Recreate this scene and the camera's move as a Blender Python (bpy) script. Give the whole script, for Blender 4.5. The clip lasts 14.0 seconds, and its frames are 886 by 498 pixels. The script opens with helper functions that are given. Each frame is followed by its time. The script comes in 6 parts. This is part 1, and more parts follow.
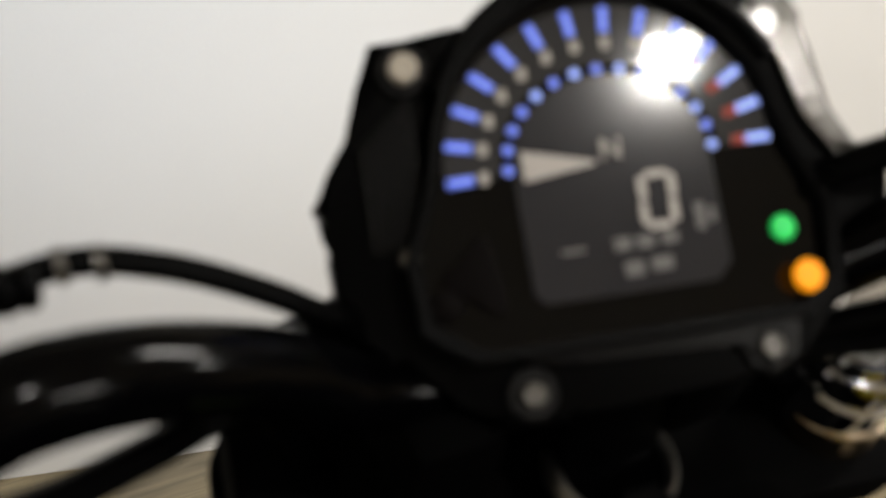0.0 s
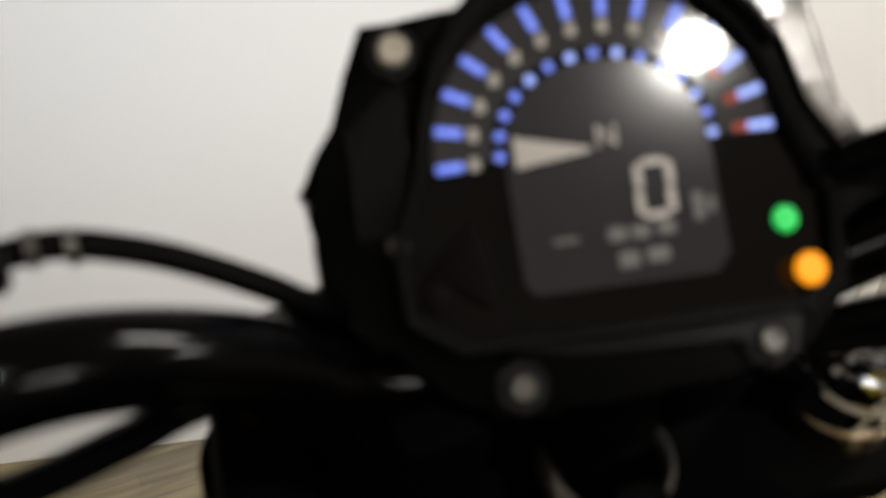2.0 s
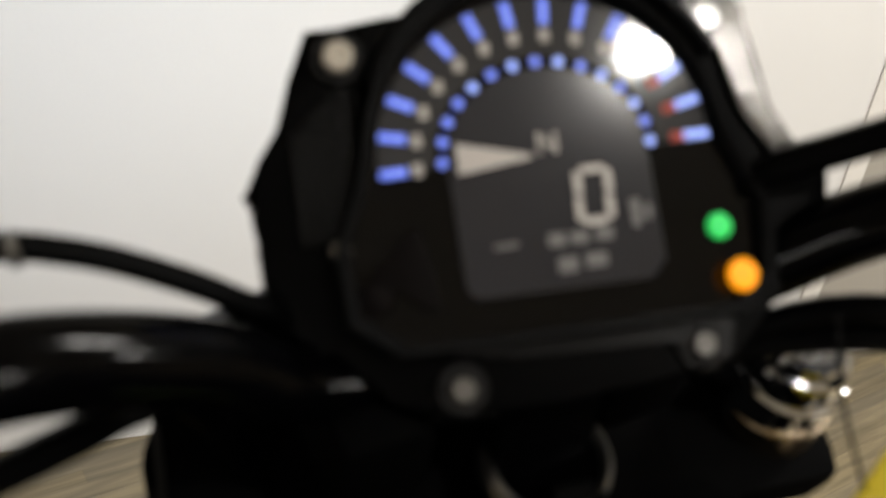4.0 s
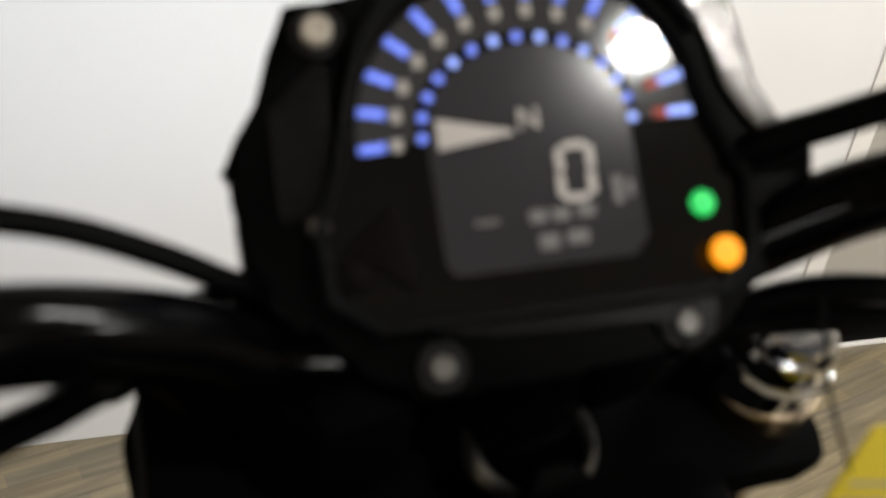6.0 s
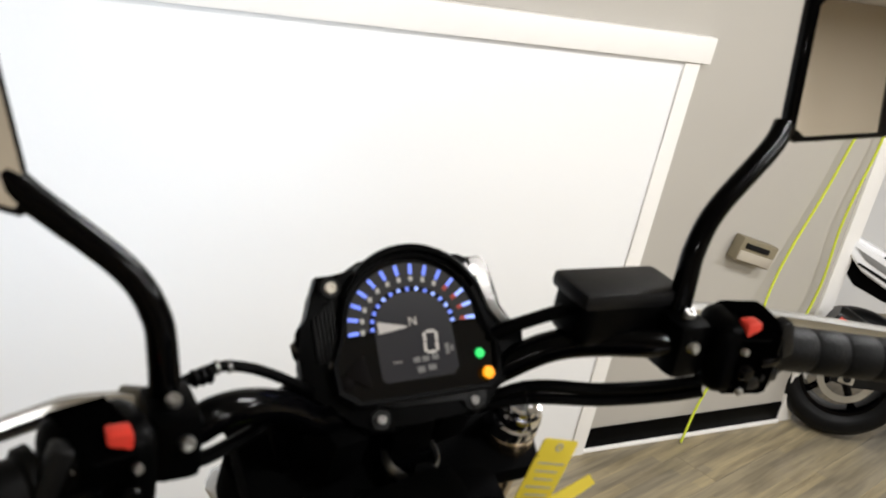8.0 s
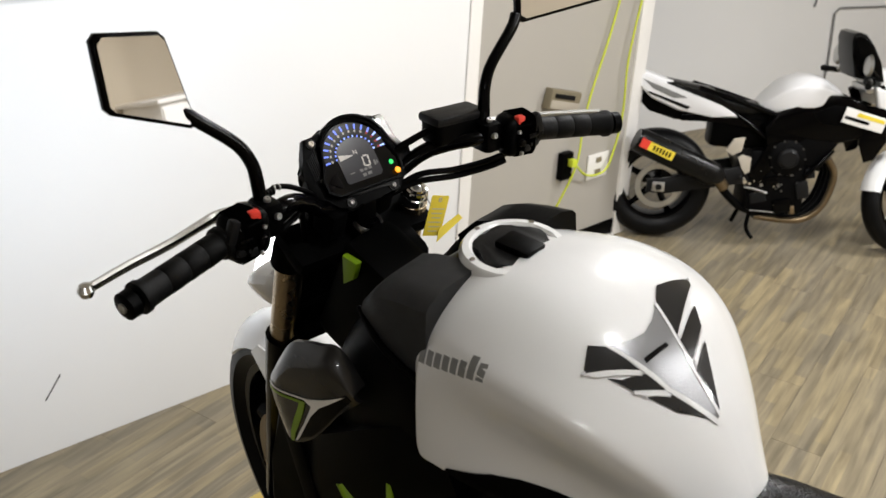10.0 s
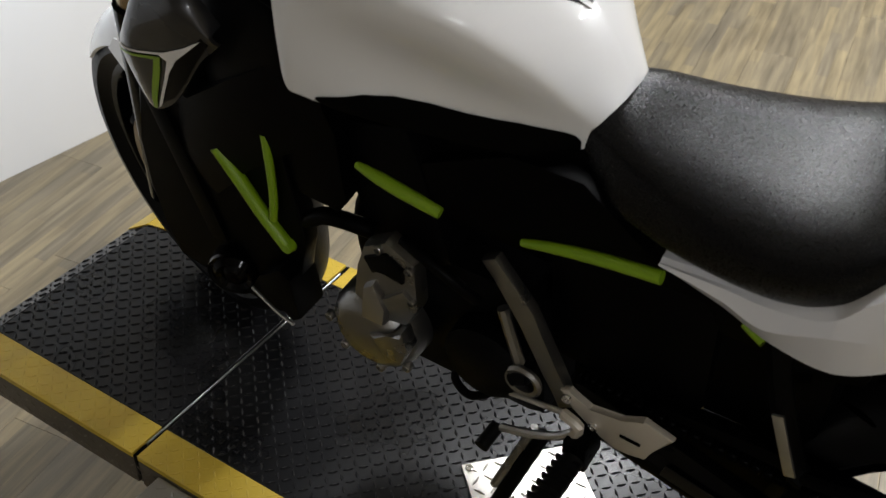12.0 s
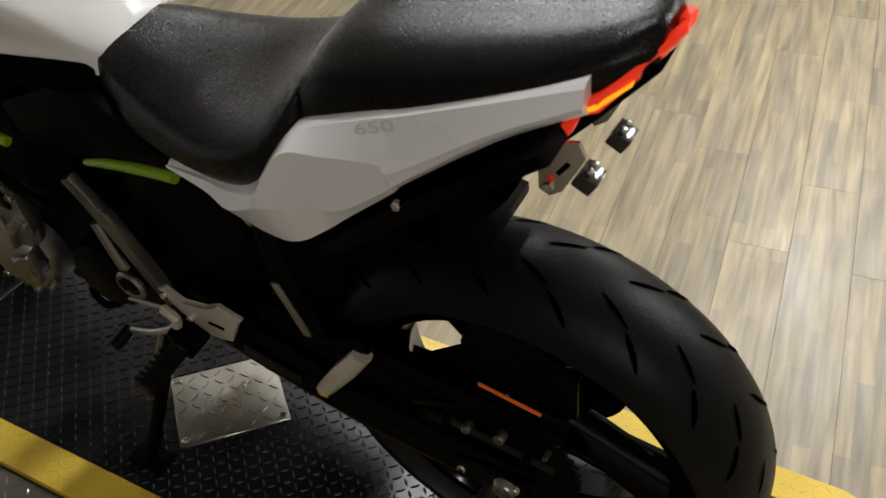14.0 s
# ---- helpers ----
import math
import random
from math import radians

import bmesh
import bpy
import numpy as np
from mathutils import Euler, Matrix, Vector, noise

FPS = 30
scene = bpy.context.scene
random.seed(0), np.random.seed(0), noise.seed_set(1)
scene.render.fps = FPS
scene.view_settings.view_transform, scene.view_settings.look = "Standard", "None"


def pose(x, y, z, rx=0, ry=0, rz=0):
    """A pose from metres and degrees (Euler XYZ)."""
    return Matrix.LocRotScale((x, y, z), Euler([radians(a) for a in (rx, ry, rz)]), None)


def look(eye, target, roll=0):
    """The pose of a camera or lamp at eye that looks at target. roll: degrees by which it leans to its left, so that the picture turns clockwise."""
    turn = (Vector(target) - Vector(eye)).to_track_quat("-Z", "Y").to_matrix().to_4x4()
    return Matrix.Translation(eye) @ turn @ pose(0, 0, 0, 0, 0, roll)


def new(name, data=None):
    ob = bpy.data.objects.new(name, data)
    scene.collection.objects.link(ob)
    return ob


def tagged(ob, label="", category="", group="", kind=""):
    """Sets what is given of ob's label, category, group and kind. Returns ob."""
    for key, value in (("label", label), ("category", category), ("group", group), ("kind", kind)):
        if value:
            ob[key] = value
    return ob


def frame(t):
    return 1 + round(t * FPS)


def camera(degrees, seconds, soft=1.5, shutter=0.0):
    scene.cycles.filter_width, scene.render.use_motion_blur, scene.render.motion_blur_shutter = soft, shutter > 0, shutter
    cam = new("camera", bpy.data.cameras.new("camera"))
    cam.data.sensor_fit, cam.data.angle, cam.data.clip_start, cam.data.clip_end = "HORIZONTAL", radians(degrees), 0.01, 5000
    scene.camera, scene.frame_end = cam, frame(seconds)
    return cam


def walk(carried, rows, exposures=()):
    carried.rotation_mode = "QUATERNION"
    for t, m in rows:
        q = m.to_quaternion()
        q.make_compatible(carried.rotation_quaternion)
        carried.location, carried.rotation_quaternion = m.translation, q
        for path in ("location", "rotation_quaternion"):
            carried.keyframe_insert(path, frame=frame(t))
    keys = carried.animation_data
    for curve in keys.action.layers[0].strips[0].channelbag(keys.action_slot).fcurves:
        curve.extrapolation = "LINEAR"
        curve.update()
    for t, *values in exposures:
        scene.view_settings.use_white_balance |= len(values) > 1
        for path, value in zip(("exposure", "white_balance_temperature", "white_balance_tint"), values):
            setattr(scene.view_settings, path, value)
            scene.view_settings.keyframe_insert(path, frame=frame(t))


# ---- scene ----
cam = camera(48.1, 14.0)
cam.data.dof.use_dof, cam.data.dof.focus_distance, cam.data.dof.aperture_fstop = True, 1.6, 9.0
PATH = [
    (0, (-0.2948, 0.9229, 1.1797), (0.3642, 2.5474, 0.2170), 6.50),
    (0.5, (-0.2879, 0.9271, 1.1815), (0.2988, 2.6029, 0.2609), 5.86),
    (1, (-0.2920, 0.9250, 1.1811), (0.3101, 2.5974, 0.2644), 5.55),
    (1.5, (-0.2958, 0.9337, 1.1770), (0.3288, 2.5945, 0.2541), 6.62),
    (2, (-0.2833, 0.9257, 1.1769), (0.3260, 2.5551, 0.1902), 6.41),
    (2.5, (-0.2822, 0.9223, 1.1825), (0.3873, 2.5320, 0.2024), 7.34),
    (5, (-0.2798, 0.9229, 1.1788), (0.4148, 2.5157, 0.1888), 8.70),
    (5.5, (-0.2740, 0.9190, 1.1769), (0.3961, 2.5289, 0.1975), 8.24),
    (6, (-0.2765, 0.9205, 1.1755), (0.4233, 2.5131, 0.1886), 8.49),
    (6.5, (-0.2827, 0.9128, 1.1849), (0.4318, 2.5076, 0.2122), 8.22),
    (7, (-0.3152, 0.8840, 1.2105), (0.4661, 2.4717, 0.2784), 8.26),
    (7.5, (-0.3710, 0.8049, 1.2779), (0.6492, 2.3202, 0.4637), 12.28),
    (7.7, (-0.4137, 0.7387, 1.3157), (0.6199, 2.2870, 0.5847), 13.07),
    (9.8, (-0.9595, 0.1325, 1.5589), (0.2607, 1.4888, 0.7394), 3.09),
    (10, (-0.9494, 0.1365, 1.5383), (0.3041, 1.4420, 0.6872), 3.31),
    (10.5, (-0.9428, 0.1364, 1.4855), (0.3151, 1.3508, 0.5144), 3.39),
    (11, (-0.9302, 0.1215, 1.4385), (0.3084, 1.2480, 0.3446), 3.91),
    (11.5, (-0.9205, 0.1107, 1.3987), (0.2854, 1.1615, 0.1980), 1.98),
    (12, (-0.9381, 0.0903, 1.3714), (0.2752, 1.0713, 0.1203), 1.16),
    (12.5, (-0.9451, 0.0316, 1.3611), (0.3651, 0.8165, 0.0699), 0.30),
    (13, (-0.91, -0.044, 1.363), (0.468, 0.489, 0.015), 1.6),
    (13.5, (-0.847, -0.234, 1.352), (0.53, 0.291, 0.0), -1.3),
    (14, (-0.786, -0.473, 1.424), (0.436, 0.447, 0.135), -2.4),
]
walk(cam, [(t, look(eye, target, roll)) for t, eye, target, roll in PATH],
     [(0, -0.38, 6850, 10), (2.5, -0.33, 6850, 10), (5.6, -0.18, 6850, 10), (6.5, -0.14, 6350, 10), (7.3, 0.0, 6420, 10), (10.2, -0.02, 6420, 10), (11.2, 0.12, 6350, 10), (12.5, -0.1, 6150, 10), (13.4, -0.08, 6480, 10), (14.0, -0.05, 6420, 10)])

# ---- world and light ----
world = bpy.data.worlds.new("world")
scene.world = world
world.use_nodes = True
world.node_tree.nodes["Background"].inputs[0].default_value = (0.9, 0.92, 1.0, 1)
world.node_tree.nodes["Background"].inputs[1].default_value = 0.02


def area_lamp(name, m, sx, sy, watts, colour=(1.0, 0.99, 0.975)):
    data = bpy.data.lights.new(name, "AREA")
    data.shape, data.size, data.size_y, data.energy, data.color = "RECTANGLE", sx, sy, watts, colour
    ob = new(name, data)
    ob.matrix_world = m
    return ob


# ---- materials ----
def material(name, colour, rough=0.5, metal=0.0, vary=0.12, scale=8.0, bump=0.0, bump_scale=200.0, coat=0.0, wear=0.0, emit=0.0, spec=0.5):
    m = bpy.data.materials.new(name)
    m.use_nodes = True
    nt = m.node_tree
    b = nt.nodes["Principled BSDF"]
    b.inputs["Roughness"].default_value = rough
    b.inputs["Metallic"].default_value = metal
    b.inputs["Coat Weight"].default_value = coat
    b.inputs["Coat Roughness"].default_value = 0.06
    b.inputs["Specular IOR Level"].default_value = spec
    co = nt.nodes.new("ShaderNodeTexCoord")
    big = nt.nodes.new("ShaderNodeTexNoise")
    big.inputs["Scale"].default_value, big.inputs["Detail"].default_value = scale, 6
    nt.links.new(co.outputs["Object"], big.inputs["Vector"])
    fine = nt.nodes.new("ShaderNodeTexNoise")
    fine.inputs["Scale"].default_value, fine.inputs["Detail"].default_value = bump_scale, 3
    nt.links.new(co.outputs["Object"], fine.inputs["Vector"])
    ramp = nt.nodes.new("ShaderNodeMix")
    ramp.data_type = "RGBA"
    c = Vector(colour)
    ramp.inputs[6].default_value = (*(c * (1 - vary)), 1)
    ramp.inputs[7].default_value = (*[min(1, v * (1 + vary)) for v in c], 1)
    nt.links.new(big.outputs["Fac"], ramp.inputs[0])
    nt.links.new(ramp.outputs[2], b.inputs["Base Color"])
    rr = nt.nodes.new("ShaderNodeMapRange")
    rr.inputs[1].default_value, rr.inputs[2].default_value = 0.3, 0.7
    rr.inputs[3].default_value, rr.inputs[4].default_value = max(0.02, rough * (0.85 - wear)), min(1, rough * (1.15 + wear))
    nt.links.new(big.outputs["Fac"], rr.inputs[0])
    nt.links.new(rr.outputs[0], b.inputs["Roughness"])
    if bump:
        bn = nt.nodes.new("ShaderNodeBump")
        bn.inputs["Strength"].default_value, bn.inputs["Distance"].default_value = bump, 0.002
        nt.links.new(fine.outputs["Fac"], bn.inputs["Height"])
        nt.links.new(bn.outputs["Normal"], b.inputs["Normal"])
    if emit:
        b.inputs["Emission Color"].default_value = (*colour, 1)
        b.inputs["Emission Strength"].default_value = emit
    return m


def wood_floor():
    m = material("vinyl_plank", (0.34, 0.27, 0.17), 0.42, vary=0.2, scale=3)
    nt = m.node_tree
    b = nt.nodes["Principled BSDF"]
    co = nt.nodes.new("ShaderNodeNewGeometry")
    info = nt.nodes.new("ShaderNodeObjectInfo")
    mp = nt.nodes.new("ShaderNodeMapping")
    mp.inputs["Scale"].default_value = (1.9, 22.0, 1.0)
    flat = nt.nodes.new("ShaderNodeMapping")
    flat.inputs["Rotation"].default_value = (0, 0, radians(-14.5))
    nt.links.new(co.outputs["Position"], flat.inputs["Vector"])
    nt.links.new(flat.outputs[0], mp.inputs["Vector"])
    off = nt.nodes.new("ShaderNodeVectorMath")
    off.operation = "ADD"
    sc = nt.nodes.new("ShaderNodeMath")
    sc.operation, sc.inputs[1].default_value = "MULTIPLY", 37.0
    nt.links.new(info.outputs["Random"], sc.inputs[0])
    nt.links.new(mp.outputs[0], off.inputs[0])
    nt.links.new(sc.outputs[0], off.inputs[1])
    grain = nt.nodes.new("ShaderNodeTexNoise")
    grain.inputs["Scale"].default_value, grain.inputs["Detail"].default_value, grain.inputs["Distortion"].default_value = 1.8, 9, 0.25
    nt.links.new(off.outputs[0], grain.inputs["Vector"])
    r = nt.nodes.new("ShaderNodeValToRGB")
    e = r.color_ramp.elements
    e[0].position, e[0].color = 0.30, (0.148, 0.124, 0.082, 1)
    e[1].position, e[1].color = 0.70, (0.305, 0.256, 0.164, 1)
    mid = e.new(0.5)
    mid.color = (0.222, 0.187, 0.124, 1)
    nt.links.new(grain.outputs["Fac"], r.inputs[0])
    # printed staves of differing tint
    staves = nt.nodes.new("ShaderNodeTexBrick")
    staves.offset, staves.offset_frequency, staves.squash = 0.37, 2, 1.0
    for key, v in (("Scale", 1.0), ("Mortar Size", 0.0008), ("Mortar Smooth", 0.4), ("Brick Width", 0.41), ("Row Height", 0.0445), ("Bias", 0.0)):
        staves.inputs[key].default_value = v
    staves.inputs["Color1"].default_value = (0.82, 0.83, 0.88, 1)
    staves.inputs["Color2"].default_value = (1.17, 1.13, 1.02, 1)
    staves.inputs["Mortar"].default_value = (0.80, 0.79, 0.77, 1)
    nt.links.new(flat.outputs[0], staves.inputs["Vector"])
    tint = nt.nodes.new("ShaderNodeMix")
    tint.data_type, tint.blend_type = "RGBA", "MULTIPLY"
    tint.inputs[0].default_value = 1.0
    nt.links.new(r.outputs[0], tint.inputs[6])
    nt.links.new(staves.outputs["Color"], tint.inputs[7])
    hs = nt.nodes.new("ShaderNodeHueSaturation")
    val = nt.nodes.new("ShaderNodeMapRange")
    val.inputs[3].default_value, val.inputs[4].default_value = 0.92, 1.08
    nt.links.new(info.outputs["Random"], val.inputs[0])
    nt.links.new(val.outputs[0], hs.inputs["Value"])
    nt.links.new(tint.outputs[2], hs.inputs["Color"])
    nt.links.new(hs.outputs[0], b.inputs["Base Color"])
    bn = nt.nodes.new("ShaderNodeBump")
    bn.inputs["Strength"].default_value, bn.inputs["Distance"].default_value = 0.15, 0.002
    nt.links.new(grain.outputs["Fac"], bn.inputs["Height"])
    nt.links.new(bn.outputs["Normal"], b.inputs["Normal"])
    return m


WHITE = material("pearl_white_paint", (0.80, 0.80, 0.80), 0.22, vary=0.02, scale=3, coat=0.7)
TAILWHITE = material("tail_silver_white_paint", (0.78, 0.78, 0.80), 0.3, vary=0.02, scale=3, coat=0.5)
BLACK = material("satin_black_plastic", (0.0009, 0.0009, 0.0010), 0.38, vary=0.2, bump=0.12, bump_scale=900, spec=0.04)
GLOSS = material("gloss_black_paint", (0.0008, 0.0008, 0.0010), 0.12, vary=0.1, spec=0.10)
GREY = material("dark_grey_plastic", (0.007, 0.007, 0.0074), 0.40, vary=0.15, bump=0.2, bump_scale=700, spec=0.16)
CHARCOAL = material("charcoal_metallic_paint", (0.020, 0.020, 0.022), 0.28, metal=0.4, coat=0.5)
SEAT = material("seat_vinyl", (0.0018, 0.0018, 0.0020), 0.28, vary=0.05, scale=420, bump=0.26, bump_scale=540, spec=0.20)
RUBBER = material("tyre_rubber", (0.0036, 0.0036, 0.0038), 0.42, vary=0.25, scale=14, bump=0.25, bump_scale=300, spec=0.13)
GRIPRUB = material("grip_rubber", (0.002, 0.002, 0.002), 0.5, vary=0.15, bump=0.3, bump_scale=500, spec=0.12)
GREEN = material("lime_green_paint", (0.19, 0.33, 0.006), 0.33, vary=0.08, coat=0.3)
ALU = material("brushed_aluminium", (0.55, 0.55, 0.54), 0.34, metal=1.0, vary=0.1, bump=0.1, bump_scale=600)
CAST = material("cast_aluminium", (0.26, 0.255, 0.245), 0.30, metal=0.95, vary=0.2, bump=0.25, bump_scale=350)
CASTLIT = material("cast_aluminium_lit", (0.40, 0.395, 0.385), 0.32, metal=0.95, vary=0.2, bump=0.25, bump_scale=350)
MATTBLACK = material("matt_black_casting", (0.0010, 0.0010, 0.0011), 0.75, vary=0.2, bump=0.2, bump_scale=500, spec=0.03)
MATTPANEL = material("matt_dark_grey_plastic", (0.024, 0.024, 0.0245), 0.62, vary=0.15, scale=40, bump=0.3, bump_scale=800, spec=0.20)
DKCAST = material("dark_cast_engine", (0.0014, 0.0014, 0.0016), 0.45, vary=0.25, bump=0.35, bump_scale=300, spec=0.06)
CHROME = material("chrome", (0.75, 0.75, 0.75), 0.1, metal=1.0, vary=0.03)
GOLD = material("fork_tube_bronze", (0.52, 0.42, 0.30), 0.25, metal=1.0, vary=0.05)
HEEL = material("worn_heel_plate", (0.52, 0.475, 0.40), 0.40, metal=0.35, vary=0.12, bump=0.2, bump_scale=300)
DECK = material("black_deck_paint", (0.0060, 0.0060, 0.0068), 0.30, vary=0.35, scale=6, bump=0.12, bump_scale=150, wear=0.15, spec=0.26)
YELLOW = material("yellow_deck_paint", (0.52, 0.36, 0.025), 0.45, vary=0.25, scale=9, bump=0.25, bump_scale=150)
SKIRT = material("worn_tread_plate_edge", (0.12, 0.105, 0.085), 0.42, metal=0.5, vary=0.3, scale=12, bump=0.2, bump_scale=200)
STEELPL = material("bare_tread_plate", (0.30, 0.287, 0.258), 0.30, metal=1.0, vary=0.2, scale=9, bump=0.10, bump_scale=200)
WALL = material("white_wall_paint", (0.78, 0.78, 0.78), 0.6, vary=0.03, scale=1.2, bump=0.06, bump_scale=90)
SIDEWALL = material("grey_white_wall_paint", (0.43, 0.405, 0.365), 0.7, vary=0.04, scale=1.5, bump=0.1, bump_scale=90)
TRIM = material("white_trim_paint", (0.82, 0.80, 0.77), 0.4, vary=0.03)
CEIL = material("ceiling_tile", (0.72, 0.70, 0.66), 0.8, vary=0.05, bump=0.2, bump_scale=120)
BLACKHOLE = material("black_void", (0.0006, 0.0006, 0.0006), 0.9, spec=0.0)
LCD = material("lcd_glass", (0.030, 0.030, 0.036), 0.12, vary=0.05)
DIALBLACK = material("dial_black", (0.003, 0.003, 0.0035), 0.06, vary=0.1, spec=0.3)
DIALGREY = material("dial_grey_band", (0.05, 0.05, 0.052), 0.07, vary=0.1, spec=0.4)
FAINTSEG = material("faint_lcd_segments", (0.13, 0.127, 0.125), 0.4, emit=0.1)
LCDMARK = material("lcd_lit_segments", (0.46, 0.43, 0.40), 0.4, emit=0.16)
BLUE = material("blue_tach_lamp", (0.16, 0.25, 1.0), 0.4, emit=0.85)
BLUE2 = material("bright_blue_lamp", (0.28, 0.40, 1.0), 0.4, emit=1.2)
AMBER = material("amber_lamp", (1.0, 0.34, 0.005), 0.4, emit=1.1)
REDLAMP = material("unlit_warning_lamp", (0.004, 0.003, 0.003), 0.6, spec=0.05)
GREENLAMP = material("green_neutral_lamp", (0.01, 0.70, 0.13), 0.4, emit=0.7)
DIALWHITE = material("dial_numerals", (0.55, 0.52, 0.48), 0.5)
DIALRED = material("dial_red_marks", (0.5, 0.05, 0.03), 0.5)
RED = material("red_switch", (0.75, 0.05, 0.03), 0.4)
REDLENS = material("red_lens", (0.75, 0.03, 0.01), 0.12, emit=0.5, coat=0.5)
ORANGE = material("orange_strip", (0.85, 0.16, 0.02), 0.35)
TAG = material("yellow_paper", (0.80, 0.62, 0.04), 0.6, vary=0.05)
CORD = material("yellow_green_cord", (0.58, 0.66, 0.04), 0.5)
BEIGE = material("beige_plastic", (0.20, 0.17, 0.11), 0.5)
MIRROR = material("mirror_glass", (0.85, 0.85, 0.85), 0.015, metal=1.0, vary=0.0)
FAINT = material("faint_grey_numerals", (0.60, 0.585, 0.57), 0.4)
LOGO = material("grey_lettering", (0.20, 0.20, 0.20), 0.4)
PADGREY = material("tank_pad_grey", (0.24, 0.24, 0.25), 0.3, metal=0.4, bump=0.15, bump_scale=500)
PADCLEAR = material("tank_pad_clear_rim", (0.78, 0.78, 0.79), 0.15, coat=0.6)
PADBLACK = material("tank_pad_black", (0.012, 0.013, 0.016), 0.14, coat=0.6)
AMBER_REFL = material("amber_reflector", (0.8, 0.25, 0.02), 0.3)
HEADL = material("headlight_glass", (1.0, 1.0, 1.0), 0.2, emit=6.0)
CARBON = material("carbon_sleeve", (0.004, 0.004, 0.004), 0.3, spec=0.2)
POLISHED = material("polished_aluminium", (0.82, 0.81, 0.79), 0.22, metal=1.0, vary=0.08)
BEIGEWALL = material("warm_beige_wall_paint", (0.50, 0.43, 0.33), 0.7, vary=0.04, scale=1.0)
BRONZE = material("heat_tinted_steel", (0.22, 0.165, 0.10), 0.38, metal=1.0, vary=0.3, scale=14)
PLANK = wood_floor()


# ---- mesh helpers ----
def part(name, bm, mat, parent=None, label="", smooth=True):
    bmesh.ops.remove_doubles(bm, verts=bm.verts, dist=1e-5)
    bmesh.ops.recalc_face_normals(bm, faces=bm.faces)
    me = bpy.data.meshes.new(name)
    bm.to_mesh(me)
    bm.free()
    me.materials.append(mat)
    if smooth:
        me.polygons.foreach_set("use_smooth", [True] * len(me.polygons))
        me.set_sharp_from_angle(angle=radians(38))
    ob = new(name, me)
    if parent is not None:
        ob.parent = parent
    if label:
        ob["label"] = label
    return ob


def thing(name, label, category, m=Matrix(), group="", kind=""):
    e = new(name)
    e.empty_display_size = 0.1
    e.matrix_world = m
    return tagged(e, label, category, group, kind)


def spline(pts, n=8):
    """A smooth line through the points."""
    P = [Vector(p) for p in pts]
    out = []
    for i in range(len(P) - 1):
        a, b, c, d = P[max(0, i - 1)], P[i], P[i + 1], P[min(len(P) - 1, i + 2)]
        for k in range(n):
            t = k / n
            out.append(0.5 * ((2 * b) + (c - a) * t + (2 * a - 5 * b + 4 * c - d) * t * t + (3 * b - a - 3 * c + d) * t ** 3))
    out.append(P[-1])
    return out


def skin(bm, rings, cap=True, closed=False):
    vs = [[bm.verts.new(p) for p in r] for r in rings]
    n = len(vs[0])
    pairs = list(zip(vs, vs[1:])) + ([(vs[-1], vs[0])] if closed else [])
    for a, b in pairs:
        for i in range(n):
            bm.faces.new((a[i], a[(i + 1) % n], b[(i + 1) % n], b[i]))
    if cap and not closed:
        bm.faces.new(vs[0][::-1])
        bm.faces.new(vs[-1])
    return bm


def tube(bm, pts, r, seg=10, flat=1.0, cap=True):
    """A tube along the points; r is one radius or one for each point."""
    P = [Vector(p) for p in pts]
    rs = r if isinstance(r, (list, tuple)) else [r] * len(P)
    if len(rs) != len(P):
        stops = [i * (len(rs) - 1) / (len(P) - 1) for i in range(len(P))]
        rs = [rs[int(u)] + (rs[min(int(u) + 1, len(rs) - 1)] - rs[int(u)]) * (u - int(u)) for u in stops]
    rings, up = [], None
    for i, p in enumerate(P):
        d = (P[min(i + 1, len(P) - 1)] - P[max(i - 1, 0)]).normalized()
        if up is None:
            up = d.orthogonal().normalized()
        up = (up - d * up.dot(d)).normalized()
        side = d.cross(up)
        rings.append([p + rs[i] * (math.cos(a) * up + flat * math.sin(a) * side) for a in (2 * math.pi * k / seg for k in range(seg))])
    return skin(bm, rings, cap)


def tubed(name, pts, r, mat, parent, label="", seg=10, n=6, flat=1.0):
    bm = bmesh.new()
    P = spline(pts, n) if n > 1 and len(pts) > 2 else pts
    tube(bm, P, r, seg, flat)
    return part(name, bm, mat, parent, label)


def box(bm, sx, sy, sz, m=Matrix(), bevel=0.0, seg=2):
    g = bmesh.ops.create_cube(bm, size=1.0, matrix=m @ Matrix.Diagonal((sx, sy, sz, 1)))
    if bevel:
        es = list({e for v in g["verts"] for e in v.link_edges})
        bmesh.ops.bevel(bm, geom=es, offset=bevel, segments=seg, profile=0.6, affect="EDGES")
    return bm


def boxed(name, size, m, mat, parent=None, label="", bevel=0.003, seg=2):
    return part(name, box(bmesh.new(), *size, m, bevel, seg), mat, parent, label)


def slab(bm, outline, thick, m=Matrix(), bevel=0.0, seg=2):
    """A flat outline (x, y) drawn out by thick along z, centred."""
    lo = [bm.verts.new(m @ Vector((x, y, -thick / 2))) for x, y in outline]
    hi = [bm.verts.new(m @ Vector((x, y, thick / 2))) for x, y in outline]
    n = len(lo)
    f = [bm.faces.new(lo[::-1]), bm.faces.new(hi)]
    for i in range(n):
        f.append(bm.faces.new((lo[i], lo[(i + 1) % n], hi[(i + 1) % n], hi[i])))
    if bevel:
        es = [e for e in f[0].edges] + [e for e in f[1].edges]
        bmesh.ops.bevel(bm, geom=es, offset=bevel, segments=seg, profile=0.6, affect="EDGES")
    return bm


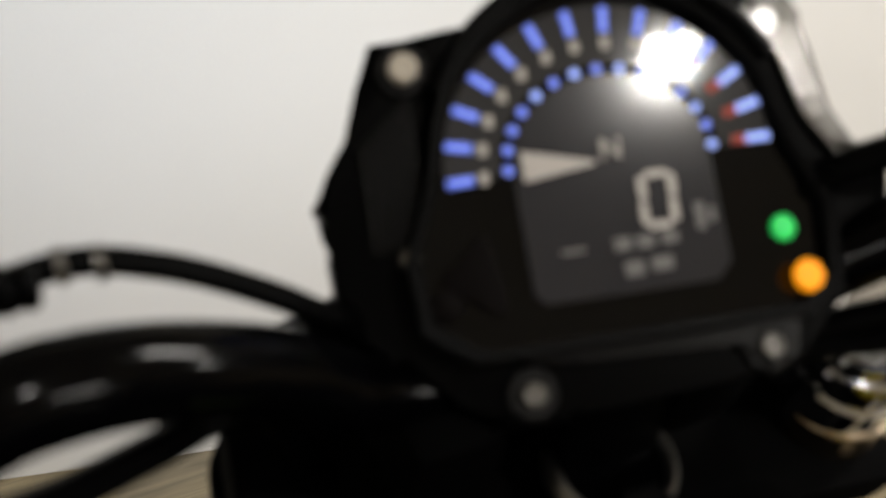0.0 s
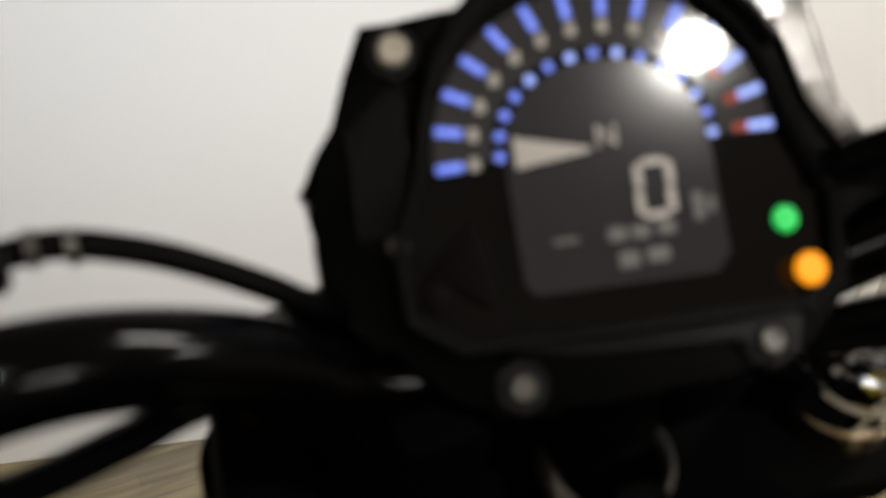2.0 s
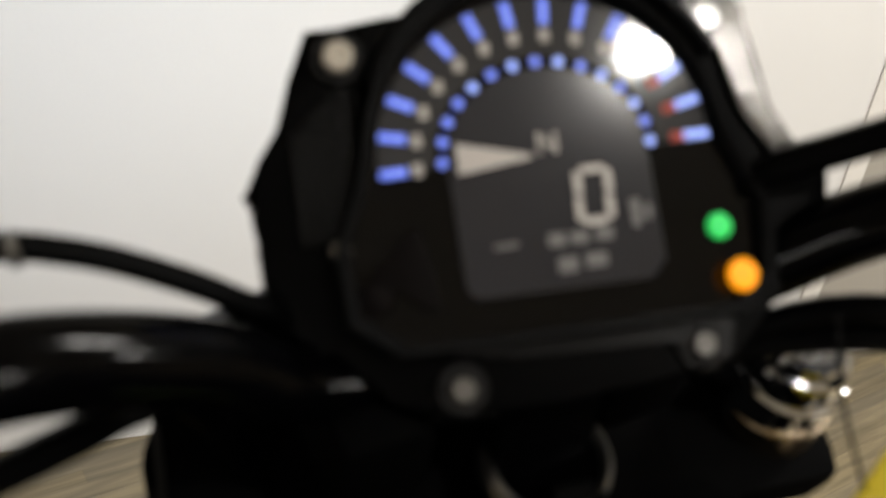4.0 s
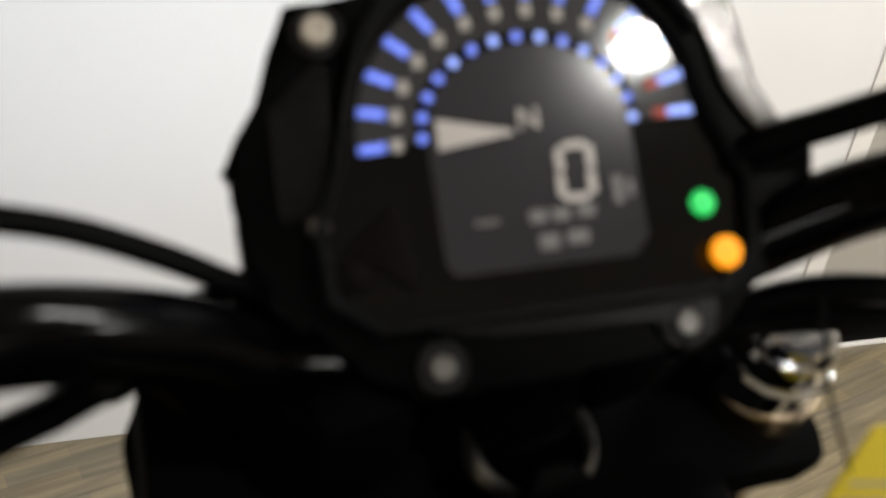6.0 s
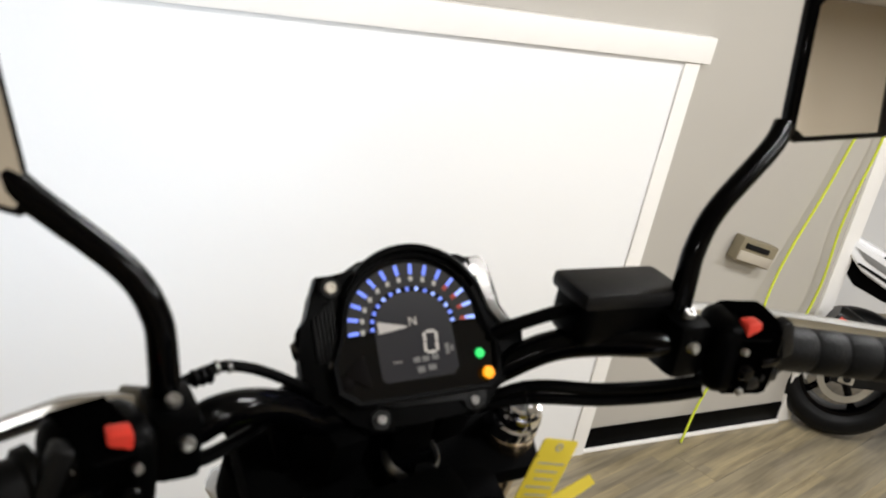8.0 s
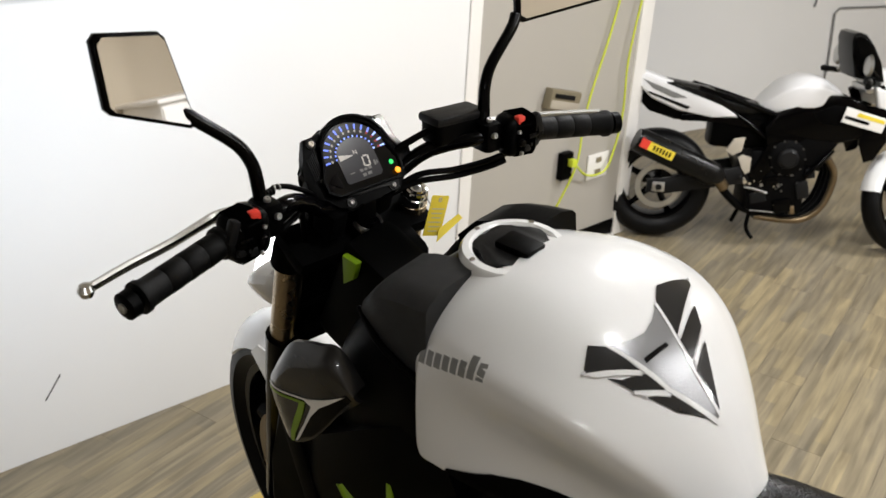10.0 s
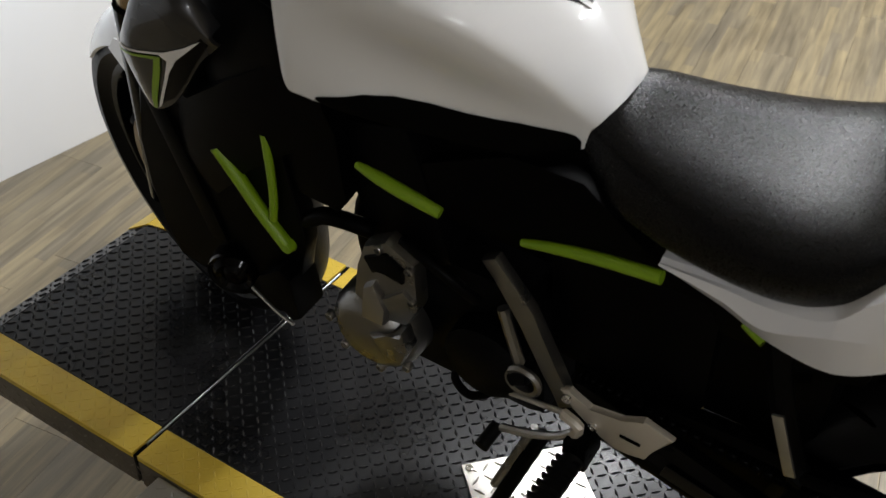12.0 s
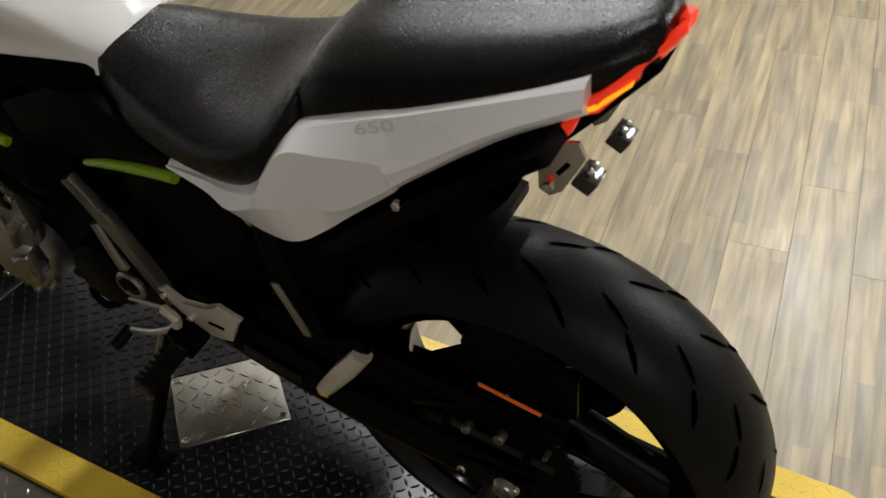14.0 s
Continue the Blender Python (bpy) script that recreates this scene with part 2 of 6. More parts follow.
SIDE = Matrix(((0, 0, 1, 0), (1, 0, 0, 0), (0, 1, 0, 0), (0, 0, 0, 1)))  # outline (y, z), thickness along x


def plate(name, yz, x, thick, mat, parent, label="", bevel=0.003, m=Matrix(), seg=2):
    bm = slab(bmesh.new(), yz, thick, m @ Matrix.Translation((x, 0, 0)) @ SIDE, bevel, seg)
    return part(name, bm, mat, parent, label)


def lathe(bm, prof, m=Matrix(), seg=32, closed=False):
    """prof: (radius, height) about z."""
    rings = [[m @ Vector((r * math.cos(a), r * math.sin(a), h)) for r, h in prof] for a in (2 * math.pi * k / seg for k in range(seg))]
    vs = [[bm.verts.new(p) for p in r] for r in rings]
    n = len(prof)
    for i in range(seg):
        a, b = vs[i], vs[(i + 1) % seg]
        for j in range(n if closed else n - 1):
            bm.faces.new((a[j], b[j], b[(j + 1) % n], a[(j + 1) % n]))
    return bm


def turned(name, prof, m, mat, parent=None, label="", seg=32, closed=False):
    return part(name, lathe(bmesh.new(), prof, m, seg, closed), mat, parent, label)


XAXIS = Matrix.Rotation(radians(90), 4, "Y")  # turns z to x


def bolt(name, p, way, r, mat, parent, h=0.004):
    q = Vector(way).to_track_quat("Z", "Y").to_matrix().to_4x4()
    prof = [(0, h * 0.55), (r * 0.45, h * 0.55), (r * 0.5, h), (r * 0.85, h), (r, h * 0.7), (r, -h)]
    return turned(name, prof, Matrix.Translation(p) @ q, mat, parent, "", 14)


def wall_box(name, x0, x1, y0, y1, z0, z1, mat, label, category="wall"):
    return tagged(boxed(name, (x1 - x0, y1 - y0, z1 - z0), Matrix.Translation(((x0 + x1) / 2, (y0 + y1) / 2, (z0 + z1) / 2)), mat, None, "", 0.004), label, category, "", "structure")


# ---- the room ----
FLOOR = -0.50
ROOM_X0, ROOM_X1, ROOM_Y0, ROOM_Y1, CEILING = -4.2, 7.5, -4.5, 6.0, 2.35

wall_box("ceiling", ROOM_X0, ROOM_X1, ROOM_Y0, ROOM_Y1, CEILING, CEILING + 0.1, CEIL, "off-white showroom ceiling", "ceiling")
# never in view; greyish so that black parts reflect less
wall_box("wall_west", ROOM_X0 - 0.1, ROOM_X0, ROOM_Y0, ROOM_Y1, FLOOR, CEILING, SIDEWALL, "unseen showroom wall, kept greyish to dim reflections")
wall_box("wall_east", ROOM_X1, ROOM_X1 + 0.1, ROOM_Y0, ROOM_Y1, FLOOR, CEILING, BEIGEWALL, "warm beige showroom wall")
wall_box("wall_south", ROOM_X0 - 0.1, ROOM_X1 + 0.1, ROOM_Y0 - 0.1, ROOM_Y0, FLOOR, CEILING, BEIGEWALL, "warm beige showroom wall")
wall_box("wall_north", ROOM_X0 - 0.1, ROOM_X1 + 0.1, ROOM_Y1, ROOM_Y1 + 0.1, FLOOR, CEILING, WALL, "white painted wall at the back of the showroom")

WALL_Y = 2.885  # face of the grey partition; a white panel is fixed to its left part
WALL_END = 2.86
wall_box("wall_divider", ROOM_X0, WALL_END, WALL_Y, WALL_Y + 0.08, FLOOR, CEILING, SIDEWALL, "greyish white partition wall with a cord hanging on it")
panel = wall_box("wall_panel", ROOM_X0, 1.806, WALL_Y - 0.018, WALL_Y - 0.002, FLOOR, 0.952, WALL, "glossy white wall panel lit by the headlight")
wall_box("trim_cap", ROOM_X0, 1.838, WALL_Y - 0.036, WALL_Y - 0.001, 0.954, 1.037, TRIM, "white painted trim cap along a wall panel", "trim")
wall_box("trim_edge", 1.742, 1.807, WALL_Y - 0.026, WALL_Y - 0.0185, FLOOR, 0.952, TRIM, "narrow white trim strip at a panel edge", "trim")
wall_box("corner_trim", WALL_END + 0.001, 2.95, WALL_Y - 0.012, WALL_Y + 0.095, FLOOR, CEILING, TRIM, "white corner board at the end of a partition wall", "trim")
# black strip 0.094 high at the partition's foot, thin white strip before it
wall_box("baseboard", 1.809, WALL_END, WALL_Y - 0.006, WALL_Y - 0.001, FLOOR + 0.001, FLOOR + 0.095, BLACK, "black strip along the foot of a partition wall", "baseboard")
wall_box("foot_trim", 1.809, WALL_END, WALL_Y - 0.022, WALL_Y - 0.007, FLOOR + 0.001, FLOOR + 0.015, TRIM, "thin white strip at the foot of a partition wall", "trim")


def on_wall(x, z):
    return Matrix.Translation((x, WALL_Y - 0.001, z))


# white wall behind the second motorcycle, with a thin conduit on it
BACK = Matrix.Translation((4.2, 3.75, 0)) @ Matrix.Rotation(radians(-11.3), 4, "Z")
back = boxed("wall_back", (5.9, 0.08, CEILING - FLOOR), BACK @ Matrix.Translation((0.45, 0.04, (CEILING + FLOOR) / 2)), WALL, None, "", 0.0)
tagged(back, "white painted wall behind a parked motorcycle", "wall", "", "structure")
cdt = thing("wall_conduit", "thin grey conduit bent along a white wall", "conduit", BACK)
tubed("pipe", [(1.740, -0.012, -0.40), (1.742, -0.012, -0.15), (1.700, -0.012, 0.21), (1.745, -0.012, 0.245), (2.9, -0.012, 0.20)], 0.008, LOGO, cdt, "", 8, 1)
tubed("pipe", [(1.470, -0.012, 0.27), (1.480, -0.012, 0.33), (1.44, -0.012, CEILING - 0.02)], 0.007, LOGO, cdt, "", 8, 1)
tagged(part("scuff_mark", box(bmesh.new(), 0.004, 0.002, 0.094, Matrix.Translation((-0.001, WALL_Y - 0.0185, -0.259)) @ Matrix.Rotation(radians(36), 4, "Y"), 0.0, 1), GREY), "thin dark scuff on a white wall panel", "scuff")

# wall fittings
th = thing("thermostat", "beige box thermostat mounted on a grey white wall", "thermostat", on_wall(2.338, 0.300) @ Matrix.Rotation(radians(14), 4, "Y"))
boxed("body", (0.205, 0.045, 0.090), Matrix.Translation((0, -0.024, 0)), BEIGE, th, "", 0.006)
boxed("window", (0.135, 0.006, 0.020), Matrix.Translation((-0.012, -0.048, 0.018)), GREY, th, "dark display slot", 0.002)
boxed("lower_cover", (0.195, 0.006, 0.036), Matrix.Translation((0.0, -0.048, -0.021)), HEEL, th, "pale ribbed cover", 0.002)
so = thing("wall_outlet", "black wall outlet box with a plugged in cord", "outlet", on_wall(2.415, -0.025))
boxed("body", (0.070, 0.035, 0.13), Matrix.Translation((0, -0.018, 0)), BLACK, so, "", 0.005)
boxed("plug", (0.030, 0.03, 0.035), Matrix.Translation((0.012, -0.05, 0.02)), CORD, so, "yellow plug", 0.004)
op = thing("outlet_plate", "beige wall plate on the partition wall", "outlet", on_wall(2.673, -0.083))
boxed("body", (0.150, 0.008, 0.125), Matrix.Translation((0, -0.005, 0)), TRIM, op, "", 0.003)
boxed("socket", (0.040, 0.004, 0.026), Matrix.Translation((0, -0.010, 0.03)), BEIGE, op, "", 0.001)
boxed("socket", (0.040, 0.004, 0.026), Matrix.Translation((0, -0.010, -0.03)), BEIGE, op, "", 0.001)
cord = thing("extension_cord", "yellow green extension cord hanging on the wall", "cord", on_wall(0, 0))
tubed("cord", [(2.84, -0.03, CEILING - 0.02), (2.845, -0.03, 1.5), (2.834, -0.025, 0.80), (2.800, -0.025, 0.56), (2.781, -0.025, 0.388), (2.792, -0.025, 0.138), (2.731, -0.03, -0.075), (2.640, -0.04, -0.110), (2.546, -0.04, -0.092), (2.445, -0.06, -0.02)], 0.0050, CORD, cord)
tubed("cord", [(2.80, -0.03, CEILING - 0.02), (2.755, -0.02, 1.2), (2.655, -0.02, 0.651), (2.545, -0.02, 0.302), (2.500, -0.03, 0.15), (2.448, -0.055, -0.03), (2.338, -0.03, -0.279), (2.27, -0.05, FLOOR + 0.006)], 0.0050, CORD, cord)
tagged(part("screw_hole", lathe(bmesh.new(), [(0, 0.002), (0.006, 0.002), (0.007, 0)], on_wall(2.51, 0.811) @ Matrix.Rotation(radians(90), 4, "X"), 10), BLACK), "small dark screw hole in the wall", "hole")

# far end of the showroom, seen in the mirrors
post = boxed("wall_post", (0.07, 0.07, CEILING - FLOOR - 0.002), Matrix.Translation((3.62, ROOM_Y0 + 0.62, (CEILING + FLOOR) / 2)), DKCAST, None, "", 0.004)
tagged(post, "slim dark post before a beige showroom wall", "post", "", "structure")
cab = thing("cabinet", "tall white cabinet standing against a beige wall", "cabinet", Matrix.Translation((4.20, ROOM_Y0 + 0.26, FLOOR)))
boxed("body", (1.80, 0.46, 1.46), Matrix.Translation((0, 0, 0.731)), TRIM, cab, "", 0.006)
boxed("worktop", (1.86, 0.52, 0.03), Matrix.Translation((0, 0, 1.477)), TRIM, cab, "", 0.004)
for k in range(4):
    dr = boxed("door", (0.435, 0.018, 1.38), Matrix.Translation((-0.675 + 0.45 * k, 0.240, 0.74)), TRIM, cab, "", 0.003)
    turned("knob", [(0.0, 0.024), (0.014, 0.020), (0.016, 0.012), (0.008, 0.0), (0.0, 0.0)], Matrix.Translation((-0.50 + 0.45 * k, 0.249, 1.36)) @ Matrix.Rotation(radians(-90), 4, "X"), GREY, dr, "dark round knob", 16)

# unseen ceiling lamps: the first fits the seat's sheen, others added for fill
for i, (lx, ly, w) in enumerate([(1.55, 1.35, 56), (1.9, -1.2, 62), (3.4, -2.6, 70), (4.4, 0.4, 105), (-2.6, -2.2, 56)]):
    fx = thing("ceiling_light", "white ceiling light fixture out of view, placed to light the room", "ceiling light", Matrix.Translation((lx, ly, CEILING - 0.03)), "ceiling lights")
    boxed("housing", (1.26, 0.20, 0.05), Matrix(), TRIM, fx, "", 0.006)
    boxed("diffuser", (1.20, 0.15, 0.02), Matrix.Translation((0, 0, -0.036)), material("lamp_diffuser", (1.0, 0.96, 0.9), 0.5, emit=2.0), fx, "glowing diffuser", 0.004)
    area_lamp("ceiling_lamp", Matrix.Translation((lx, ly, CEILING - 0.10)), 1.2, 0.16, w)

dl = thing("ceiling_light", "small round ceiling downlight", "ceiling light", Matrix.Translation((0.13, 0.20, CEILING - 0.012)), "ceiling lights")
turned("ring", [(0.05, -0.012), (0.07, -0.010), (0.075, 0.0), (0.075, 0.010), (0.05, 0.010)], Matrix(), TRIM, dl, "white trim ring", 32, True)
turned("diffuser", [(0.0, -0.006), (0.048, -0.006), (0.048, 0.004)], Matrix(), material("downlight_glass", (1.0, 0.98, 0.95), 0.4, emit=40.0), dl, "glowing glass", 32)
area_lamp("downlight_lamp", Matrix.Translation((0.13, 0.20, CEILING - 0.03)), 0.08, 0.08, 10)

# ---- the lift ----
LIFT = Matrix.Translation((0.085, 0.01, 0)) @ Matrix.Rotation(radians(7.0), 4, "Z")
lift = thing("motorcycle_lift", "black tread plate lift table with yellow painted borders", "lift table", LIFT)
XL, XLI, XRI, XR, YF, YS, YR = -0.336, -0.262, 0.218, 0.286, 1.712, 1.250, -0.45
LIP_LONG = 0.055


def deck_piece(name, x0, x1, y0, y1, mat, label="", z=0.0, t=0.012):
    return boxed(name, (x1 - x0, y1 - y0, t), Matrix.Translation(((x0 + x1) / 2, (y0 + y1) / 2, z - t / 2 - 0.003)), mat, lift, label, 0.001, 1)


for nm, ya, yb in (("main", YR, YS - 0.006), ("front", YS + 0.006, YF)):
    deck_piece("deck_plate", XLI, XRI, ya, yb, DECK, "black painted tread plate")
    deck_piece("border", XL, XLI - 0.0005, ya, yb, YELLOW, "yellow painted border")
    deck_piece("border", XRI + 0.0005, XR, ya, yb, YELLOW, "yellow painted border")
    boxed("skirt", (0.012, yb - ya, 0.065), Matrix.Translation((XL + 0.006, (ya + yb) / 2, -0.050)), SKIRT, lift, "worn steel side skirt", 0.002)
    boxed("skirt", (0.012, yb - ya, 0.065), Matrix.Translation((XR - 0.006, (ya + yb) / 2, -0.050)), SKIRT, lift, "worn steel side skirt", 0.002)
boxed("seam_bar", (XR - XL, 0.009, 0.05), Matrix.Translation(((XL + XR) / 2, YS, -0.031)), BLACK, lift, "dark hinge gap", 0.002)
tubed("hinge_rod", [(XL + 0.03, YS + 0.001, -0.0055), (0.05, YS - 0.0005, -0.0050), (XR - 0.03, YS, -0.0055)], 0.0022, CAST, lift, "worn steel hinge rod", 8, 2)
boxed("front_skirt", (XR - XL, 0.012, 0.085), Matrix.Translation(((XL + XR) / 2, YF - 0.007, -0.062)), DECK, lift, "", 0.002)
# front lip bent down
LIP = Matrix.Translation((0, YF, -0.003)) @ Matrix.Rotation(radians(-25), 4, "X")
for x0, x1, mt in ((XLI, XRI, DECK), (XL, XLI - 0.0005, YELLOW), (XRI + 0.0005, XR, YELLOW)):
    part("lip_plate", box(bmesh.new(), x1 - x0, LIP_LONG, 0.012, LIP @ Matrix.Translation(((x0 + x1) / 2, LIP_LONG / 2 + 0.002, -0.006)), 0.001, 1), mt, lift, "plate bent down at the front")
part("border_wedge", slab(bmesh.new(), [(XRI + 0.001, YS + 0.05), (XRI + 0.001, YF), (0.150, YF)], 0.004, Matrix.Translation((0, 0, -0.0018))), YELLOW, lift, "yellow painted corner", False)
part("border_wedge", slab(bmesh.new(), [(XRI + 0.001, 0.003), (XRI + 0.001, LIP_LONG), (0.132, LIP_LONG), (0.150, 0.003)], 0.004, LIP @ Matrix.Translation((0, 0, 0.0012))), YELLOW, lift, "yellow painted corner", False)
# short rear lip bent down
RL = 0.130
ramp = Matrix.Translation((0, YR, -0.001)) @ Matrix.Rotation(radians(19), 4, "X")
boxed("rear_skirt", (XR - XL, 0.012, 0.085), Matrix.Translation(((XL + XR) / 2, YR + 0.007, -0.062)), DECK, lift, "", 0.002)
for x0, x1, mt in ((XLI, XRI, DECK), (XL, XLI - 0.0005, YELLOW), (XRI + 0.0005, XR, YELLOW)):
    part("lip_plate", box(bmesh.new(), x1 - x0, RL, 0.012, ramp @ Matrix.Translation(((x0 + x1) / 2, -RL / 2, -0.009)), 0.001, 1), mt, lift)


def treads(bm, x0, x1, y0, y1, m=Matrix(), pitch=0.0185, length=0.0185, width=0.0062, h=0.0028, z=-0.003):
    """Raised lozenges in alternating directions."""
    nx, ny = int((x1 - x0) / pitch), int((y1 - y0) / pitch)
    for i in range(nx):
        for j in range(ny):
            cx, cy = x0 + (i + 0.5) * (x1 - x0) / nx, y0 + (j + 0.5) * (y1 - y0) / ny
            a = radians(45 if (i + j) % 2 else -45)
            c, s = math.cos(a), math.sin(a)
            q = []
            for u, v, k in ((-length / 2, 0, 0), (0, -width / 2, 0), (length / 2, 0, 0), (0, width / 2, 0), (-length * 0.36, 0, h), (length * 0.36, 0, h)):
                q.append(bm.verts.new(m @ Vector((cx + u * c - v * s, cy + u * s + v * c, z + k))))
            for f in ((0, 1, 4), (1, 5, 4), (1, 2, 5), (2, 3, 5), (3, 4, 5), (3, 0, 4)):
                bm.faces.new([q[k] for k in f])
    return bm


def tread_part(name, mat, areas, parent):
    bm = bmesh.new()
    for a in areas:
        treads(bm, *a)
    me = bpy.data.meshes.new(name)
    bm.to_mesh(me)
    bm.free()
    me.materials.append(mat)
    ob = new(name, me)
    ob.parent = parent
    return tagged(ob, kind="stuff")


tread_part("tread_pattern", DECK, [(XLI, XRI, YR, YS - 0.006), (XLI, XRI, YS + 0.006, YF), (XLI, XRI, -RL, 0, ramp), (XLI, XRI, 0.002, LIP_LONG, LIP @ Matrix.Translation((0, 0, 0.003)))], lift)
tread_part("border_tread_pattern", YELLOW, [(*a, 0.0185, 0.018, 0.0045, 0.0006) for a in ((XL, XLI, YR, YS - 0.006, Matrix()), (XL, XLI, YS + 0.006, YF, Matrix()), (XRI, XR, YR, YS - 0.006, Matrix()), (XRI, XR, YS + 0.006, YF, Matrix()), (XRI, XR, -RL, 0, ramp), (XL, XLI, -RL, 0, ramp))], lift)
skm = Matrix.Translation((XL - 0.001, 0, -0.06)) @ Matrix.Rotation(radians(-90), 4, "Y")
tread_part("skirt_tread_pattern", SKIRT, [(-0.02, 0.038, YR, YF, skm, 0.02, 0.018, 0.005, 0.0015, 0.0)], lift)
# bare steel plate let into the deck, turned
pm = LIFT.inverted() @ Matrix.Translation((-0.022, 0.626, 0.0)) @ Matrix.Rotation(radians(-36.5), 4, "Z")
part("cover_plate", box(bmesh.new(), 0.204, 0.178, 0.006, pm @ Matrix.Translation((0, 0, 0.0005)), 0.0015, 1), STEELPL, lift, "bare steel tread plate cover")
tread_part("cover_tread_pattern", STEELPL, [(-0.098, 0.098, -0.086, 0.086, pm, 0.024, 0.022, 0.006, 0.0018, 0.0036)], lift)
for sx in (-1, 1):
    for sy in (-1, 1):
        bolt("screw", pm @ Vector((sx * 0.09, sy * 0.077, 0.0045)), (0, 0, 1), 0.007, CHROME, lift, 0.003)
# side extension of bare tread plate along the left of the deck
part("side_extension", box(bmesh.new(), 0.26, 1.62, 0.012, Matrix.Translation((XL - 0.133, YS - 0.06 - 0.81, -0.022)), 0.002, 1), STEELPL, lift, "bare steel tread plate side extension")
tread_part("extension_tread_pattern", STEELPL, [(XL - 0.26, XL - 0.005, YS - 0.06 - 1.61, YS - 0.07, Matrix(), 0.026, 0.022, 0.006, 0.0016, -0.0165)], lift)
for dy in (0.05, 0.75, 1.5):
    bolt("bolt", (XL - 0.04, YS - 0.06 - dy, -0.016), (0, 0, 1), 0.010, DKCAST, lift, 0.004)
# scissor legs and base below the deck
for sx in (-0.16, 0.08):
    tubed("scissor_arm", [(sx, -0.3, FLOOR + 0.05), (sx, 1.1, -0.10)], 0.025, DKCAST, lift, "", 8, 1)
    tubed("scissor_arm", [(sx + 0.05, 1.1, FLOOR + 0.05), (sx + 0.05, -0.3, -0.10)], 0.025, DKCAST, lift, "", 8, 1)
boxed("base_frame", (0.40, 1.7, 0.05), Matrix.Translation((-0.04, 0.4, FLOOR + 0.026)), DKCAST, lift, "", 0.004)

# ---- the motorcycle (x right, y ahead, z up from the rear contact point) ----
BIKE = Matrix.Translation((0.085, 0.01, 0)) @ Matrix.Rotation(radians(6.1), 4, "Z") @ Matrix.Rotation(radians(-8), 4, "Y")
bike = thing("motorcycle", "white and black naked motorcycle with lime green frame", "motorcycle", BIKE)
HEAD = Vector((0, 1.05, 1.0))
STEER = Matrix.Translation((0.0186, 0.033, -0.006)) @ Matrix.Translation(HEAD) @ Matrix.Rotation(radians(-8.7), 4, Vector((0, -0.4147, 0.90996))) @ Matrix.Translation(-HEAD)


FORK = Matrix.Translation((0.030, 0, 0)) @ Matrix.Translation(HEAD) @ Matrix.Rotation(radians(-5), 4, "Y") @ Matrix.Rotation(radians(-13), 4, Vector((0, -0.4147, 0.90996))) @ Matrix.Translation(-HEAD)
AXLE = (1.410, 0.300)


def steered(pts):
    return [STEER @ Vector(p) for p in pts]


def mirrored(yz_x):
    return [(-x, y, z) for x, y, z in yz_x]


# wheels
SPOKE_TURN = radians(68)


def wheel(name, y, z, R, half, steer, parent, wall):
    base = (FORK if steer else Matrix()) @ Matrix.Translation((0, y, z)) @ XAXIS
    w = turned(name, [(0.022, -0.06), (0.045, -0.055), (0.05, 0), (0.045, 0.055), (0.022, 0.06)], base, GLOSS, parent, "black hub of a cast wheel", 24)
    rr = R - half * wall
    prof = [(rr - 0.012, -half * 0.72), (rr + 0.012, -half * 0.76), (rr + 0.012, -half * 0.66), (rr - 0.006, -half * 0.6), (rr - 0.022, 0), (rr - 0.006, half * 0.6),
            (rr + 0.012, half * 0.66), (rr + 0.012, half * 0.76), (rr - 0.012, half * 0.72), (rr - 0.020, half * 0.55), (rr - 0.036, 0), (rr - 0.020, -half * 0.55)]
    turned("rim", prof, base, GLOSS, w, "gloss black cast rim", 56, True)
    tp = [(rr, -half * 0.72), (rr + 0.02, -half * 0.92)]
    for k in range(-9, 10):
        a = k / 9 * radians(78)
        tp.append((R - half * 0.82 * (1 - math.cos(a)) - (0.012 if abs(k) == 9 else 0), half * math.sin(a) / math.sin(radians(78))))
    tp += [(rr + 0.02, half * 0.92), (rr, half * 0.72)]
    turned("tyre", tp, base, RUBBER, w, "black rubber tyre with short slanted grooves", 96)
    count = 6 if steer else 5
    for k in range(count):
        a = 2 * math.pi * k / count + (0.56 if steer else SPOKE_TURN)
        bm = bmesh.new()
        p0 = Vector((0.035 * math.cos(a), 0.035 * math.sin(a), 0))
        p1 = Vector(((rr - 0.02) * math.cos(a + 0.10), (rr - 0.02) * math.sin(a + 0.10), 0))
        tube(bm, [base @ p0, base @ (p0 * 0.5 + p1 * 0.5), base @ p1], [0.040, 0.034, 0.046], 10, 0.50)
        part("spoke", bm, GLOSS, w)
    return w, base, rr


REAR_R, FRONT_R = 0.335, 0.312
REAR_Y = -0.012
rw, rbase, rrim = wheel("rear_wheel", REAR_Y, REAR_R, REAR_R, 0.083, False, bike, 1.07)
fw, fbase, frim = wheel("front_wheel", AXLE[0], AXLE[1], FRONT_R, 0.062, True, bike, 1.25)
